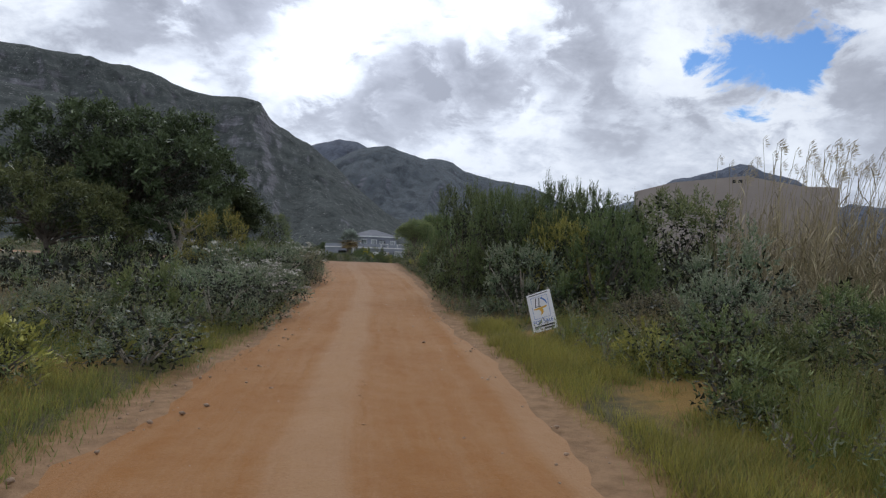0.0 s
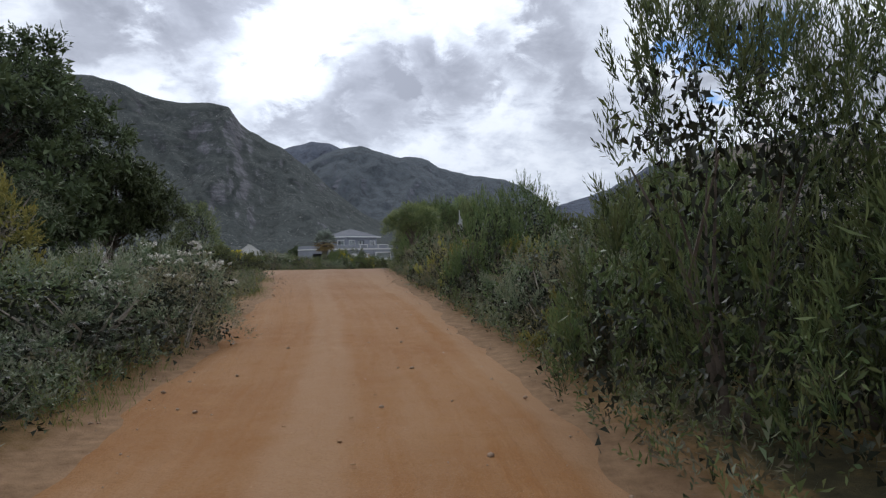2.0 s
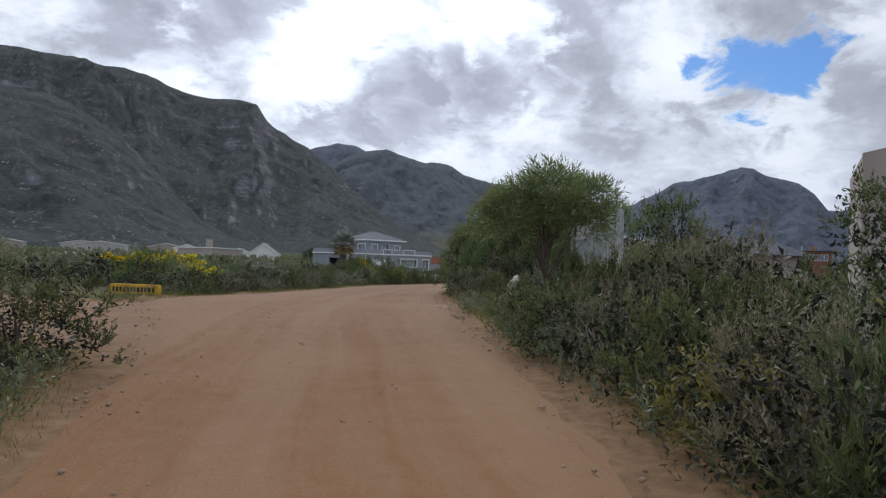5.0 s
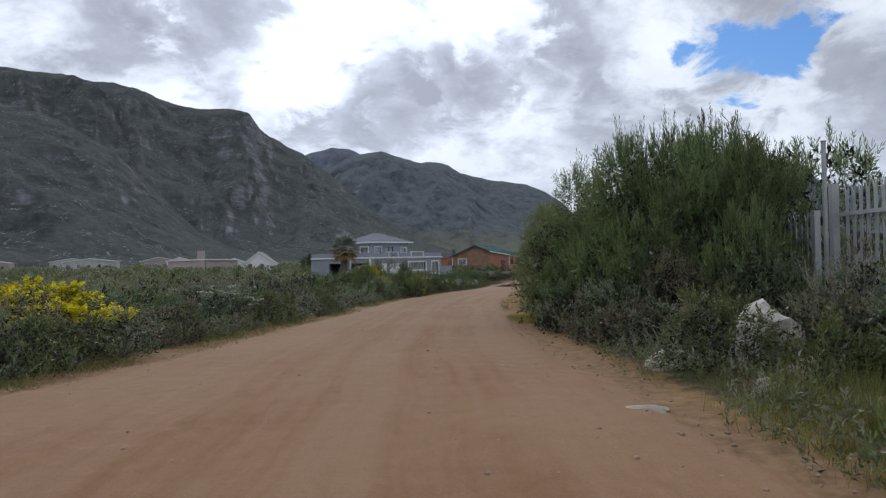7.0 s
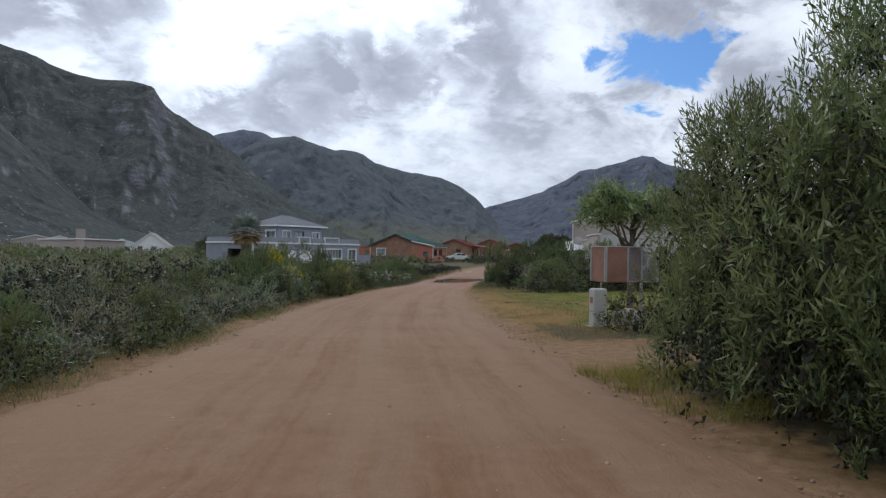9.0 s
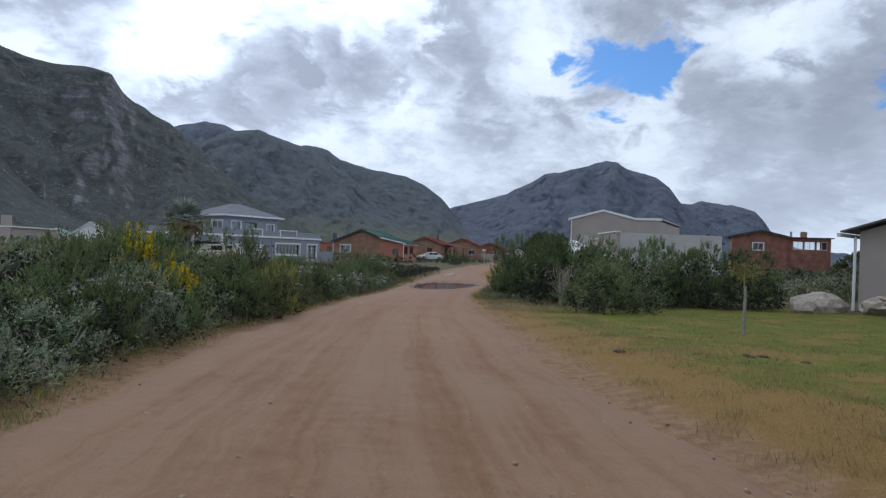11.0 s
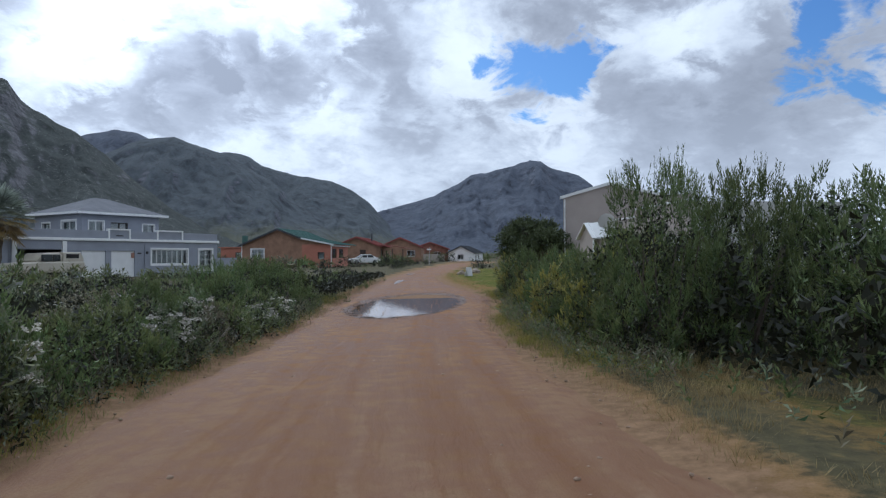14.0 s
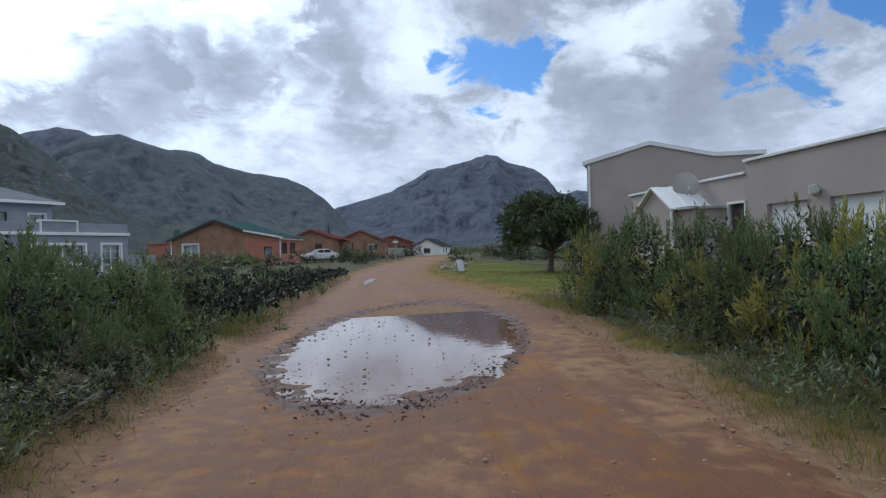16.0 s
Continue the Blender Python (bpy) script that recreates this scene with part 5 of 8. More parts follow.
M["roof_dark"] = plain("roof_dark", (0.055, 0.058, 0.065), 0.7, vary=0.15, scale=0.8, grain=12)
M["timber_dark"] = plain("timber_dark", (0.060, 0.042, 0.034), 0.7, vary=0.25, scale=5, grain=30)
M["teal"] = plain("teal_paint", (0.08, 0.42, 0.42), 0.5, vary=0.06)
M["galv"] = plain("galvanised_steel", (0.42, 0.43, 0.43), 0.5, 0.35, vary=0.15, scale=4, grain=25)
M["rubber"] = plain("rubber", (0.018, 0.018, 0.019), 0.75, vary=0.2, scale=9)
M["black"] = plain("black_plastic", (0.022, 0.022, 0.024), 0.5, vary=0.15, scale=8)
M["car_white"] = plain("car_white", (0.66, 0.66, 0.64), 0.25, vary=0.05, scale=2, spec=0.6, relief=0.02)
M["car_beige"] = plain("car_beige", (0.46, 0.42, 0.34), 0.3, vary=0.06, scale=2, spec=0.6, relief=0.02)
M["lens_red"] = plain("lens_red", (0.35, 0.015, 0.012), 0.2, vary=0.05)
M["lens_clear"] = plain("lens_clear", (0.7, 0.7, 0.7), 0.1, vary=0.05)
M["chrome"] = plain("chrome", (0.6, 0.6, 0.6), 0.2, 0.9, vary=0.08)
M["rust_panel"] = plain("rust_panel", (0.30, 0.165, 0.120), 0.85, vary=0.2, scale=4, grain=40)
M["sign_board"] = plain("sign_board", (0.74, 0.74, 0.76), 0.45, vary=0.05, scale=5)
M["sign_blue"] = plain("sign_blue", (0.03, 0.13, 0.42), 0.5, vary=0.1)
M["sign_black"] = plain("sign_black", (0.03, 0.03, 0.035), 0.5, vary=0.1)
M["sign_ochre"] = plain("sign_ochre", (0.62, 0.36, 0.05), 0.5, vary=0.1)
M["kerb_yellow"] = plain("kerb_yellow", (0.66, 0.40, 0.03), 0.7, vary=0.2, scale=7, grain=50, relief=0.4)
M["curtain"] = plain("curtain", (0.62, 0.62, 0.60), 0.9, vary=0.08, scale=5)


def glass_material():
    m, nt, b = material("window_glass")
    b.inputs["Base Color"].default_value = (0.75, 0.8, 0.82, 1)
    b.inputs["Roughness"].default_value = 0.03
    b.inputs["Transmission Weight"].default_value = 1.0
    b.inputs["IOR"].default_value = 1.45
    return m


def dark_glass_material():
    m, nt, b = material("car_glass")
    b.inputs["Base Color"].default_value = (0.02, 0.024, 0.028, 1)
    b.inputs["Roughness"].default_value = 0.06
    b.inputs["Specular IOR Level"].default_value = 0.7
    return m


M["glass"], M["dark_glass"] = glass_material(), dark_glass_material()


# ---------------------------------------------------------------- houses
def holed(L, H, holes, thick=0.22):
    """A wall L long and H high, its outer face at y = 0, with openings cut right through."""
    ss = sorted({0.0, L, *(v for h in holes for v in h[:2])})
    zs = sorted({0.0, H, *(v for h in holes for v in h[2:4])})
    bm = bmesh.new()
    for a, b in zip(ss, ss[1:]):
        for c, d in zip(zs, zs[1:]):
            if not any(h[0] < (a + b) / 2 < h[1] and h[2] < (c + d) / 2 < h[3] for h in holes):
                box(bm, a, b, 0, thick, c, d)
    bmesh.ops.remove_doubles(bm, verts=bm.verts, dist=0.0005)
    return bm


def fitted(ob, m):
    ob.matrix_local = m
    return ob


def window(root, m, s0, s1, z0, z1, frame="white_paint", bars=1, rows=0, surround=0.0, curtain=False, label=""):
    """A window in a wall panel whose pose is m: frame with mullions, pane, and a plaster surround where there is one."""
    bm, f = bmesh.new(), 0.055
    y0, y1 = 0.05, 0.12
    for a, b, c, d in ((s0, s1, z0, z0 + f), (s0, s1, z1 - f, z1), (s0, s0 + f, z0 + f, z1 - f), (s1 - f, s1, z0 + f, z1 - f)):
        box(bm, a, b, y0, y1, c, d)
    for k in range(bars):
        x = s0 + (s1 - s0) * (k + 1) / (bars + 1)
        box(bm, x - f / 2, x + f / 2, y0 + 0.005, y1 - 0.005, z0 + f, z1 - f)
    for k in range(rows):
        z = z0 + (z1 - z0) * (k + 1) / (rows + 1)
        box(bm, s0 + f, s1 - f, y0 + 0.01, y1 - 0.01, z - f / 3, z + f / 3)
    bmesh.ops.remove_doubles(bm, verts=bm.verts, dist=0.0005)
    w = fitted(part("window", bm, M[frame], root, label), m)
    part("pane", cuboid(s0 + f, s1 - f, 0.082, 0.088, z0 + f, z1 - f), M["glass"], w)
    if curtain:
        part("curtain", cuboid(s0 + f, s1 - f, 0.30, 0.32, z0 + 0.02, z1 - 0.02), M["curtain"], w, "pale drawn curtain")
    if surround:
        bm, g = bmesh.new(), surround
        for a, b, c, d in ((s0 - g, s1 + g, z0 - g, z0), (s0 - g, s1 + g, z1, z1 + g), (s0 - g, s0, z0, z1), (s1, s1 + g, z0, z1)):
            box(bm, a, b, -0.04, 0.03, c, d)
        bmesh.ops.remove_doubles(bm, verts=bm.verts, dist=0.0005)
        part("surround", bm, M["white_paint"], w, "white painted surround")
    return w


def gable_piece(L, z0, peak, px, z_right=None, thick=0.22):
    """The upper part of a gable wall: from the eave at z0 up to its peak at px."""
    prof = [(0, z0), (L, z0)] + ([(L, z_right)] if z_right else []) + [(px, peak)]
    return prism(prof, 0, thick)


def roof_slab(root, a, b, y0, y1, thick, mat, name="roof", label=""):
    """A sloping roof sheet between two points of the gable (x, z), with shallow ribs, from y0 to y1."""
    (xa, za), (xb, zb) = a, b
    d = Vector((xb - xa, zb - za)).normalized()
    n = Vector((-d.y, d.x)) if -d.y * 0 + d.x > 0 else Vector((d.y, -d.x))
    prof, k = [(y1, 0.0), (y0, 0.0), (y0, thick)], y0 + 0.2
    while k < y1 - 0.1:
        prof += [(k, thick), (k + 0.012, thick + 0.03), (k + 0.038, thick + 0.03), (k + 0.05, thick)]
        k += 0.42
    prof.append((y1, thick))
    bm = bmesh.new()
    ends = [[bm.verts.new((x + n.x * h, yy, z + n.y * h)) for yy, h in prof] for x, z in ((xa, za), (xb, zb))]
    for i in range(len(prof)):
        j = (i + 1) % len(prof)
        bm.faces.new((ends[0][i], ends[0][j], ends[1][j], ends[1][i]))
    bm.faces.new(ends[0])
    bm.faces.new(ends[1][::-1])
    bmesh.ops.recalc_face_normals(bm, faces=bm.faces)
    return part(name, bm, M[mat], root, label)


def fascia(root, pts, y, mat="roof_dark", deep=0.16):
    """Barge boards along the roof's front edge."""
    for (xa, za), (xb, zb) in zip(pts, pts[1:]):
        d = Vector((xb - xa, zb - za)).normalized()
        part("fascia", prism([(xa, za - deep), (xb, zb - deep), (xb, zb + 0.05), (xa, za + 0.05)], y - 0.04, y), M[mat], root)


def gable_house(name, label, x, y, z, turn, L, D, eave, peak, wall, roof, front=(), side=(), px=None, over=0.35, board="roof_dark", door=None, other=None):
    """A house with its gable to the front. front, side: openings (s0, s1, z0, z1, mullions)."""
    root = tagged(thing(name, x, y, z, turn), label, "house")
    px = px or L / 2
    holes = [w[:4] for w in front] + ([door] if door else [])
    bm = holed(L, eave, holes)
    part("wall", bm, M[wall], root)
    part("gable", gable_piece(L, eave, peak, px), M[wall], root)
    back = part("wall", holed(L, eave, []), M[wall], root)
    fitted(back, pose(L, D, 0, 0, 0, 180))
    fitted(part("gable", gable_piece(L, eave, peak, L - px), M[wall], root), pose(L, D, 0, 0, 0, 180))
    ms = pose(L, 0.22, 0, 0, 0, 90)
    fitted(part("wall", holed(D - 0.44, eave, [w[:4] for w in side]), M[other or wall], root), ms)
    ml = pose(0, D - 0.22, 0, 0, 0, -90)
    fitted(part("wall", holed(D - 0.44, eave, []), M[wall], root), ml)
    part("floor", cuboid(0.22, L - 0.22, 0.22, D - 0.22, -0.2, 0.02), M["timber_dark"], root)
    sl, sr = (peak - eave) / px, (peak - eave) / (L - px)
    a, b, c = (-over, eave - sl * over + 0.02), (px, peak + 0.02), (L + over, eave - sr * over + 0.02)
    roof_slab(root, a, b, -over, D + over, 0.06, roof)
    roof_slab(root, b, c, -over, D + over, 0.06, roof)
    fascia(root, [a, b, c], -over, board)
    for s0, s1, z0, z1, bars in front:
        window(root, Matrix(), s0, s1, z0, z1, bars=bars, surround=0.09 if board == "roof_dark" else 0.0)
    for s0, s1, z0, z1, bars in side:
        window(root, ms, s0, s1, z0, z1, frame="timber_dark", bars=bars)
    if door:
        part("door", cuboid(door[0], door[1], 0.06, 0.11, door[2], door[3]), M["timber_dark"], root)
    return root


def grey_house():
    root = tagged(thing("house", -4.68, 132.0, -0.42, 41.3), "two-storey grey plastered house with white trim and double garage", "house")
    P = "plaster_grey"
    H = 2.62
    m = pose(-16.2, 0, 0)
    o = 16.2
    holes = [(o - 1.80, o - 0.55, 0.45, 2.12), (o - 6.1, o - 2.95, 0.98, 2.10), (o - 9.34, o - 7.5, 0.02, 1.98), (o - 11.5, o - 9.75, 0.02, 1.98), (o - 15.7, o - 12.8, 0.02, 2.05)]
    fitted(part("wall", holed(16.2, H, holes), M[P], root), m)
    fitted(part("wall", holed(8.8, H, []), M[P], root), pose(0, 0.22, 0, 0, 0, 90))
    fitted(part("wall", holed(8.8, H, [(4.5, 7.5, 0.02, 2.05)]), M[P], root), pose(-16.2, 9.02, 0, 0, 0, -90))
    part("wall", cuboid(-16.2, 0, 9.02, 9.24, 0, H), M[P], root)
    part("balcony_floor", cuboid(-16.2, 0, 0.0, 9.24, H, H + 0.05), M[P], root)
    part("floor", cuboid(-15.98, -0.22, 0.22, 9.0, -0.1, 0.015), M["plaster_pale"], root)
    part("trim_band", cuboid(-16.35, 0.10, -0.14, 0.12, H + 0.052, H + 0.24, 0.02), M["white_paint"], root, "white band along the balcony edge")
    part("trim_band", cuboid(-16.35, -16.08, 0.124, 9.2, H + 0.052, H + 0.24, 0.02), M["white_paint"], root)
    part("parapet", cuboid(-16.2, 0, -0.02, 0.16, H + 0.242, H + 0.80, 0.015), M[P], root)
    part("parapet", cuboid(-16.2, -16.02, 0.164, 9.2, H + 0.242, H + 0.80, 0.015), M[P], root)
    for a, b in ((-9.6, -7.9), (-5.7, -3.4)):
        bm, g = bmesh.new(), 0.10
        for x0, x1, z0, z1 in ((a, b, H + 0.86, H + 0.96), (a, a + g, H + 0.245, H + 0.86), (b - g, b, H + 0.245, H + 0.86)):
            box(bm, x0, x1, -0.10, 0.20, z0, z1)
        part("parapet_frame", bm, M["white_paint"], root, "white raised frame on the parapet")
        part("parapet_panel", cuboid(a + g, b - g, -0.03, 0.17, H + 0.60, H + 0.86), M[P], root)
    # plain bars stand for the plaque's writing
    part("plaque", cuboid(-9.0, -8.45, -0.06, -0.034, H + 0.42, H + 0.50), M["sign_black"], root)
    window(root, m, *holes[0], bars=1, rows=3, surround=0.13, curtain=True)
    window(root, m, *holes[1], bars=6, surround=0.13, curtain=True)
    for h in holes[2:4]:
        d = part("garage_door", cuboid(h[0] - o, h[1] - o, 0.10, 0.15, h[2], h[3]), M["white_paint"], root, "white tip-up garage door")
        for k in range(1, 5):
            z = h[2] + (h[3] - h[2]) * k / 5
            part("door_rib", cuboid(h[0] - o + 0.02, h[1] - o - 0.02, 0.088, 0.10, z - 0.012, z + 0.012), M["white_paint"], d)
        part("handle", cuboid((h[0] + h[1]) / 2 - o - 0.02, (h[0] + h[1]) / 2 - o + 0.02, 0.07, 0.10, 0.55, 0.75), M["black"], d)
    for x in (-15.85, -12.7):
        part("column", cuboid(x - 0.14, x + 0.14, -0.12, 0.16, 0, H), M["white_paint"], root, "white carport column")
    part("downpipe", tube(bmesh.new(), [(-6.7, -0.06, 0), (-6.7, -0.06, 2.5)], [0.045, 0.045], 8), M[P], root)
    part("wall_lamp", cuboid(-6.6, -6.45, -0.10, 0, 1.75, 1.95, 0.02), M["black"], root)
    part("number_plate", cuboid(-7.3, -7.0, -0.03, -0.004, 1.75, 1.85), M["black"], root)
    part("notice", cuboid(-7.75, -7.45, 0.07, 0.10, 1.45, 1.85), M["rust_panel"], root)
    # upper storey
    x0, x1, y0, y1, z0, z1 = -7.9, -1.1, 6.3, 13.4, H + 0.052, 5.12
    mf = pose(x0, y0, z0)
    up = [(0.55, 1.75, 0.75, 1.75), (2.4, 3.9, 0.75, 1.70), (5.25, 6.35, 0.85, 1.65)]
    fitted(part("wall", holed(x1 - x0, z1 - z0, up), M[P], root), mf)
    ml = pose(x0, y1 - 0.22, z0, 0, 0, -90)
    lw = [(4.0, 6.0, 0.55, 1.75), (1.0, 2.2, 0.75, 1.7)]
    fitted(part("wall", holed(y1 - y0 - 0.44, z1 - z0, lw), M[P], root), ml)
    fitted(part("wall", holed(y1 - y0 - 0.44, z1 - z0, []), M[P], root), pose(x1, y0 + 0.22, z0, 0, 0, 90))
    part("wall", cuboid(x0, x1, y1 - 0.22, y1, z0, z1), M[P], root)
    window(root, mf, *up[0], bars=1, surround=0.09, curtain=True)
    window(root, mf, *up[1], frame="timber_dark", bars=1, curtain=True)
    window(root, mf, *up[2], bars=1, surround=0.07, curtain=True)
    window(root, ml, *lw[0], bars=1, surround=0.16, curtain=True)
    window(root, ml, *lw[1], bars=1, surround=0.09, curtain=True)
    e = 0.55
    bm = bmesh.new()
    A = [bm.verts.new(v) for v in ((x0 - e, y0 - e, z1), (x1 + e, y0 - e, z1), (x1 + e, y1 + e, z1), (x0 - e, y1 + e, z1))]
    B = [bm.verts.new(v) for v in ((x0 + 2.9, y0 + 3.3, z1 + 1.45), (x1 - 2.9, y0 + 3.3, z1 + 1.45), (x1 - 2.9, y1 - 3.3, z1 + 1.45), (x0 + 2.9, y1 - 3.3, z1 + 1.45))]
    for i in range(4):
        bm.faces.new((A[i], A[(i + 1) % 4], B[(i + 1) % 4], B[i]))
    bm.faces.new(B)
    bm.faces.new(A[::-1])
    part("roof", bm, M["roof_grey"], root, "hipped grey tiled roof")
    part("eaves_board", cuboid(x0 - e - 0.02, x1 + e + 0.02, y0 - e - 0.03, y0 - e, z1 - 0.16, z1 + 0.02), M["white_paint"], root, "white eaves board")
    part("eaves_board", cuboid(x0 - e - 0.05, x0 - e - 0.02, y0 - e, y1 + e, z1 - 0.16, z1 + 0.02), M["white_paint"], root)
    part("eaves_board", cuboid(x1 + e + 0.02, x1 + e + 0.05, y0 - e, y1 + e, z1 - 0.16, z1 + 0.02), M["white_paint"], root)
    # low yard wall beside the house
    part("yard_wall", cuboid(0.004, 2.6, 0.6, 0.8, 0, 1.45), M[P], root)
    return root


def orange_house():
    root = tagged(thing("house", -2.6, 153.0, -0.12, -24.2), "brick and orange plastered bungalow with green metal roof", "house")
    L, D = 10.5, 7.2
    front = [(1.05, 2.55, 1.05, 2.1), (8.95, 9.75, 0.95, 1.75)]
    part("wall", holed(7.1, 2.62, [front[0]]), M["brick_face"], root)
    part("gable", gable_piece(7.1, 2.62, 4.42, 4.3, 3.28), M["brick_face"], root)
    fitted(part("wall", holed(3.396, 2.62, [(front[1][0] - 7.104, front[1][1] - 7.104, *front[1][2:])]), M["plaster_orange"], root), pose(7.104, 0, 0))
    part("wall_top", prism([(7.104, 2.624), (10.5, 2.624), (7.104, 3.26)], 0, 0.22), M["brick_face"], root)
    mr = pose(10.5, 0.22, 0, 0, 0, 90)
    side = [(0.3, 2.1, 1.05, 2.15), (3.1, 5.0, 1.05, 2.15)]
    fitted(part("wall", holed(D - 0.22, 2.62, side), M["plaster_orange"], root), mr)
    part("wall", cuboid(0, 0.22, 0.224, D, 0, 2.62), M["brick_face"], root)
    part("wall", cuboid(0.224, 10.27, D - 0.22, D, 0, 2.62), M["brick_face"], root)
    part("floor", cuboid(0.23, 10.27, 0.23, D - 0.23, -0.2, 0.02), M["timber_dark"], root)
    a, b, c, d = (-0.4, 2.50), (4.3, 4.44), (7.1, 3.36), (10.9, 2.62)
    for p, q in ((a, b), (b, c), (c, d)):
        roof_slab(root, p, q, -0.35, D + 2.5, 0.06, "roof_green")
    fascia(root, [a, b, c], -0.35)
    fascia(root, [c, d], -0.35, "white_paint", 0.12)
    window(root, Matrix(), *front[0], bars=1, rows=1, surround=0.12, curtain=True)
    window(root, Matrix(), *front[1], frame="timber_dark", bars=0, curtain=True)
    for s in side:
        window(root, mr, *s, frame="timber_dark", bars=3)
    for x, y in ((10.56, -0.08), (-0.07, -0.07)):
        part("downpipe", tube(bmesh.new(), [(x, y, 0), (x, y, 2.5)], [0.05, 0.05], 8), M["white_paint"], root, "white downpipe")
    part("gutter", cuboid(10.62, 10.76, -0.3, D, 2.42, 2.52), M["white_paint"], root)
    # the low wing behind, with its flue
    part("wing_wall", holed(5.0, 2.35, [(1.9, 2.7, 0.9, 1.8), (3.4, 4.2, 0.9, 1.8)]), M["plaster_orange"], root).matrix_local = pose(-5.3, 5.5, 0)
    window(root, pose(-5.3, 5.5, 0), 1.9, 2.7, 0.9, 1.8, frame="timber_dark", bars=1)
    window(root, pose(-5.3, 5.5, 0), 3.4, 4.2, 0.9, 1.8, frame="timber_dark", bars=1)
    part("wing_wall", cuboid(-5.3, -5.08, 5.724, 9.0, 0, 2.35), M["plaster_orange"], root)
    part("wing_roof", cuboid(-5.5, -0.02, 5.3, 9.2, 2.352, 2.46), M["plaster_orange"], root)
    part("flue", tube(bmesh.new(), [(-2.9, 7.2, 2.4), (-2.9, 7.2, 3.9)], [0.36, 0.36], 12), M["roof_green"], root, "dark green cylindrical flue")
    return root


def tan_hall():
    """The tall tan building behind the shrubs."""
    root = tagged(thing("house", 17.1, 111.8, -0.45, -38.2), "tall plain tan plastered building with white roof edge", "house")
    L, D, E = 7.75, 11.0, 5.25
    prof = [(0, 0), (L, 0), (L, 5.28), (5.7, 5.34), (2.88, 6.06), (0, 5.30)]
    part("wall", prism(prof, 0, 0.25), M["plaster_tan"], root)
    part("wall", prism(prof, D - 0.25, D), M["plaster_tan"], root)
    ml = pose(0, D - 0.254, 0, 0, 0, -90)
    fitted(part("wall", holed(D - 0.508, 5.2, [(3.2, 4.2, 3.0, 4.2), (6.6, 7.6, 3.0, 4.2)]), M["plaster_tan"], root), ml)
    window(root, ml, 3.2, 4.2, 3.0, 4.2, bars=1)
    window(root, ml, 6.6, 7.6, 3.0, 4.2, bars=1)
    part("wall", cuboid(L - 0.25, L, 0.254, D - 0.254, 0, 5.2), M["plaster_tan"], root)
    for p, q in (((-0.2, 5.30), (2.88, 6.10)), ((2.88, 6.10), (5.7, 5.38)), ((5.7, 5.38), (L + 0.1, 5.34))):
        roof_slab(root, p, q, -0.05, D + 0.1, 0.06, "galv")
    fascia(root, [(-0.2, 5.36), (2.88, 6.16), (5.7, 5.44), (L + 0.1, 5.42)], -0.06, "white_paint", 0.14)
    part("downpipe", tube(bmesh.new(), [(0.1, -0.09, 0.2), (0.1, -0.09, 5.2)], [0.05, 0.05], 8), M["white_paint"], root)
    return root


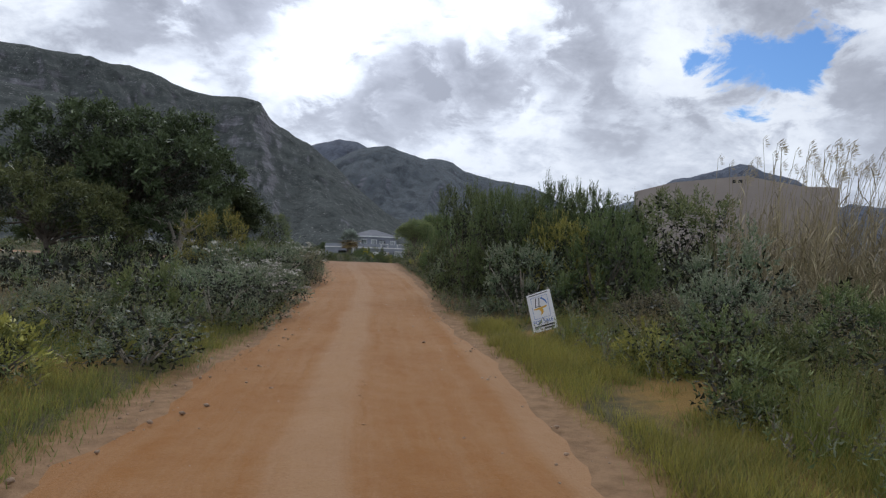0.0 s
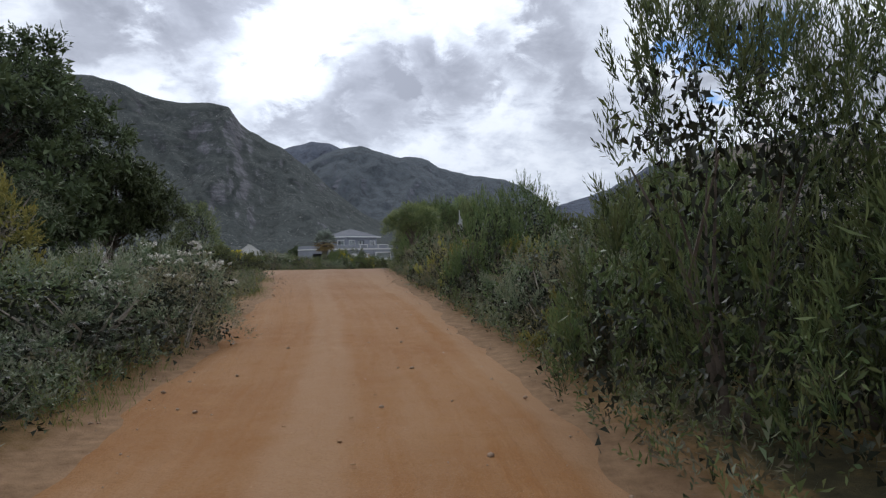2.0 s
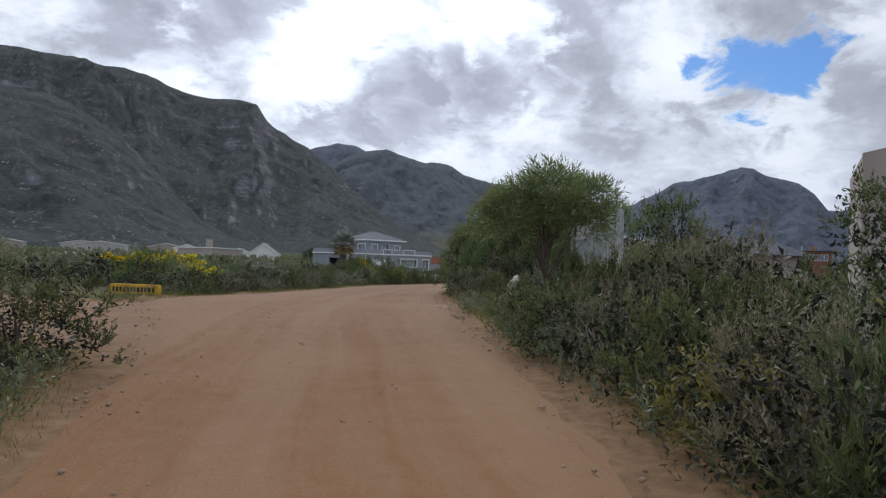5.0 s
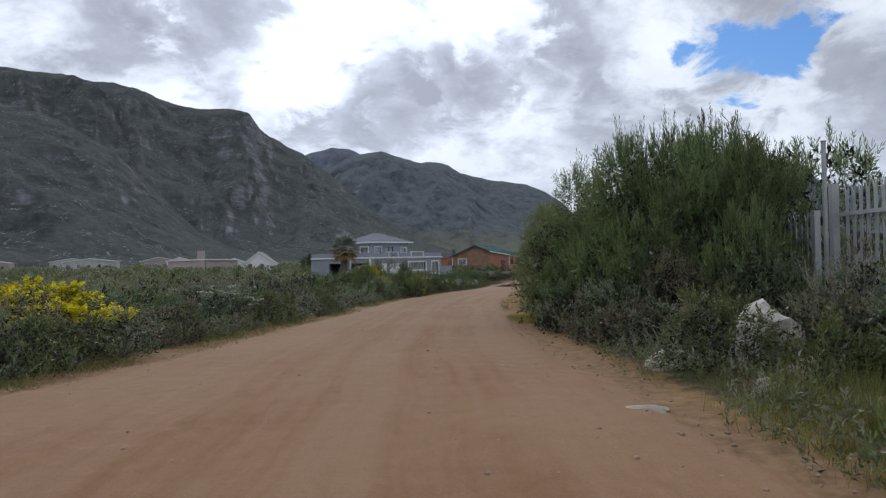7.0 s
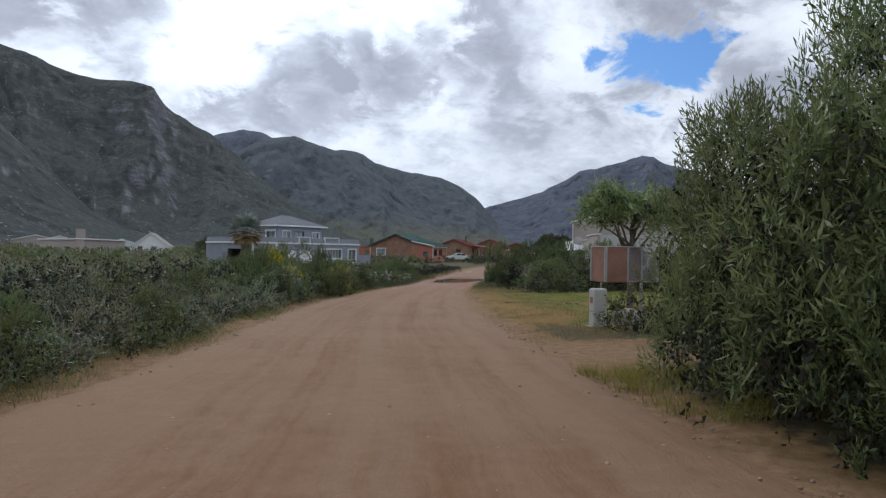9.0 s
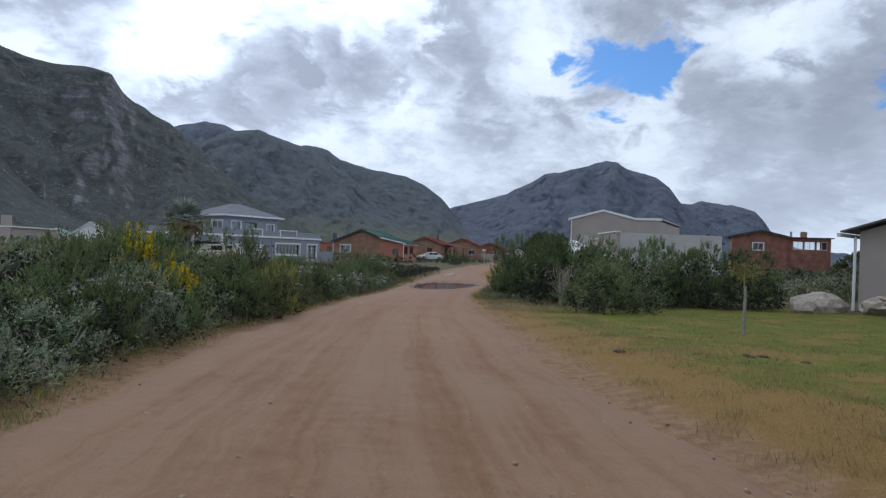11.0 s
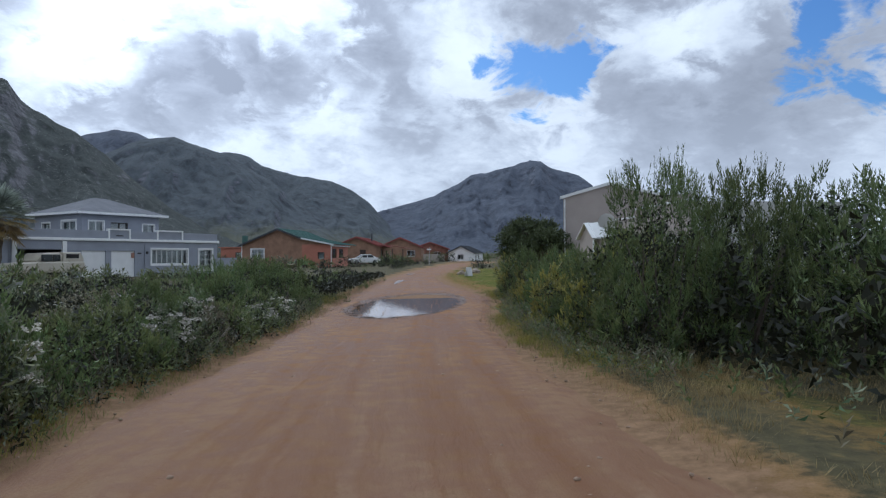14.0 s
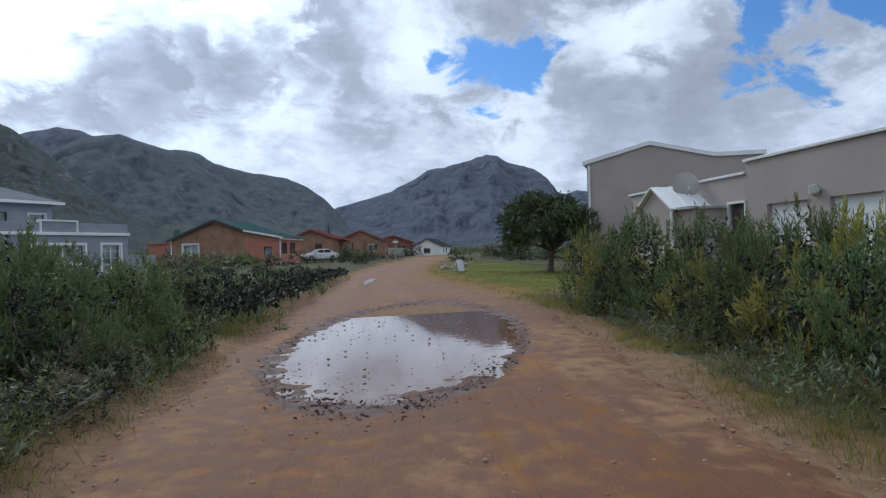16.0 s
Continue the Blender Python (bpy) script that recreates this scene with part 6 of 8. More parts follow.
def tan_garage():
    """The lower tan building facing the road, with garage doors."""
    root = tagged(thing("house", 15.6, 106.44, -0.35, 258.5), "low tan plastered building with white garage doors", "house")
    # local x runs along the front from the far end to the near one; y points away from the road
    L, D = 12.45, 6.5
    step = 7.45
    holes = [(6.72, 7.5, 0.02, 2.35), (8.35, 9.95, 0.02, 2.24), (10.65, 12.25, 0.02, 2.24)]
    part("wall", holed(step, 3.16, [holes[0]] if holes[0][1] < step else [(6.62, 7.40, 0.02, 2.35)]), M["plaster_tan"], root)
    fitted(part("wall", holed(L - step - 0.004, 3.5, [(h[0] - step, h[1] - step, h[2], h[3]) for h in holes[1:]]), M["plaster_tan"], root), pose(step + 0.004, 0, 0))
    part("wall", cuboid(L - 0.22, L, 0.224, D, 0, 3.5), M["plaster_pale"], root, "pale end wall")
    part("wall", cuboid(0, 0.22, 0.224, D, 0, 3.16), M["plaster_tan"], root)
    part("wall", cuboid(0.224, L - 0.224, D - 0.22, D, 0, 3.16), M["plaster_tan"], root)
    part("roof", cuboid(0.23, L - 0.23, 0.23, D - 0.23, 2.9, 3.0), M["galv"], root)
    part("coping", cuboid(-0.08, step - 0.004, -0.07, 0.26, 3.162, 3.24, 0.01), M["white_paint"], root, "white wall coping")
    part("coping", cuboid(step - 0.06, L + 0.08, -0.07, 0.26, 3.502, 3.58, 0.01), M["white_paint"], root, "white wall coping")
    part("floor", cuboid(0.23, L - 0.23, 0.23, D - 0.23, -0.1, 0.015), M["plaster_pale"], root)
    for h in holes[1:]:
        d = part("garage_door", cuboid(h[0], h[1], 0.14, 0.18, h[2], h[3]), M["white_paint"], root, "white sectional garage door")
        for k in range(1, 5):
            z = h[3] * k / 5
            part("door_rib", cuboid(h[0] + 0.02, h[1] - 0.02, 0.128, 0.14, z - 0.01, z + 0.01), M["white_paint"], d)
    bm = bmesh.new()
    for a, b, c, d in ((6.55, 6.62, 0.02, 2.42), (7.40, 7.44, 0.02, 2.42), (6.55, 7.44, 2.352, 2.42)):
        box(bm, a, b, -0.05, 0.02, c, d)
    part("door_frame", bm, M["white_paint"], root)
    part("door", cuboid(6.63, 7.39, 0.08, 0.13, 0.02, 2.34), M["timber_dark"], root, "dark timber door")
    part("wall_lamp", tube(bmesh.new(), [(10.3, -0.05, 2.38), (10.3, -0.12, 2.40), (10.3, -0.16, 2.56)], [0.11, 0.13, 0.10], 10), M["plaster_pale"], root)
    # the small porch with its own gable
    part("porch_wall", cuboid(3.4, 5.6, -1.3, -0.004, 0, 2.3), M["plaster_tan"], root)
    part("porch_gable", prism([(3.4, 2.302), (5.6, 2.302), (4.5, 3.0)], -1.3, -0.004), M["plaster_tan"], root)
    roof_slab(root, (3.2, 2.26), (4.5, 3.04), -1.45, -0.006, 0.05, "white_paint", "porch_roof")
    roof_slab(root, (4.5, 3.04), (5.8, 2.26), -1.45, -0.006, 0.05, "white_paint", "porch_roof")
    part("lean_to_wall", cuboid(5.604, 6.45, -1.1, -0.004, 0, 2.25), M["plaster_tan"], root)
    part("lean_to_roof", cuboid(5.55, 6.55, -1.25, -0.006, 2.252, 2.33), M["galv"], root, "corrugated lean-to roof")
    part("downpipe", tube(bmesh.new(), [(5.66, -1.34, 0.1), (5.66, -1.34, 2.2), (5.62, -1.2, 2.3)], [0.045] * 3, 8), M["white_paint"], root)
    return root


def satellite_dish(x, y, z):
    root = tagged(thing("satellite_dish", x, y, z, -28), "white satellite dish on a wall arm", "satellite dish")
    bm = bmesh.new()
    rings = []
    for k in range(6):
        r = 0.42 * k / 5
        rings.append([bm.verts.new((r * math.cos(a * math.tau / 20), -0.35 + 0.5 * r * r, r * math.sin(a * math.tau / 20))) for a in range(20)] if k else [bm.verts.new((0, -0.35, 0))])
    for a in range(20):
        bm.faces.new((rings[0][0], rings[1][a], rings[1][(a + 1) % 20]))
    for p, q in zip(rings[1:], rings[2:]):
        for a in range(20):
            bm.faces.new((p[a], q[a], q[(a + 1) % 20], p[(a + 1) % 20]))
    bmesh.ops.solidify(bm, geom=bm.faces[:], thickness=0.015)
    part("reflector", bm, M["plaster_pale"], root)
    part("arm", tube(bmesh.new(), [(0, -0.30, -0.05), (0.05, 0.0, -0.2), (0.45, 0.2, -0.2)], [0.03, 0.025, 0.025], 6), M["galv"], root)
    part("receiver_arm", tube(bmesh.new(), [(0, -0.3, -0.4), (0, -0.75, -0.15)], [0.012, 0.012], 5), M["galv"], root)
    part("receiver", cuboid(-0.05, 0.05, -0.82, -0.72, -0.2, -0.1, 0.015), M["plaster_pale"], root)


grey_house()
orange_house()
tan_hall()
tan_garage()
satellite_dish(14.3, 101.9, 2.75)

red1 = gable_house("house", "face-brick cottage with red roof and open porch", 10.6, 173.0, 0.05, -20, 7.0, 11.0, 2.65, 4.0, "brick_face", "roof_red",
                   [(1.0, 2.0, 1.0, 2.1, 1)], [(1.0, 2.4, 1.0, 2.1, 1), (6.0, 7.5, 1.0, 2.1, 1)], px=3.4, board="roof_red", door=(3.9, 4.8, 0.02, 2.1))
part("chimney", tube(bmesh.new(), [(5.0, 4.5, 3.2), (5.0, 4.5, 4.7)], [0.12, 0.12], 8), M["roof_dark"], red1)
for x in (7.3, 8.9, 10.5):
    part("porch_post", cuboid(x - 0.07, x + 0.07, -0.9, -0.76, 0, 2.2), M["timber_dark"], red1)
part("porch_roof", prism([(7.0, 2.9), (10.9, 2.3), (10.9, 2.38), (7.0, 2.98)], -1.1, 5.0), M["roof_red"], red1)
red2 = gable_house("house", "face-brick cottage with faded red roof", 20.2, 187.0, 0.1, -18, 7.5, 12.0, 2.7, 4.3, "brick_face", "roof_red",
                   [(1.0, 2.2, 1.0, 2.1, 1), (5.0, 6.4, 1.0, 2.1, 1)], [(2.0, 3.4, 1.0, 2.1, 1)], board="roof_red")
gable_house("house", "brown brick cottage with red roof", 30.5, 204.0, 0.1, -16, 7.5, 10.0, 2.6, 3.9, "brick_red", "roof_red", [(1.2, 2.4, 1.0, 2.0, 1), (4.6, 6.0, 1.0, 2.0, 1)], board="roof_red")
gable_house("house", "white plastered cottage with dark roof", 36.6, 198.5, -0.4, -28, 5.2, 13.0, 2.3, 3.6, "white_paint", "roof_dark", [(1.9, 3.1, 0.9, 1.9, 1)], [(2.0, 3.2, 0.9, 1.9, 1), (6, 7.2, 0.9, 1.9, 1)])
brick = gable_house("house", "red-brown brick house with low-pitched dark roof", 46.6, 131.3, 0.9, -32, 6.4, 9.0, 4.1, 4.85, "brick_red", "roof_dark", [(2.4, 3.6, 2.4, 3.3, 1)], px=3.4)
part("sun_room", holed(4.6, 4.0, [(0.5, 1.6, 2.6, 3.6), (1.75, 2.9, 2.6, 3.6), (3.05, 4.2, 2.6, 3.6)]), M["brick_red"], brick, "glazed upper sun room").matrix_local = pose(6.404, 0.3, 0)
for a, b in ((0.5, 1.6), (1.75, 2.9), (3.05, 4.2)):
    window(brick, pose(6.404, 0.3, 0), a, b, 2.6, 3.6, frame="white_paint", bars=1)
part("sun_room_roof", cuboid(6.41, 11.3, 0.0, 7.0, 4.02, 4.12), M["roof_dark"], brick)
part("sun_room_wall", cuboid(10.8, 11.0, 0.524, 6.8, 0, 4.0), M["brick_red"], brick)
part("chimney", cuboid(8.0, 8.7, 2.4, 3.1, 4.122, 4.9, 0.02), M["brick_face"], brick)
part("flue", tube(bmesh.new(), [(6.9, 2.4, 4.1), (6.9, 2.4, 4.9)], [0.14, 0.14], 8), M["galv"], brick)
white_low = gable_house("house", "white plastered house with green roof edge", 36.6, 128.0, 0.3, -32, 5.2, 7.0, 3.5, 4.0, "white_paint", "roof_green", [(1.2, 2.2, 1.6, 2.6, 1)])
part("chimney", cuboid(3.6, 4.0, 1.0, 1.4, 3.8, 4.5), M["black"], white_low)

# the tan house behind the reeds at the start
rear = tagged(thing("house", 16.05, 55.8, 0.4, -28.7), "large tan plastered house with flat parapet and small vents", "house")
prof = [(0, 0), (14.87, 0), (14.87, 6.85), (12.4, 7.0), (8.56, 7.9), (3.05, 7.5), (0, 6.8)]
part("wall", prism(prof, 0, 0.3), M["plaster_tan"], rear)
part("wall", cuboid(0, 0.3, 0.304, 9, 0, 6.7), M["plaster_tan"], rear)
part("wall", cuboid(14.57, 14.87, 0.304, 9, 0, 6.7), M["plaster_tan"], rear)
part("wall", cuboid(0.304, 14.566, 8.7, 9, 0, 6.5), M["plaster_tan"], rear)
part("roof", cuboid(0.31, 14.56, 0.31, 8.69, 6.3, 6.4), M["galv"], rear)
for x in (7.6, 8.05):
    part("vent", cuboid(x, x + 0.28, -0.02, 0.02, 7.35, 7.6), M["black"], rear)

# the house at the edge of the lawn
edge = tagged(thing("house", 14.6, 77.2, -0.15, -60), "tan plastered cottage corner with white gutter and downpipe", "house")
part("wall", holed(7.0, 3.0, [(2.5, 4.0, 1.0, 2.1)]), M["plaster_tan"], edge)
part("wall", cuboid(0, 0.22, 0.224, 7, 0, 3.0), M["plaster_tan"], edge)
part("wall", cuboid(6.78, 7.0, 0.224, 7, 0, 3.0), M["plaster_tan"], edge)
part("wall", cuboid(0.224, 6.776, 6.78, 7, 0, 3.0), M["plaster_tan"], edge)
window(edge, Matrix(), 2.5, 4.0, 1.0, 2.1)
roof_slab(edge, (-0.5, 2.95), (3.5, 4.2), -0.5, 7.5, 0.06, "roof_grey")
roof_slab(edge, (3.5, 4.2), (7.5, 2.95), -0.5, 7.5, 0.06, "roof_grey")
part("gable", prism([(0, 3.002), (7, 3.002), (3.5, 4.16)], 0, 0.22), M["plaster_tan"], edge)
part("gutter", cuboid(-0.62, -0.50, -0.5, 7.5, 2.80, 2.93), M["white_paint"], edge)
part("downpipe", tube(bmesh.new(), [(-0.12, -0.12, 0), (-0.12, -0.12, 2.8)], [0.05, 0.05], 8), M["white_paint"], edge)

# houses below the mountain, far across the scrub
FAR_HOUSES = [
    ("long pale house with flat roof and chimney", -67.0, 186.0, -0.5, 16, 15, 9, 3.4, 3.6, "plaster_tan", "plaster_tan"),
    ("small white house with teal roof", -63.2, 210.0, -0.4, 15, 7, 7, 2.6, 3.8, "white_paint", "teal"),
    ("white cottage with pale gabled roof", -55.7, 205.0, -0.3, 10, 8, 9, 2.2, 5.2, "white_paint", "plaster_pale"),
    ("distant pale house with shallow roof", -128.0, 250.0, 0.6, 20, 16, 9, 3.0, 4.0, "plaster_pale", "plaster_pale"),
    ("distant grey house with shallow roof", -108.0, 262.0, 0.6, 20, 12, 9, 2.8, 4.2, "plaster_tan", "roof_grey"),
    ("distant small white plastered house", -92.0, 245.0, 0.6, 20, 8, 8, 2.6, 3.8, "white_paint", "plaster_pale"),
    ("distant pale house with grey roof", -150.0, 280.0, 0.8, 25, 15, 9, 3.2, 4.4, "plaster_pale", "roof_grey"),
    ("distant low pale house", -168.0, 262.0, 0.8, 25, 13, 9, 3.0, 4.0, "plaster_tan", "plaster_pale"),
]
for label, x, y, z, turn, L, D, e, p, wall, roof in FAR_HOUSES:
    wins = [(k * 3.0 + 1.2, k * 3.0 + 2.3, 0.9, 2.1, 1) for k in range(int((L - 1) // 3))]
    h = gable_house("house", label, x, y, z, turn, L, D, e, p, wall, roof, wins, board="white_paint")
    if "chimney" in label:
        part("chimney", cuboid(L * 0.42, L * 0.42 + 1.6, -0.3, 0.7, 0, 5.6), M["plaster_tan"], h)
        part("terrace", cuboid(-3.5, 8.0, -4.0, -0.36, 0, 1.3), M["plaster_tan"], h)


# ---------------------------------------------------------------- vehicles
def loft(sections):
    """A closed body through cross sections [(x, [(y, z), ...])], mirrored halves already included."""
    bm = bmesh.new()
    rings = [[bm.verts.new((x, y, z)) for y, z in sec] for x, sec in sections]
    n = len(rings[0])
    for a, b in zip(rings, rings[1:]):
        for k in range(n):
            bm.faces.new((a[k], b[k], b[(k + 1) % n], a[(k + 1) % n]))
    bm.faces.new(rings[0])
    bm.faces.new(rings[-1][::-1])
    bmesh.ops.recalc_face_normals(bm, faces=bm.faces)
    return bm


def band(w, z0, z1, tuck=0.05, round_=0.06):
    return [(-w + tuck, z0), (w - tuck, z0), (w, z0 + 0.12), (w, z1 - round_), (w - round_, z1), (-w + round_, z1), (-w, z1 - round_), (-w, z0 + 0.12)]


def wheel(root, x, y, r=0.31):
    s = 1 if y > 0 else -1
    bm = bmesh.new()
    tube(bm, [(x, y - s * 0.1, r), (x, y - s * 0.08, r), (x, y + s * 0.08, r), (x, y + s * 0.1, r)], [r * 0.9, r, r, r * 0.9], 20)
    bm.faces.ensure_lookup_table()
    w = part("wheel", bm, M["rubber"], root)
    bm = bmesh.new()
    tube(bm, [(x, y + s * 0.09, r), (x, y + s * 0.112, r)], [r * 0.62, r * 0.58], 16)
    part("rim", bm, M["chrome"], w)
    part("hub", tube(bmesh.new(), [(x, y + s * 0.112, r), (x, y + s * 0.125, r)], [r * 0.16, r * 0.14], 8), M["black"], w)


def sedan(x, y, z, turn, label="white saloon car parked beside the cottage"):
    root = tagged(thing("car", x, y, z, turn), label, "car")
    secs = []
    for px, z0, z1, w in ((-2.15, 0.38, 0.62, 0.70), (-2.05, 0.28, 0.74, 0.80), (-1.2, 0.22, 0.86, 0.84), (-0.7, 0.2, 0.90, 0.85), (1.1, 0.2, 0.93, 0.85), (1.6, 0.22, 0.93, 0.84), (2.1, 0.3, 0.90, 0.78), (2.2, 0.4, 0.8, 0.70)):
        secs.append((px, band(w, z0, z1)))
    body = part("body", loft(secs), M["car_white"], root)
    cab = [(-0.95, band(0.76, 0.86, 0.90, 0.02, 0.01)), (-0.25, band(0.64, 0.86, 1.36, 0.02)), (0.8, band(0.63, 0.86, 1.38, 0.02)), (1.55, band(0.74, 0.86, 0.95, 0.02, 0.01))]
    part("cabin", loft(cab), M["car_white"], root)
    for s in (-1, 1):
        for a, b in ((-0.55, 0.22), (0.30, 1.05)):
            bm = bmesh.new()
            ya, yb = 0.735 * s, 0.66 * s
            q = [bm.verts.new(v) for v in ((a if a > 0 else a - 0.22, ya + 0.012 * s, 0.93), (b if b < 1 else b + 0.2, ya + 0.012 * s, 0.93), (b if b < 1 else b - 0.1, yb + 0.012 * s, 1.28), (a if a > 0 else a + 0.28, yb + 0.012 * s, 1.28))]
            bm.faces.new(q)
            bmesh.ops.solidify(bm, geom=bm.faces[:], thickness=0.012)
            part("window", bm, M["dark_glass"], root)
        part("door_handle", cuboid(0.05, 0.2, 0.845 * s, 0.87 * s, 0.78, 0.81, 0.005), M["car_white"], root)
        part("headlight", cuboid(-2.17, -2.02, 0.42 * s, 0.68 * s, 0.56, 0.68, 0.02), M["lens_clear"], root)
        part("tail_light", cuboid(2.1, 2.2, 0.45 * s, 0.70 * s, 0.62, 0.76, 0.02), M["lens_red"], root)
        part("mirror", cuboid(-0.62, -0.5, 0.86 * s, 1.0 * s, 0.92, 1.03, 0.02), M["car_white"], root)
        wheel(root, -1.35, 0.78 * s)
        wheel(root, 1.3, 0.78 * s)
    for a, b, za, zb in ((-0.93, -0.28, 0.93, 1.33), (1.5, 0.84, 0.97, 1.34)):
        bm = bmesh.new()
        q = [bm.verts.new(v) for v in ((a, -0.66, za + 0.015), (a, 0.66, za + 0.015), (b, 0.54, zb + 0.015), (b, -0.54, zb + 0.015))]
        bm.faces.new(q)
        bmesh.ops.solidify(bm, geom=bm.faces[:], thickness=0.015)
        part("windscreen", bm, M["dark_glass"], root)
    part("bumper", cuboid(-2.24, -2.1, -0.74, 0.74, 0.34, 0.48, 0.03), M["black"], root)
    part("bumper", cuboid(2.14, 2.28, -0.74, 0.74, 0.36, 0.5, 0.03), M["black"], root)


def pickup(x, y, z, turn):
    root = tagged(thing("pickup_truck", x, y, z, turn), "beige pickup truck with a canopy parked before the garage", "pickup truck")
    body = [(-2.5, band(0.74, 0.5, 0.92)), (-2.4, band(0.82, 0.42, 1.0)), (-1.4, band(0.85, 0.4, 1.06)), (-1.0, band(0.85, 0.4, 1.08)), (2.4, band(0.85, 0.42, 1.08)), (2.45, band(0.83, 0.5, 1.06))]
    part("body", loft(body), M["car_beige"], root)
    part("cab", loft([(-1.25, band(0.78, 1.04, 1.09, 0.02, 0.01)), (-0.65, band(0.68, 1.04, 1.62, 0.02)), (0.55, band(0.68, 1.04, 1.66, 0.02)), (0.72, band(0.74, 1.04, 1.5, 0.02))]), M["car_beige"], root)
    part("canopy", loft([(0.78, band(0.76, 1.05, 1.70, 0.02)), (2.2, band(0.76, 1.05, 1.70, 0.02)), (2.42, band(0.78, 1.05, 1.30, 0.02))]), M["car_beige"], root)
    for s in (-1, 1):
        for a, b, za, zb in ((-0.85, -0.05, 1.12, 1.54), (0.03, 0.55, 1.12, 1.54), (1.0, 2.05, 1.30, 1.58)):
            part("window", cuboid(a, b, 0.70 * s, 0.772 * s, za, zb, 0.01), M["dark_glass"], root)
        part("mirror", cuboid(-0.95, -0.83, 0.82 * s, 1.0 * s, 1.12, 1.3, 0.02), M["black"], root)
        part("tail_light", cuboid(2.4, 2.47, 0.62 * s, 0.80 * s, 0.72, 0.95, 0.01), M["lens_red"], root)
        part("headlight", cuboid(-2.53, -2.4, 0.5 * s, 0.76 * s, 0.78, 0.92, 0.02), M["lens_clear"], root)
        wheel(root, -1.6, 0.80 * s, 0.36)
        wheel(root, 1.5, 0.80 * s, 0.36)
    part("bumper", cuboid(2.45, 2.6, -0.8, 0.8, 0.48, 0.62, 0.03), M["chrome"], root)
    part("bumper", cuboid(-2.62, -2.48, -0.8, 0.8, 0.48, 0.64, 0.03), M["chrome"], root)


sedan(13.3, 163.0, float(land(13.3, 163.0)), 12)
sedan(3.2, 42.6, float(land(3.2, 42.6)), 84, "white car parked behind the steel palisade fence")
pickup(-14.75, 120.9, float(land(-14.75, 120.9)), 58)


# ---------------------------------------------------------------- trees
def tree(name, label, x, y, H, W, clear, leafmat, leaf, seed, lobes_n=14, flat=0.35, shoots=900, count=10, spread=50, up=0.4, trunk_r=0.16, stems=1, bark="bark", droop=0.0, category="tree", low=0.30):
    """A tree: tapered trunk, forking limbs that reach into a crown of many leafy clumps with gaps between."""
    rng = np.random.RandomState(seed)
    root = tagged(thing(name, x, y, float(land(x, y)) - 0.05, 0), label, category)
    lobes = []
    for k in range(lobes_n):
        a, q = rng.uniform(0, 6.28), W * 0.40 * math.sqrt(rng.uniform(0.02, 1))
        zz = clear + (H - clear) * (low + (0.78 - low) * rng.rand()) * (1 - flat * (q / (0.5 * W)) ** 2)
        rr = rng.uniform(0.11, 0.20) * W
        lobes.append((np.array([math.cos(a) * q, math.sin(a) * q, zz]), np.array([rr, rr, rr * 0.62])))
    for s in range(stems):
        bm = bmesh.new()
        lean = rng.uniform(-0.12, 0.12, 2) * W * (1 if stems > 1 else 0.5)
        top = clear + 0.35 * (H - clear)
        pts = [(lean[0] * f * f, lean[1] * f * f, -0.1 + (top + 0.1) * f) for f in (0, 0.25, 0.5, 0.75, 1.0)]
        tube(bm, pts, [trunk_r * (1.25 - 0.75 * f) for f in (0, 0.25, 0.5, 0.75, 1.0)], 9)
        part("trunk", bm, M[bark], root)
        for c, r in lobes[s::stems]:
            bm = bmesh.new()
            f0 = rng.uniform(0.45, 0.95)
            b = Vector((lean[0] * f0 * f0, lean[1] * f0 * f0, top * f0))
            e = Vector(c)
            m1 = b.lerp(e, 0.4) + Vector(rng.normal(size=3) * 0.06 * W * 0.3)
            m2 = b.lerp(e, 0.75) + Vector(rng.normal(size=3) * 0.05 * W * 0.3)
            tube(bm, [b, m1, m2, e], [trunk_r * 0.45, trunk_r * 0.3, trunk_r * 0.18, trunk_r * 0.06], 5)
            part("limb", bm, M[bark], root)
    P, N = on_lobes(rng, lobes, shoots)
    d = N
    if not droop and shoots > 1000:
        P, d = tufted(rng, P, N, 0.05 * W ** 0.5 + 0.06, 8)
        N = d / np.linalg.norm(d, axis=1)[:, None]
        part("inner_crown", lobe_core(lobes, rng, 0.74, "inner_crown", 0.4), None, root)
    d = d + np.array([0, 0, up]) + rng.normal(size=N.shape) * 0.35
    d[:, 2] -= droop
    d /= np.linalg.norm(d, axis=1)[:, None]
    L, w, sl = leaf
    ch = [leaves(rng, P - d * sl * 0.4, d, count, L, w, sl, spread)]
    k = rng.rand(len(P)) < 0.5
    if not droop:
        ch.append(leaves(rng, P[k] - N[k] * W * 0.03, N[k] + rng.normal(size=N[k].shape) * 0.6, 4, L * 1.5, w * 1.9, sl, 65))
    part("crown", leaf_mesh("crown", ch, M[leafmat]), None, root)
    return root


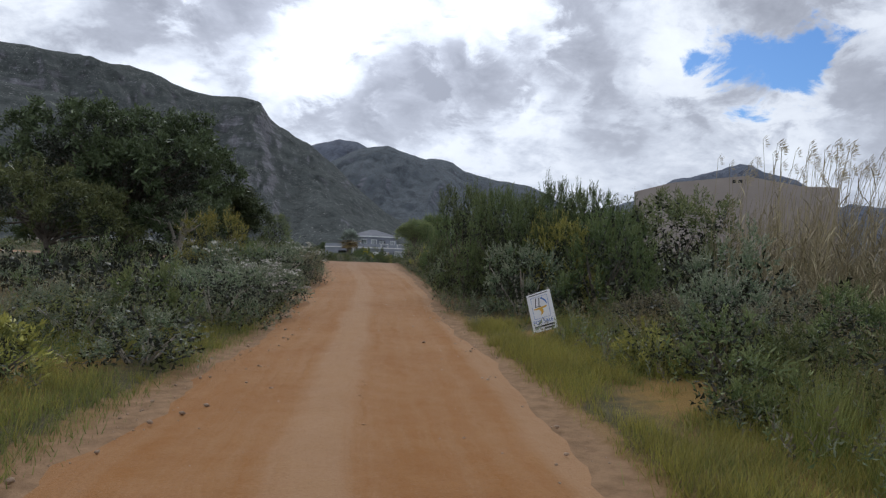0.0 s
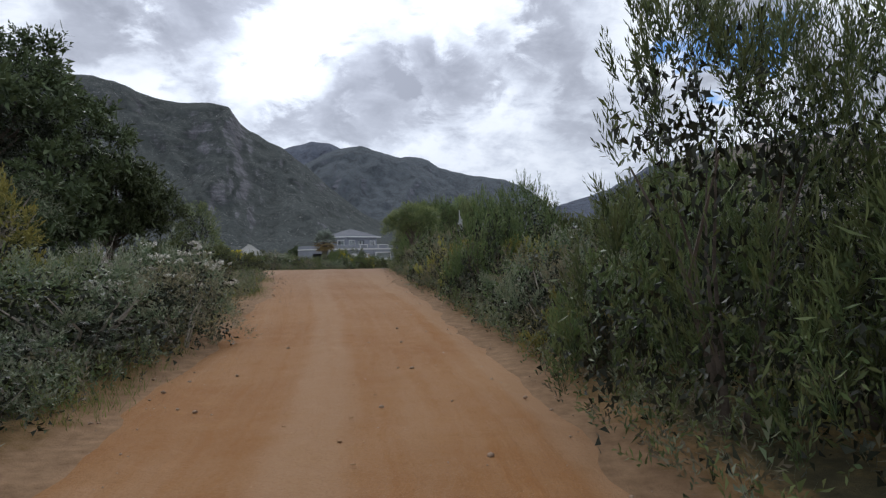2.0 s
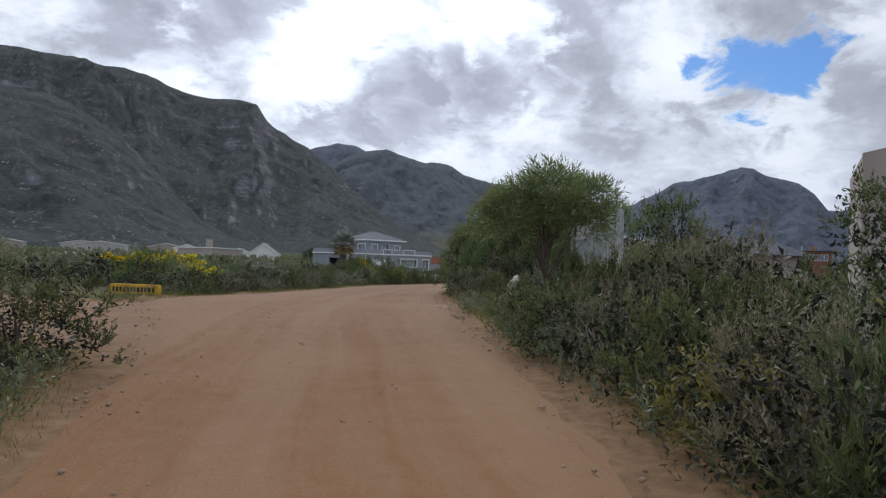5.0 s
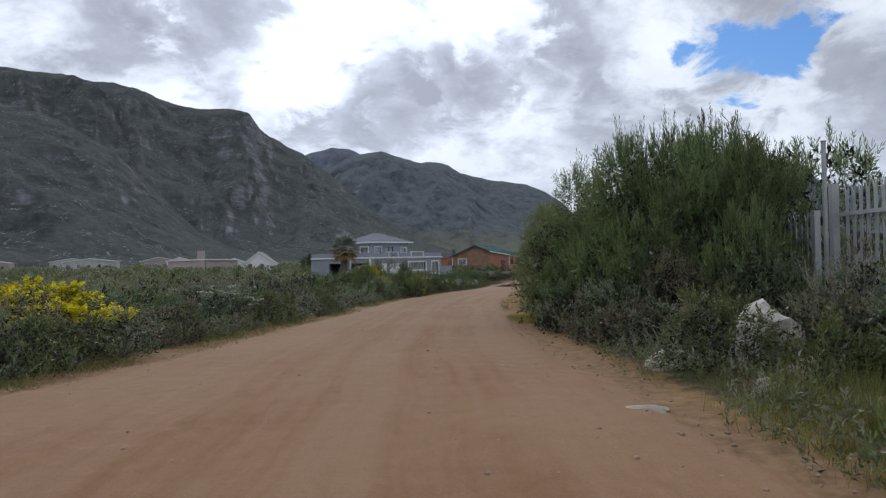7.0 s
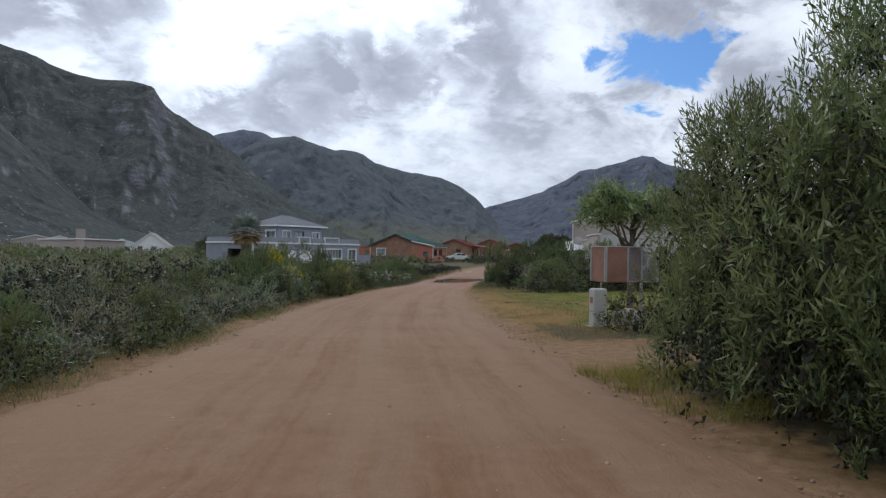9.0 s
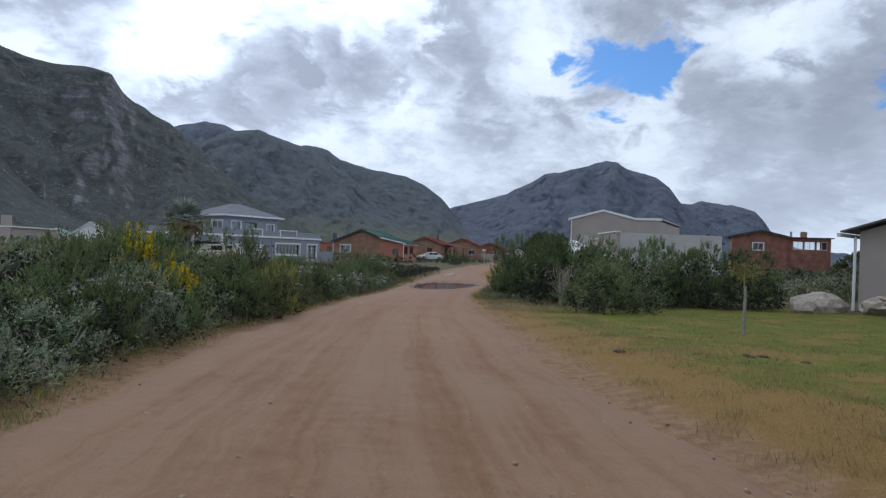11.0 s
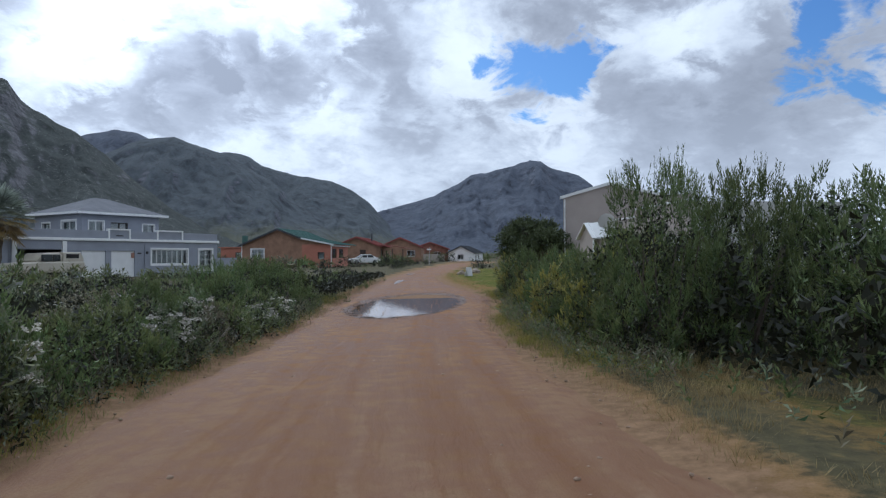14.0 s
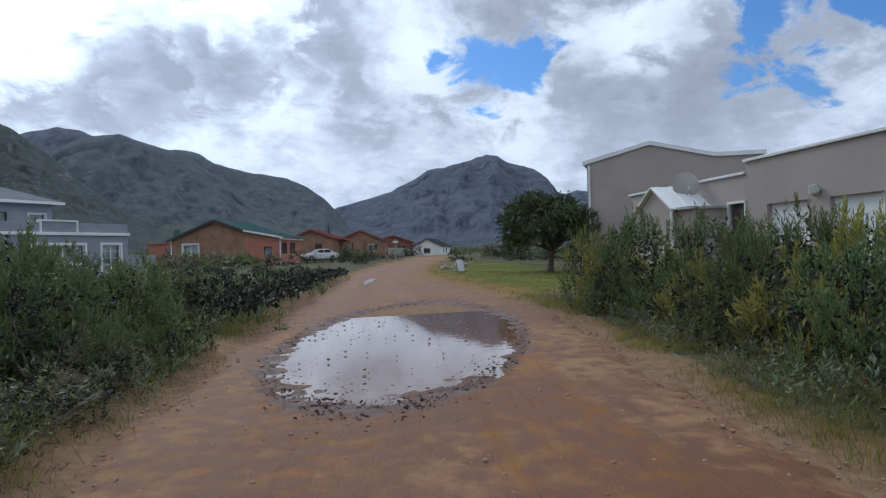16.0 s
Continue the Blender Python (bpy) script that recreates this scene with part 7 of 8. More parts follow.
tree("tree", "broad dark milkwood tree with a dense rounded crown", -13.6, 28.2, 8.2, 8.9, 0.2, "tree", (0.12, 0.05, 0.26), 5, 96, 0.45, 17000, 9, trunk_r=0.30, stems=2, low=0.14)
tree("tree", "spreading flat-topped coastal tree over the scrub", -12.9, 21.6, 3.7, 5.2, 0.7, "olive", (0.08, 0.026, 0.20), 8, 40, 0.45, 5200, 11, trunk_r=0.11, stems=2)
tree("tree", "half-bare grey tree with tangled branches", -10.4, 25.9, 3.2, 3.6, 1.0, "grey", (0.07, 0.02, 0.2), 9, 14, 0.45, 420, 8, trunk_r=0.10, stems=3, bark="dead_wood")
tree("tree", "bushy dark tree beside the side road", -10.3, 31.2, 4.3, 3.6, 0.2, "tree", (0.09, 0.03, 0.24), 15, 30, 0.4, 4600, 11, trunk_r=0.10, stems=2)
tree("tree", "small weeping wattle with thin hanging leaves", -1.47, 35.2, 2.6, 2.0, 1.1, "wattle", (0.12, 0.012, 0.22), 10, 30, 0.5, 2300, 10, 50, 0.3, 0.030, droop=0.4)
tree("tree", "dense dark green tree before the tan building", 15.9, 113.4, 4.9, 5.2, 0.3, "tree", (0.12, 0.045, 0.28), 11, 34, 0.5, 4200, 9, trunk_r=0.14)
tree("tree", "open-crowned small tree behind the steel fence", 0.25, 58.7, 3.25, 1.9, 1.75, "wattle", (0.07, 0.02, 0.18), 12, 16, 0.35, 1500, 11, trunk_r=0.07)
tree("tree", "round dark tree by the far cottages", -27.0, 150.0, 4.0, 5.0, 0.5, "tree", (0.2, 0.08, 0.3), 13, 14, 0.5, 600, 8)
tree("tree", "round dark tree by the brick house", 57.0, 122.0, 4.5, 5.5, 0.3, "tree", (0.2, 0.08, 0.3), 14, 14, 0.5, 600, 8)


def sapling(x, y):
    root = tagged(thing("sapling", x, y, float(land(x, y)), 0), "thin young tree tied to a stake on the lawn", "sapling")
    rng = np.random.RandomState(4)
    part("trunk", tube(bmesh.new(), [(0, 0, -0.05), (0.02, 0.01, 0.7), (-0.02, 0, 1.25)], [0.022, 0.018, 0.008], 6), M["dead_wood"], root)
    part("stake", tube(bmesh.new(), [(0.06, 0.02, -0.1), (0.05, 0.02, 0.95)], [0.016, 0.014], 6), M["dead_wood"], root)
    P = rng.normal(size=(70, 3)) * [0.14, 0.14, 0.10] + [0, 0, 1.2]
    d = rng.normal(size=(70, 3)) + [0, 0, 0.4]
    d /= np.linalg.norm(d, axis=1)[:, None]
    part("crown", leaf_mesh("crown", [leaves(rng, P, d, 6, 0.09, 0.022, 0.1, 50)], M["bright"]), None, root)


sapling(3.1, 67.7)


def dead_shrub(x, y, H, W, seed):
    root = tagged(thing("dead_shrub", x, y, float(land(x, y)) - 0.03, 0), "bleached leafless shrub of bare grey sticks", "dead shrub")
    r = random.Random(seed)
    for k in range(20):
        bm = bmesh.new()
        a, q = r.uniform(0, 6.28), r.uniform(0.1, 0.5) * W
        p = [Vector((0, 0, 0)), Vector((q * 0.3 * math.cos(a), q * 0.3 * math.sin(a), H * 0.4)), Vector((q * 0.8 * math.cos(a + 0.2), q * 0.8 * math.sin(a + 0.2), H * r.uniform(0.7, 0.85))), Vector((q * math.cos(a), q * math.sin(a), H * r.uniform(0.85, 1.0)))]
        tube(bm, p, [0.009, 0.006, 0.004, 0.002], 4)
        for j in range(3):
            s = p[1].lerp(p[2], r.random())
            e = s + Vector((r.uniform(-0.25, 0.25), r.uniform(-0.25, 0.25), r.uniform(0.15, 0.4)))
            tube(bm, [s, s.lerp(e, 0.5) + Vector((0.02, 0, 0)), e], [0.006, 0.004, 0.002], 4)
        part("branch", bm, M["dead_wood"], root)


dead_shrub(2.9, 76.9, 1.5, 1.2, 1)
dead_shrub(3.7, 77.2, 0.7, 0.9, 2)
dead_shrub(-5.6, 21.0, 1.2, 1.2, 3)
dead_shrub(-0.15, 42.9, 1.3, 1.0, 4)


def palm(x, y, H):
    root = tagged(thing("palm_tree", x, y, float(land(x, y)) - 0.1, 0), "stout fan palm with a rough trunk beside the grey house", "palm tree")
    rng = np.random.RandomState(6)
    pts = [(0.03 * k, 0, H * k / 8) for k in range(9)]
    part("trunk", tube(bmesh.new(), pts, [0.40 + 0.05 * (k % 2) for k in range(9)], 12), M["bark"], root)
    for k in range(46):
        a, e = k * 2.4, radians(-50 + 130 * (k / 46) ** 0.8)
        d = Vector((math.cos(a) * math.cos(e), math.sin(a) * math.cos(e), math.sin(e)))
        top = Vector((0.24, 0, H))
        hub = top + d * rng.uniform(1.0, 1.3)
        bm = tube(bmesh.new(), [top, top.lerp(hub, 0.5) + Vector((0, 0, 0.04)), hub], [0.025, 0.018, 0.012], 4)
        side = d.cross(Vector((0, 0, 1))).normalized() if abs(d.z) < 0.95 else Vector((1, 0, 0))
        nrm = side.cross(d)
        for j in range(17):
            f = radians(-85 + 170 * j / 16)
            w = (math.cos(f) * d + math.sin(f) * side).normalized()
            tip = hub + w * rng.uniform(0.95, 1.3) + Vector((0, 0, -0.16 * abs(math.sin(f)) - 0.1))
            mid = hub.lerp(tip, 0.5) + nrm * 0.03
            s = w.cross(nrm).normalized() * 0.065
            v = [bm.verts.new(p) for p in (hub, mid + s, tip, mid - s)]
            bm.faces.new(v)
        me = bpy.data.meshes.new("frond")
        bm.to_mesh(me)
        bm.free()
        me.materials.append(M["palm" if k > 14 else "dry"])
        add_attribute(me, "tip", np.zeros(len(me.vertices)))
        part("frond", me, None, root)


palm(-17.2, 119.6, 3.9)


# ---------------------------------------------------------------- grass, reeds, stones
def blades(name, label, rng, xy, height, width, mat, lean=0.45, per=9, radius=0.07, category="grass"):
    """Tufts of grass blades at the given places, one object."""
    n = len(xy)
    c = np.repeat(xy, per, 0) + rng.normal(size=(n * per, 2)) * radius
    z = land(c[:, 0], c[:, 1]) - 0.01
    h = np.repeat(height * rng.uniform(0.55, 1.3, n), per) * rng.uniform(0.5, 1.15, n * per)
    a = rng.uniform(0, 6.28, n * per)
    l = h * lean * rng.uniform(0.2, 1.3, n * per)
    dx, dy = np.cos(a) * l, np.sin(a) * l
    w = width * rng.uniform(0.7, 1.3, n * per)
    sx, sy = -np.sin(a + 0.6) * w / 2, np.cos(a + 0.6) * w / 2
    b0 = np.stack([c[:, 0] - sx, c[:, 1] - sy, z], 1)
    b1 = np.stack([c[:, 0] + sx, c[:, 1] + sy, z], 1)
    tp = np.stack([c[:, 0] + dx, c[:, 1] + dy, z + h], 1)
    v = np.stack([b0, b1, tp], 1).reshape(-1, 3)
    k = np.arange(n * per) * 3
    f = np.stack([k, k + 1, k + 2], 1)
    t = np.tile([0.0, 0.0, 1.0], n * per)
    tagged(new(name, leaf_mesh(name, [(v, f, t)], M[mat])), label, category, kind="stuff")


def verge_points(rng, count, y0, y1, side, lo, hi, power=1.0):
    """Places beside the road, lo to hi metres from its edge."""
    y = rng.uniform(y0, y1, count * 3)
    off = lo + (hi - lo) * rng.rand(count * 3) ** power
    x = eased(ROAD_L, y) - off if side < 0 else eased(ROAD_R, y) + off
    g = road_gap(x, y)
    patch = lumps(x, y, 3.1, 33) + 0.4 * lumps(x, y, 0.9, 34)
    keep = (g > lo * 0.8) & (patch > -0.25 + rng.normal(size=len(x)) * 0.15)
    return np.stack([x, y], 1)[keep][:count]


rng = np.random.RandomState(21)
V = verge_points
blades("grass", "green roadside grass in rough tufts", rng, np.concatenate([V(rng, 3400, 3, 12, -1, 0.2, 3.6), V(rng, 1300, 3, 11, 1, 0.35, 2.6), V(rng, 500, 11, 31, -1, 0.15, 0.9), V(rng, 1300, 22.5, 29.5, -1, 0.4, 5.0),
       V(rng, 900, 33, 43, 1, 0.35, 3.0), V(rng, 900, 38, 62, -1, 0.05, 0.9), V(rng, 600, 62, 100, -1, 0.1, 0.8), V(rng, 700, 80, 100, 1, 0.15, 1.1)]), 0.12, 0.0055, "grass", 0.7, 15, 0.11)
blades("tall_grass", "tall green grass clumps in the verge", rng, np.concatenate([V(rng, 500, 2.5, 10, 1, 1.4, 3.6), V(rng, 160, 37, 41.5, 1, 0.6, 2.6), V(rng, 420, 3, 12, -1, 1.4, 5), V(rng, 260, 88, 100, -1, 0.3, 2.5)]), 0.26, 0.0045, "grass", 0.5, 10, 0.26)
blades("rush_tufts", "stiff green rush tussocks in the verge", rng, np.concatenate([V(rng, 130, 2.5, 9.5, 1, 1.2, 3.4), V(rng, 60, 3, 10, -1, 1.6, 5.0), V(rng, 45, 36.5, 41.5, 1, 0.7, 2.6)]), 0.48, 0.006, "grass", 0.42, 60, 0.075)
blades("verge_tufts", "yellow-green grass tussocks along the gravel", rng, np.concatenate([V(rng, 900, 3, 11, 1, 0.25, 2.3), V(rng, 420, 3, 12, -1, 0.3, 3.4), V(rng, 160, 22.5, 29, -1, 0.4, 4.0), V(rng, 200, 80, 98, 1, 0.2, 1.3), V(rng, 150, 62, 98, -1, 0.1, 0.9), V(rng, 120, 36, 41, 1, 0.3, 1.8), V(rng, 130, 50.4, 53.2, 1, 0.02, 1.4)]), 0.17, 0.006, "verge", 0.75, 34, 0.07)
blades("dry_tussocks", "golden dry grass tussocks beside the lawn", rng, np.concatenate([V(rng, 420, 60, 82, 1, 0.25, 2.6), V(rng, 260, 74, 82, 1, 0.6, 3.4)]), 0.11, 0.006, "dry", 0.85, 26, 0.09)
blades("dry_grass", "straw-coloured dry grass along the road", rng, np.concatenate([V(rng, 700, 3, 12, 1, 0.3, 2.0), V(rng, 500, 4, 11, 1, 2.2, 6), V(rng, 900, 48, 100, -1, 0.05, 0.7), V(rng, 900, 79, 98, 1, 0.1, 1.3), V(rng, 250, 33, 41, 1, 0.3, 2.5), V(rng, 260, 50.2, 53.4, 1, 0.0, 1.6), V(rng, 300, 55.6, 60, 1, 0.05, 1.6)]), 0.10, 0.004, "dry", 0.8)
blades("tall_dry_grass", "tall brown seeding grass among the shrubs", rng, np.concatenate([V(rng, 2400, 3, 12, 1, 2.3, 6.0), V(rng, 200, 17, 40, 1, 1.0, 6.0), V(rng, 260, 4, 14, -1, 2.0, 7.0)]), 0.46, 0.004, "dry", 0.45, 9, 0.26)
ly = rng.uniform(55.5, 76, 9000)
lx = rng.uniform(-2.6, 13, 9000)
kp = (road_gap(lx, ly) > 1.3) & (ly < 75.5 + 0.25 * lx) & (lumps(lx, ly, 2.7, 40) > -0.35 + 0.8 * np.clip(1.8 - road_gap(lx, ly), 0, 1))
blades("lawn_grass", "short mown green lawn", rng, np.stack([lx, ly], 1)[kp], 0.050, 0.011, "grass", 1.0, 10, 0.08)
ly, lx = rng.uniform(55.5, 76, 2600), rng.uniform(-2.6, 13, 2600)
kp = (road_gap(lx, ly) > 0.9) & (ly < 75.5 + 0.25 * lx) & (lumps(lx, ly, 1.9, 43) + 0.5 * lumps(lx, ly, 0.7, 44) > 0.25)
blades("straw_grass", "dry straw patches in the mown lawn", rng, np.stack([lx, ly], 1)[kp], 0.060, 0.010, "dry", 1.0, 12, 0.09)
cy, cx = rng.uniform(58, 66, 60), rng.uniform(0.5, 7.5, 60)
blades("grass_tufts", "dark coarse tufts standing in the lawn", rng, np.stack([cx, cy], 1)[lumps(cx, cy, 1.5, 45) > 0], 0.09, 0.008, "grass", 0.9, 26, 0.07)
blades("straw_grass", "short dry orange-brown grass at the lawn's edge", rng, V(rng, 2600, 56, 82, 1, 0.05, 2.0), 0.030, 0.005, "dry", 1.2, 7, 0.10)
fy = rng.uniform(97, 133, 3600)
fx = 5.3 + (fy - 96) * 0.27 + rng.uniform(0, 9, 3600)
kp = road_gap(fx, fy) > 0.5
blades("lawn_grass", "mown green lawn beside the far road", rng, np.stack([fx, fy], 1)[kp], 0.07, 0.02, "grass", 0.9, 6, 0.13)


ty = rng.uniform(69.3, 74.5, 210)
tx = eased(ROAD_R, ty) + 0.15 + rng.normal(size=210) * 0.10
blades("leaf_litter", "dark brown dead leaves and twigs at the lawn's edge", rng, np.stack([tx, ty], 1), 0.018, 0.016, "litter", 2.2, 5, 0.06, "leaf litter")
blades("dead_tuft", "orange-brown dead grass tuft before the yellow block", rng, np.array([[-0.02, 40.45], [0.08, 40.5], [-0.1, 40.42]]), 0.22, 0.006, "rusty", 0.8, 110, 0.09)


def understorey(name, label, rng, count, x0, x1, y0, y1, near, far, mats):
    """Low leafy growth that covers the soil between the shrubs."""
    for mat, share in mats:
        n = int(count * share)
        x, y = rng.uniform(x0, x1, n * 2), rng.uniform(y0, y1, n * 2)
        g = road_gap(x, y)
        keep = (g > near) & (g < far)
        keep &= np.array([not keep_out(a, b) for a, b in zip(x, y)])
        x, y = x[keep][:n], y[keep][:n]
        z = land(x, y)
        P = np.stack([x, y, z + rng.uniform(0.0, 0.22, len(x))], 1)
        d = rng.normal(size=(len(x), 3)) * [0.6, 0.6, 0.2] + [0, 0, 0.8]
        d /= np.linalg.norm(d, axis=1)[:, None]
        tagged(new(name, leaf_mesh(name, [leaves(rng, P, d, 8, 0.09, 0.026, 0.22, 45)], M[mat])), label, "undergrowth", kind="stuff")


understorey("undergrowth", "low mixed fynbos undergrowth between the shrubs", rng, 3000, -13, 9, 8, 54, 0.5, 8.5, (("grey", 0.4), ("heath", 0.3), ("olive", 0.3)))
understorey("undergrowth", "low mixed fynbos undergrowth between the shrubs", rng, 3000, -20, 14, 54, 102, 0.35, 9, (("grey", 0.35), ("heath", 0.25), ("olive", 0.4)))


def road_fringe():
    """Seedlings, weeds and small twiggy plants at the gravel's very edge."""
    rng = np.random.RandomState(66)
    for mat, share in (("grey", 1.0), ("olive", 0.9), ("heath", 0.9)):
        xy = np.concatenate([V(rng, int(n * share), a, b, side, lo, hi) for n, a, b, side, lo, hi in
                             ((700, 12, 44, 1, 0.12, 1.1), (500, 9, 31, -1, 0.2, 1.1), (600, 40, 94, -1, 0.1, 0.8), (500, 3, 12, 1, 1.0, 5.0), (300, 3, 11, -1, 0.8, 5.0), (400, 79, 98, 1, 0.4, 1.4))])
        P = np.column_stack([xy, land(xy[:, 0], xy[:, 1]) + rng.uniform(0.0, 0.16, len(xy))])
        d = rng.normal(size=P.shape) * [0.6, 0.6, 0.2] + [0, 0, 0.8]
        d /= np.linalg.norm(d, axis=1)[:, None]
        tagged(new("weeds", leaf_mesh("weeds", [leaves(rng, P, d, 12, 0.055, 0.014, 0.2, 42)], M[mat])), "small weeds and seedlings along the gravel edge", "weeds", kind="stuff")


road_fringe()


def far_scrub():
    """The scrub plain towards the mountains: countless low bushes."""
    rng = np.random.RandomState(77)
    for mat, n in (("olive", 1500), ("grey", 1300), ("heath", 900), ("conebush", 700)):
        r = 22 + 260 * rng.rand(n) ** 1.3
        a = np.radians(rng.uniform(-60, 62, n))
        x, y = -3 + r * np.sin(a), 40 + r * np.cos(a)
        g = road_gap(x, y)
        ok = (g > 9) & np.array([not keep_out(p, q) for p, q in zip(x, y)])
        x, y, r = x[ok], y[ok], r[ok]
        size = rng.uniform(0.5, 1.3, len(x)) * (0.5 + r / 260)
        z = land(x, y)
        for near, k, L, w in ((True, 15, 0.21, 0.080), (False, 8, 0.48, 0.23)):
            pick = (r < 95) == near
            d = rng.normal(size=(pick.sum(), k, 3))
            d[..., 2] = np.abs(d[..., 2])
            d /= np.linalg.norm(d, axis=2)[..., None]
            P = np.stack([x, y, z], 1)[pick][:, None] + d * size[pick][:, None, None] * [1.0, 1.0, 0.7] * rng.uniform(0.75, 1.0, (pick.sum(), k, 1))
            tagged(new("scrub", leaf_mesh("scrub", [leaves(rng, P.reshape(-1, 3), (d + [0, 0, 0.5]).reshape(-1, 3), 6, L, w, 0.3, 60)], M[mat])), "scrub plain of low bushes below the mountain", "scrub", kind="stuff")


far_scrub()


def outer_scrub():
    """The bush round the village, behind the first rows beside the road."""
    rng = np.random.RandomState(78)
    for mat, n in (("olive", 420), ("grey", 420), ("heath", 330)):
        x, y = rng.uniform(-62, 62, n), rng.uniform(-14, 104, n)
        g = road_gap(x, y)
        ok = (g > 8.5) & np.array([not keep_out(p, q) for p, q in zip(x, y)])
        x, y = x[ok], y[ok]
        size = rng.uniform(0.5, 1.2, len(x))
        k = 22
        d = rng.normal(size=(len(x), k, 3))
        d[..., 2] = np.abs(d[..., 2])
        d /= np.linalg.norm(d, axis=2)[..., None]
        P = np.stack([x, y, land(x, y)], 1)[:, None] + d * size[:, None, None] * [1.0, 1.0, 0.7] * rng.uniform(0.7, 1.0, (len(x), k, 1))
        tagged(new("scrub", leaf_mesh("scrub", [leaves(rng, P.reshape(-1, 3), (d + [0, 0, 0.5]).reshape(-1, 3), 5, 0.24, 0.085, 0.3, 60)], M[mat])), "open bush of low shrubs round the village", "scrub", kind="stuff")


outer_scrub()


def reeds():
    """Tall pale reeds with nodding plumes."""
    rng = np.random.RandomState(31)
    n = 900
    x, y = 7.2 + rng.normal(size=n) * 1.4, 11.6 + rng.normal(size=n) * 1.3
    x = np.where(x < 5.2, 10.4 - x, x)
    z = land(x, y)
    H = rng.uniform(1.5, 2.4, n)
    tall = rng.rand(n) < 0.13
    H[tall] = rng.uniform(2.6, 3.35, tall.sum())
    lx, ly = rng.normal(size=n) * 0.10 + 0.12, rng.normal(size=n) * 0.08
    vs, fs, ts, o = [], [], [], 0
    for i in range(n):
        w = 0.009
        p = [np.array([x[i] + lx[i] * f * f * H[i], y[i] + ly[i] * f * f * H[i], z[i] + H[i] * f]) for f in (0, 0.5, 1.0)]
        for q0, q1 in zip(p, p[1:]):
            for s in (np.array([w, 0, 0]), np.array([0, w, 0])):
                vs += [q0 - s / 2, q0 + s / 2, q1 + s * 0.4, q1 - s * 0.4]
                ts += [0, 0, 0.4, 0.4]
        for k in range(3):
            b = p[1] + (p[2] - p[1]) * rng.uniform(-0.7, 0.7)
            a = rng.uniform(0, 6.28)
            t = b + np.array([math.cos(a) * 0.28, math.sin(a) * 0.28, rng.uniform(0.12, 0.35)])
            s = np.array([-math.sin(a), math.cos(a), 0]) * 0.010
            vs += [b, (b + t) / 2 + s + [0, 0, 0.04], t, (b + t) / 2 - s + [0, 0, 0.04]]
            ts += [0.2] * 4
        if tall[i]:
            for k in range(9):
                b = p[2] + np.array([0.02 * k / 4, 0, -0.015 * k])
                t = b + np.array([0.07 + 0.05 * rng.rand(), rng.normal() * 0.02, 0.07 - 0.012 * k + 0.04 * rng.rand()])
                vs += [b, (b + t) / 2 + [0, 0.004, 0.006], t, (b + t) / 2 - [0, 0.004, 0.006]]
                ts += [1.0] * 4
    v = np.array(vs)
    f = np.arange(len(v)).reshape(-1, 4)
    tagged(new("reed_bed", leaf_mesh("reed_bed", [(v, f, np.array(ts))], M["reed"])), "stand of tall dry reeds with feathery plumes", "reeds", kind="stuff")


reeds()


def boulder(name, label, x, y, r, squash, seed, z=None, sink=0.3, mat="stone", category="rock"):
    rr = random.Random(seed)
    bm = bmesh.new()
    bmesh.ops.create_icosphere(bm, subdivisions=3, radius=1.0)
    off = Vector((rr.uniform(0, 50), rr.uniform(0, 50), rr.uniform(0, 50)))
    for v in bm.verts:
        n = noise.noise(v.co * 1.1 + off) * 0.45 + noise.noise(v.co * 2.7 + off) * 0.2 + noise.noise(v.co * 7 + off) * 0.06
        v.co *= 1 + n
        v.co = Vector((v.co.x * r * rr.choice((1, 1)), v.co.y * r * 0.8, max(v.co.z, -sink) * r * squash))
    me = bpy.data.meshes.new(name)
    bm.to_mesh(me)
    bm.free()
    me.materials.append(M[mat])
    ob = new(name, me)
    ob.matrix_world = pose(x, y, (float(land(x, y)) if z is None else z) + r * squash * sink * 0.5, 0, 0, rr.uniform(0, 360))
    return tagged(ob, label, category)


boulder("boulder", "large pale weathered sandstone boulder among shrubs", -0.98, 43.0, 0.44, 1.4, 1, mat="pale_stone")
boulder("boulder", "rounded tan boulder at the road edge", -2.12, 43.0, 0.22, 0.80, 2, mat="pale_stone")
boulder("boulder", "grey stone half buried in grass", -1.75, 41.3, 0.20, 0.7, 3)
boulder("boulder", "grey stone half buried in grass", -0.95, 42.0, 0.24, 0.7, 4)
boulder("boulder", "flat pale stone set in the gravel", -2.95, 41.0, 0.22, 0.22, 5)
boulder("boulder", "pale rounded rock beside the marker stone", 0.05, 58.4, 0.36, 0.7, 6)
boulder("boulder", "pale rounded rock beside the marker stone", 0.62, 58.8, 0.30, 0.6, 7)
boulder("boulder", "big block of grey rock at the lawn's edge", 12.6, 76.8, 1.05, 0.62, 8)
boulder("boulder", "big block of grey rock at the lawn's edge", 14.0, 75.4, 0.9, 0.6, 18)
for k, (x, y, r) in enumerate(((-0.85, 64.9, 0.10), (0.35, 64.8, 0.08), (0.85, 64.4, 0.11), (1.15, 64.5, 0.07), (1.6, 64.2, 0.09))):
    boulder("soil_mound", "small crumbly mound of brown soil on the lawn", x, y, r, 0.38, 60 + k, mat="soil", category="soil mound")
boulder("boulder", "pale stone beside the far lawn", 13.5, 121.5, 0.4, 0.7, 9)
boulder("boulder", "pale stone beside the far lawn", 15.0, 123.0, 0.5, 0.6, 10)
boulder("boulder", "white stone under the trees", -8.9, 29.4, 0.32, 0.8, 11)
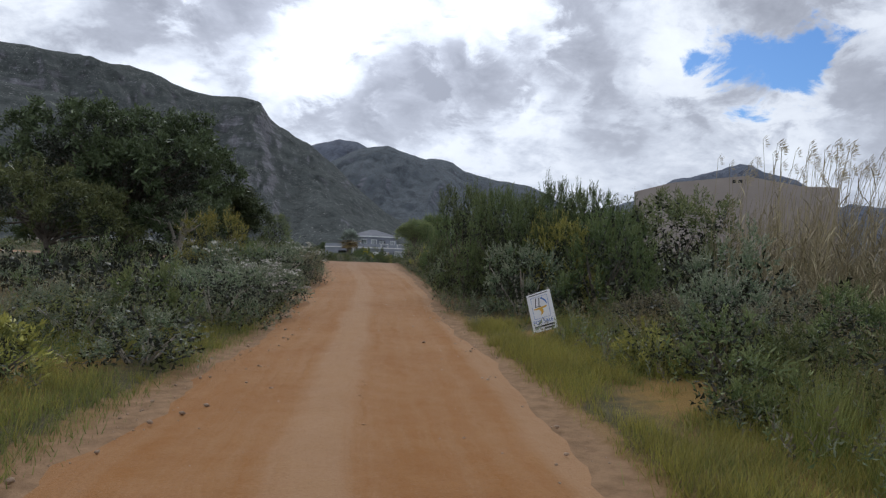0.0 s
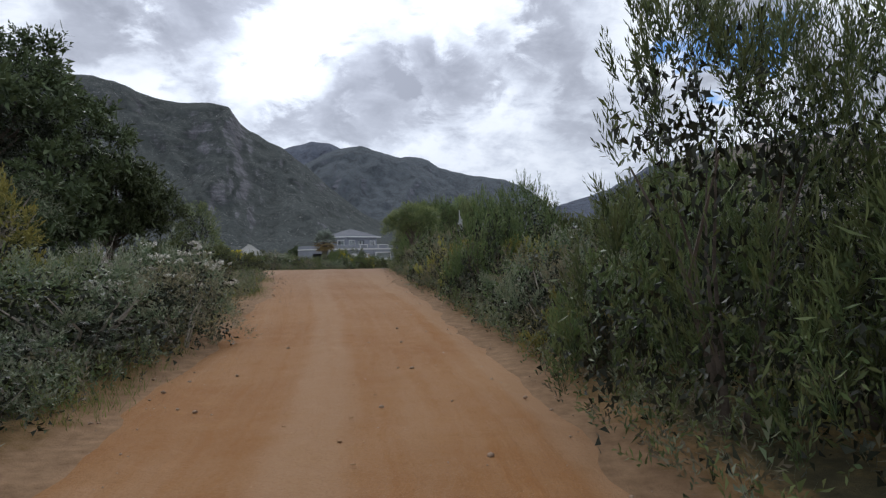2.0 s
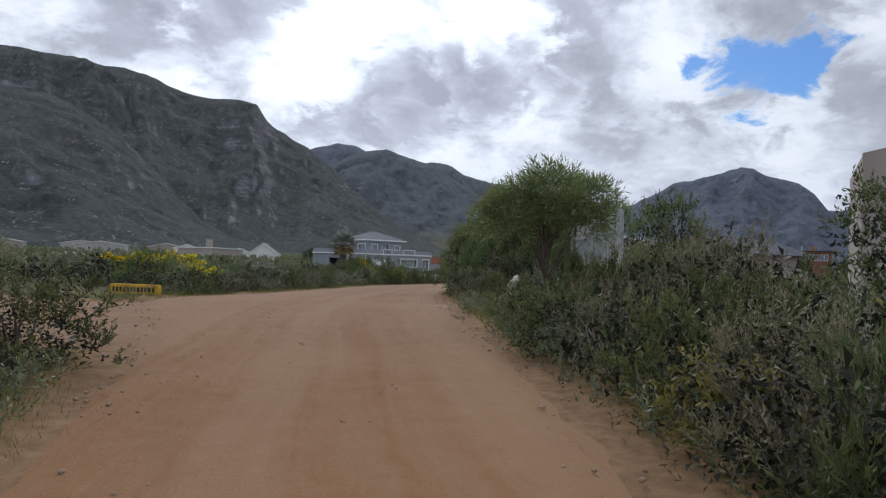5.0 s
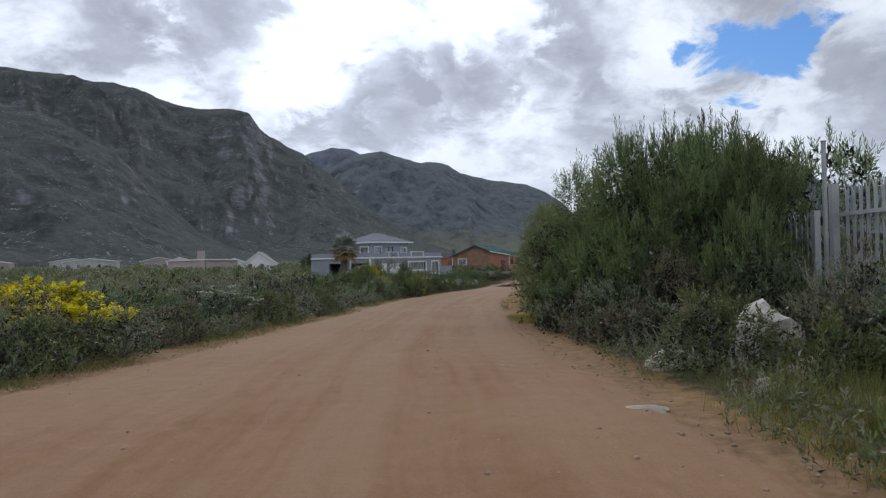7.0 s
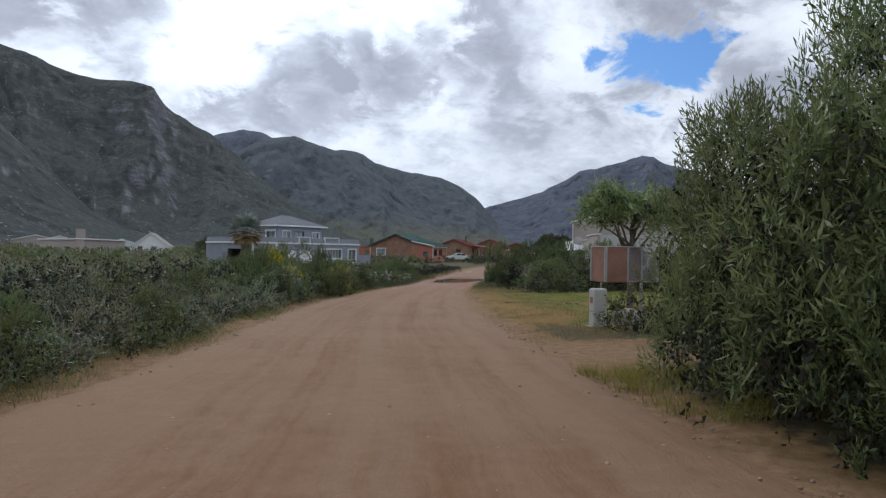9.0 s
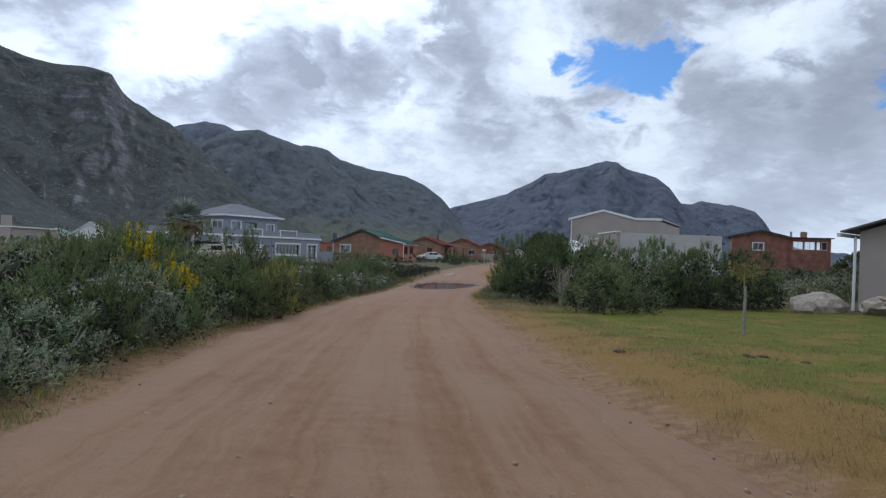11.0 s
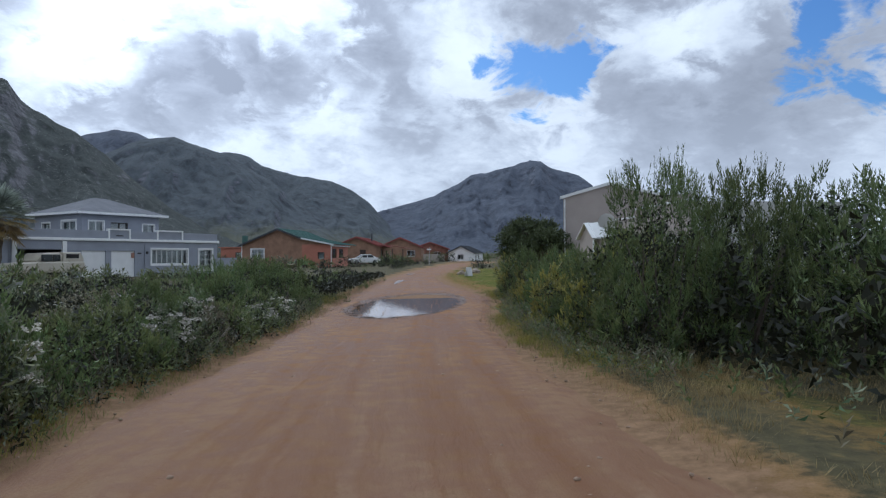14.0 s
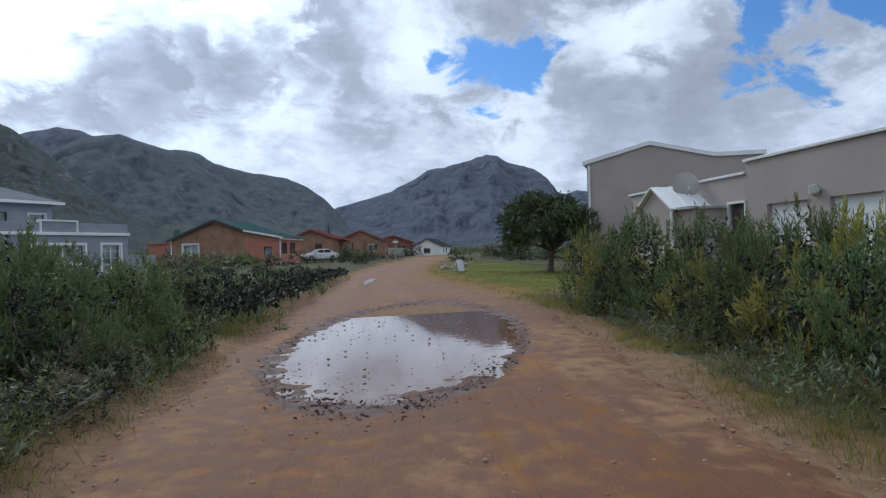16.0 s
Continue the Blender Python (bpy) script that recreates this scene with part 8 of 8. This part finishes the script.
boulder("boulder", "white stone under the trees", -9.6, 29.8, 0.36, 0.7, 12)
boulder("boulder", "pale loose stone on the verge", -2.62, 37.7, 0.10, 0.7, 13, mat="pebble")


def pebbles():
    """Loose stones along the gravel's edges."""
    rng = np.random.RandomState(91)
    bm = bmesh.new()
    bmesh.ops.create_icosphere(bm, subdivisions=1, radius=1.0)
    base = np.array([v.co[:] for v in bm.verts])
    tris = np.array([[v.index for v in f.verts] for f in bm.faces])
    bm.free()
    n = 5600
    y = np.concatenate([rng.uniform(2, 100, n // 2), rng.uniform(30, 60, n // 4), rng.uniform(86, 97, n // 4)])
    e = np.abs(rng.normal(size=n)) * 0.45 - 0.12
    left = rng.rand(n) < 0.5
    x = np.where(left, eased(ROAD_L, y) + e, eased(ROAD_R, y) - e)
    inner = rng.rand(n) < 0.35
    x = np.where(inner, eased(ROAD_L, y) + rng.rand(n) * (eased(ROAD_R, y) - eased(ROAD_L, y)), x)
    r = 0.006 + 0.020 * rng.rand(n) ** 4
    z = level(y) - 0.01
    v = (base[None] * rng.uniform(0.6, 1.2, (n, 12, 1)) * r[:, None, None] * [1, 1, 0.7] + np.stack([x, y, z + r * 0.3], 1)[:, None]).reshape(-1, 3)
    f = (tris[None] + (np.arange(n) * 12)[:, None, None]).reshape(-1, 3)
    me = leaf_mesh("gravel", [(v, f, np.zeros(len(v)))], M["pebble"])
    tagged(new("gravel", me), "loose reddish stones scattered on the gravel road", "gravel", kind="stuff")
    # crumbs of sand on the crown between the wheel tracks
    n = 420
    y = rng.uniform(1, 17, n)
    x = np.interp(y, *zip(*DRIVEN)) + rng.normal(size=n) * 0.16
    r = 0.004 + 0.010 * rng.rand(n) ** 3
    v = (base[None] * rng.uniform(0.6, 1.25, (n, 12, 1)) * r[:, None, None] * [1.3, 1.3, 0.35] + np.stack([x, y, level(y) + 0.012 + r * 0.1], 1)[:, None]).reshape(-1, 3)
    f = (tris[None] + (np.arange(n) * 12)[:, None, None]).reshape(-1, 3)
    tagged(new("sand_clods", leaf_mesh("sand_clods", [(v, f, np.zeros(len(v)))], M["sand"])), "crumbs of pale sand on the crown of the road", "gravel", kind="stuff")
    # clods round the standing water
    n = 1900
    a = rng.uniform(0, 6.28, n)
    q = 1.03 + rng.normal(size=n) * 0.055
    near = rng.rand(n) < 0.45
    a = np.where(near, -1.57 + rng.normal(size=n) * 0.7, a)
    q = np.where(near, 1.00 + rng.normal(size=n) * 0.07, q)
    yy = 4.8 * q * np.sin(a)
    x, y = 2.62 + 1.75 * q * np.cos(a) + 0.38 * yy, 94.7 + yy
    r = 0.005 + 0.013 * rng.rand(n) ** 3
    v = (base[None] * rng.uniform(0.55, 1.3, (n, 12, 1)) * rng.uniform(0.5, 1.8, (n, 1, 3)) * r[:, None, None] * [1, 1, 0.45] + np.stack([x, y, np.maximum(level(y) - 0.11 * np.clip(1.3 - q * q, 0, 1), -0.466) + r * 0.15], 1)[:, None]).reshape(-1, 3)
    f = (tris[None] + (np.arange(n) * 12)[:, None, None]).reshape(-1, 3)
    tagged(new("mud_clods", leaf_mesh("mud_clods", [(v, f, np.zeros(len(v)))], M["mud"])), "dark wet clods round the puddle", "mud", kind="stuff")


M["sand"] = plain("loose_sand", (0.38, 0.225, 0.115), 0.95, vary=0.25, scale=9, grain=60, relief=0.4)
M["mud"] = plain("wet_mud", (0.070, 0.043, 0.031), 0.8, vary=0.3, scale=9, grain=60, relief=0.5)
pebbles()


# ---------------------------------------------------------------- signs, fence, small works
def text_part(root, body, size, x, z, y, mat, squeeze=1.0):
    c = bpy.data.curves.new("lettering", "FONT")
    c.body, c.size, c.extrude, c.align_x = body, size, 0.001, "CENTER"
    tmp = bpy.data.objects.new("lettering", c)
    scene.collection.objects.link(tmp)
    me = bpy.data.meshes.new_from_object(tmp.evaluated_get(bpy.context.evaluated_depsgraph_get()))
    bpy.data.objects.remove(tmp)
    me.materials.clear()
    me.materials.append(M[mat])
    ob = part("lettering", me, None, root)
    ob.matrix_local = pose(x, y, z, 90, 0, 0) @ Matrix.Diagonal((squeeze, 1.0, 1.0, 1.0))
    return ob


def sale_sign():
    root = tagged(thing("sale_sign", 1.46, 9.72, float(land(1.46, 9.72)) + 0.06, 0), "crooked white FOR SALE board on stakes in the verge", "sign")
    root.matrix_world = pose(1.56, 9.72, float(land(1.56, 9.72)) + 0.02, -4, -19, -40)
    W, H = 0.42, 0.58
    bm = cuboid(-W / 2, W / 2, -0.006, 0.006, 0.02, 0.02 + H, 0.003)
    part("board", bm, M["sign_board"], root)
    bm = bmesh.new()
    x0, x1, z0, z1 = -0.145, 0.145, 0.215, 0.535
    for a, b, c, d in ((x0, x1, z0, z0 + 0.004), (x0, x1, z1, z1 + 0.004), (x0, x0 + 0.004, z0, z1), (x1, x1 + 0.004, z0, z1)):
        box(bm, a, b, -0.0085, -0.0062, c, d)
    part("printed_border", bm, M["sign_blue"], root)
    part("lettering_band", cuboid(-0.17, 0.17, -0.0085, -0.0062, 0.568, 0.580), M["sign_black"], root)
    # a plain emblem: two black bars, blue arc, ochre smear
    for xa, xb, za, zb in ((-0.09, -0.06, 0.40, 0.52), (-0.03, 0.0, 0.39, 0.52)):
        part("emblem_bar", prism([(xa, za), (xa + 0.014, za), (xb + 0.014, zb), (xb, zb)], -0.009, -0.0062), M["sign_black"], root)
    part("emblem_bar", cuboid(-0.095, 0.01, -0.009, -0.0062, 0.385, 0.397), M["sign_black"], root)
    part("emblem_arc", prism([(0.02, 0.50), (0.05, 0.52), (0.11, 0.46), (0.13, 0.40), (0.12, 0.40), (0.09, 0.45), (0.05, 0.49)], -0.009, -0.0062), M["sign_blue"], root)
    part("emblem_smear", prism([(-0.12, 0.37), (0.12, 0.385), (0.10, 0.36), (0.03, 0.35), (0.045, 0.30), (-0.02, 0.25), (0.0, 0.30), (-0.03, 0.345), (-0.11, 0.352)], -0.009, -0.0062), M["sign_ochre"], root)
    text_part(root, "FOR SALE", 0.082, 0.0, 0.135, -0.0075, "sign_blue", 1.0)
    part("lettering_bar", cuboid(-0.17, 0.17, -0.0085, -0.0062, 0.085, 0.108), M["sign_black"], root)
    part("lettering_bar", cuboid(0.0, 0.17, -0.0085, -0.0062, 0.045, 0.066), M["sign_black"], root)
    for s in (-1, 1):
        part("stake", tube(bmesh.new(), [(s * 0.17, 0.022, -0.25), (s * 0.17, 0.022, 0.64)], [0.012, 0.012], 6), M["dead_wood"], root)


sale_sign()


def kerb_marker(x, y, turn, length, tilt=0.0):
    root = tagged(thing("kerb_marker", x, y, float(land(x, y)), turn), "yellow painted concrete street-name block in the grass", "kerb marker")
    root.matrix_world = pose(x, y, float(land(x, y)) - 0.03, 0, tilt, turn)
    bm = prism([(-length / 2, 0), (length / 2, 0), (length / 2, 0.24), (length / 2 - 0.02, 0.27), (-length / 2 + 0.02, 0.27), (-length / 2, 0.24)], -0.07, 0.07)
    bmesh.ops.bevel(bm, geom=bm.edges[:], offset=0.012, segments=2, affect="EDGES")
    part("block", bm, M["kerb_yellow"], root)
    k = -length / 2 + 0.10
    r = random.Random(3)
    while k < length / 2 - 0.14:
        w = r.uniform(0.05, 0.08)
        part("lettering_bar", cuboid(k, k + w, -0.0745, -0.0705, 0.08, 0.20), M["sign_black"], root)
        k += w + 0.035


kerb_marker(-10.36, 41.9, -12, 1.35)
kerb_marker(-0.06, 40.9, -16, 0.75, 7)


def palisade(x0, y0, x1, y1, H=1.75):
    """A steel palisade fence: rails, pales with split tips, posts."""
    L = math.hypot(x1 - x0, y1 - y0)
    z = float(land((x0 + x1) / 2, (y0 + y1) / 2))
    root = tagged(thing("palisade_fence", x0, y0, z, math.degrees(math.atan2(y1 - y0, x1 - x0))), "grey galvanised steel palisade fence with split tips", "fence")
    bm = bmesh.new()
    w, t = 0.032, 0.012
    prof = [(-w, 0.05), (w, 0.05), (w, H - 0.16), (w + 0.02, H), (0.006, H - 0.10), (-0.006, H - 0.10), (-w - 0.02, H), (-w, H - 0.16)]
    bm = prism(prof, -t, 0)
    me = bpy.data.meshes.new("pale")
    bm.to_mesh(me)
    bm.free()
    me.materials.append(M["galv"])
    n = int(L / 0.155)
    for k in range(n):
        ob = part("pale", me, None, root)
        ob.matrix_local = pose(0.08 + k * 0.155, -0.03, 0)
    for z0 in (0.3, H - 0.42):
        part("rail", cuboid(0, L, -0.028, 0.012, z0, z0 + 0.05), M["galv"], root)
    k = 0.0
    while k <= L + 0.01:
        part("post", cuboid(k - 0.05, k + 0.05, 0.014, 0.10, -0.1, H + 0.02), M["galv"], root)
        k += L / max(1, round(L / 2.9))


palisade(0.5, 38.6, 0.75, 44.4, 2.1)
palisade(0.95, 45.2, 0.75, 56.0, 2.0)


def steel_pole(x, y, H, w=0.05):
    root = tagged(thing("steel_pole", x, y, float(land(x, y)), 0), "square galvanised pole beside the fence", "pole")
    part("shaft", cuboid(-w, w, -w, w, -0.1, H, 0.006), M["galv"], root)
    part("cap", cuboid(-w - 0.006, w + 0.006, -w - 0.006, w + 0.006, H, H + 0.02, 0.004), M["galv"], root)


steel_pole(0.75, 44.7, 2.85, 0.024)


def refuse_cage(x, y, z, turn):
    root = tagged(thing("refuse_cage", x, y, z, turn), "rust-brown panelled mesh refuse cage on a frame", "refuse cage")
    W, D, H = 0.95, 0.5, 0.58
    for a, b in ((0, 0), (W, 0), (0, D), (W, D)):
        low = -0.95 if a and b else 0.0
        part("leg", cuboid(a - 0.02, a + 0.02, b - 0.02, b + 0.02, low, H), M["galv"], root)
    part("side_panel", cuboid(0.02, W * 0.42, -0.01, 0.0, 0, H), M["rust_panel"], root)
    part("side_panel", cuboid(-0.01, 0.0, 0.02, D - 0.02, 0, H), M["rust_panel"], root)
    part("back_panel", cuboid(0.02, W - 0.02, D, D + 0.01, 0, H), M["rust_panel"], root)
    part("base_panel", cuboid(0.02, W - 0.02, 0.02, D - 0.02, -0.01, 0.0), M["rust_panel"], root)
    part("lid", cuboid(-0.02, W + 0.02, -0.02, D + 0.02, H, H + 0.015), M["plaster_pale"], root, "pale sheet lid")
    bm = bmesh.new()
    s, h = W * 0.42, W - 0.02
    k = s - H
    while k < h:
        for up in (1, -1):
            a = Vector((k, -0.012, 0 if up > 0 else H))
            e = Vector((k + H, -0.012, H if up > 0 else 0))
            u0, u1 = max(s, a.x), min(h, e.x)
            if u1 - u0 > 0.02:
                f0, f1 = (u0 - a.x) / H, (u1 - a.x) / H
                tube(bm, [a.lerp(e, f0), a.lerp(e, f1)], [0.004, 0.004], 4)
        k += 0.055
    part("mesh_panel", bm, M["galv"], root, "diamond wire mesh panel")
    part("frame_bar", cuboid(s - 0.015, s + 0.015, -0.02, 0.0, 0, H), M["galv"], root)


refuse_cage(-1.3, 56.15, 1.22, 6)


def marker_stone(x, y):
    root = tagged(thing("marker_pillar", x, y, float(land(x, y)) - 0.05, 8), "pale plastered driveway pillar with a meter flap", "pillar")
    part("shaft", cuboid(-0.14, 0.14, -0.11, 0.11, 0, 0.78, 0.03), M["plaster_pale"], root)
    part("foot", cuboid(-0.18, 0.18, -0.15, 0.15, -0.05, 0.06, 0.015), M["plaster_pale"], root)
    part("flap", cuboid(-0.145, -0.138, -0.05, 0.05, 0.50, 0.62), M["rust_panel"], root)


marker_stone(-0.75, 57.9)


def a_frame_sign(x, y):
    root = tagged(thing("marker_board", x, y, float(land(x, y)), 20), "small white folding board standing on the lawn", "sign")
    for s in (-1, 1):
        ob = part("board", cuboid(-0.22, 0.22, -0.01, 0.01, 0, 0.62, 0.004), M["sign_board"], root)
        ob.matrix_local = pose(0, s * 0.16, 0.0, s * 15, 0, 0)


a_frame_sign(12.2, 116.3)


def street_post(x, y):
    root = tagged(thing("street_sign", x, y, float(land(x, y)), -30), "thin leaning road sign post by the far bend", "street sign")
    part("post", tube(bmesh.new(), [(0, 0, -0.2), (0.08, 0, 2.3)], [0.04, 0.04], 8), M["galv"], root)
    part("plate", cuboid(-0.3, 0.3, -0.06, -0.045, 1.9, 2.1), M["white_paint"], root)


street_post(21.2, 158.0)


def timber_fence(x0, y0, x1, y1):
    L = math.hypot(x1 - x0, y1 - y0)
    root = tagged(thing("timber_fence", x0, y0, float(land(x0, y0)), math.degrees(math.atan2(y1 - y0, x1 - x0))), "weathered grey timber paling fence", "fence")
    bm = cuboid(0, 0.14, 0, 0.02, 0, 1.4)
    me = bpy.data.meshes.new("paling")
    bm.to_mesh(me)
    bm.free()
    me.materials.append(M["dead_wood"])
    for k in range(int(L / 0.16)):
        part("paling", me, None, root).matrix_local = pose(k * 0.16, 0, 0.02 * (k % 3))
    for z in (0.3, 1.1):
        part("rail", cuboid(0, L, 0.022, 0.06, z, z + 0.08), M["dead_wood"], root)


timber_fence(24.0, 171.0, 33.0, 189.0)
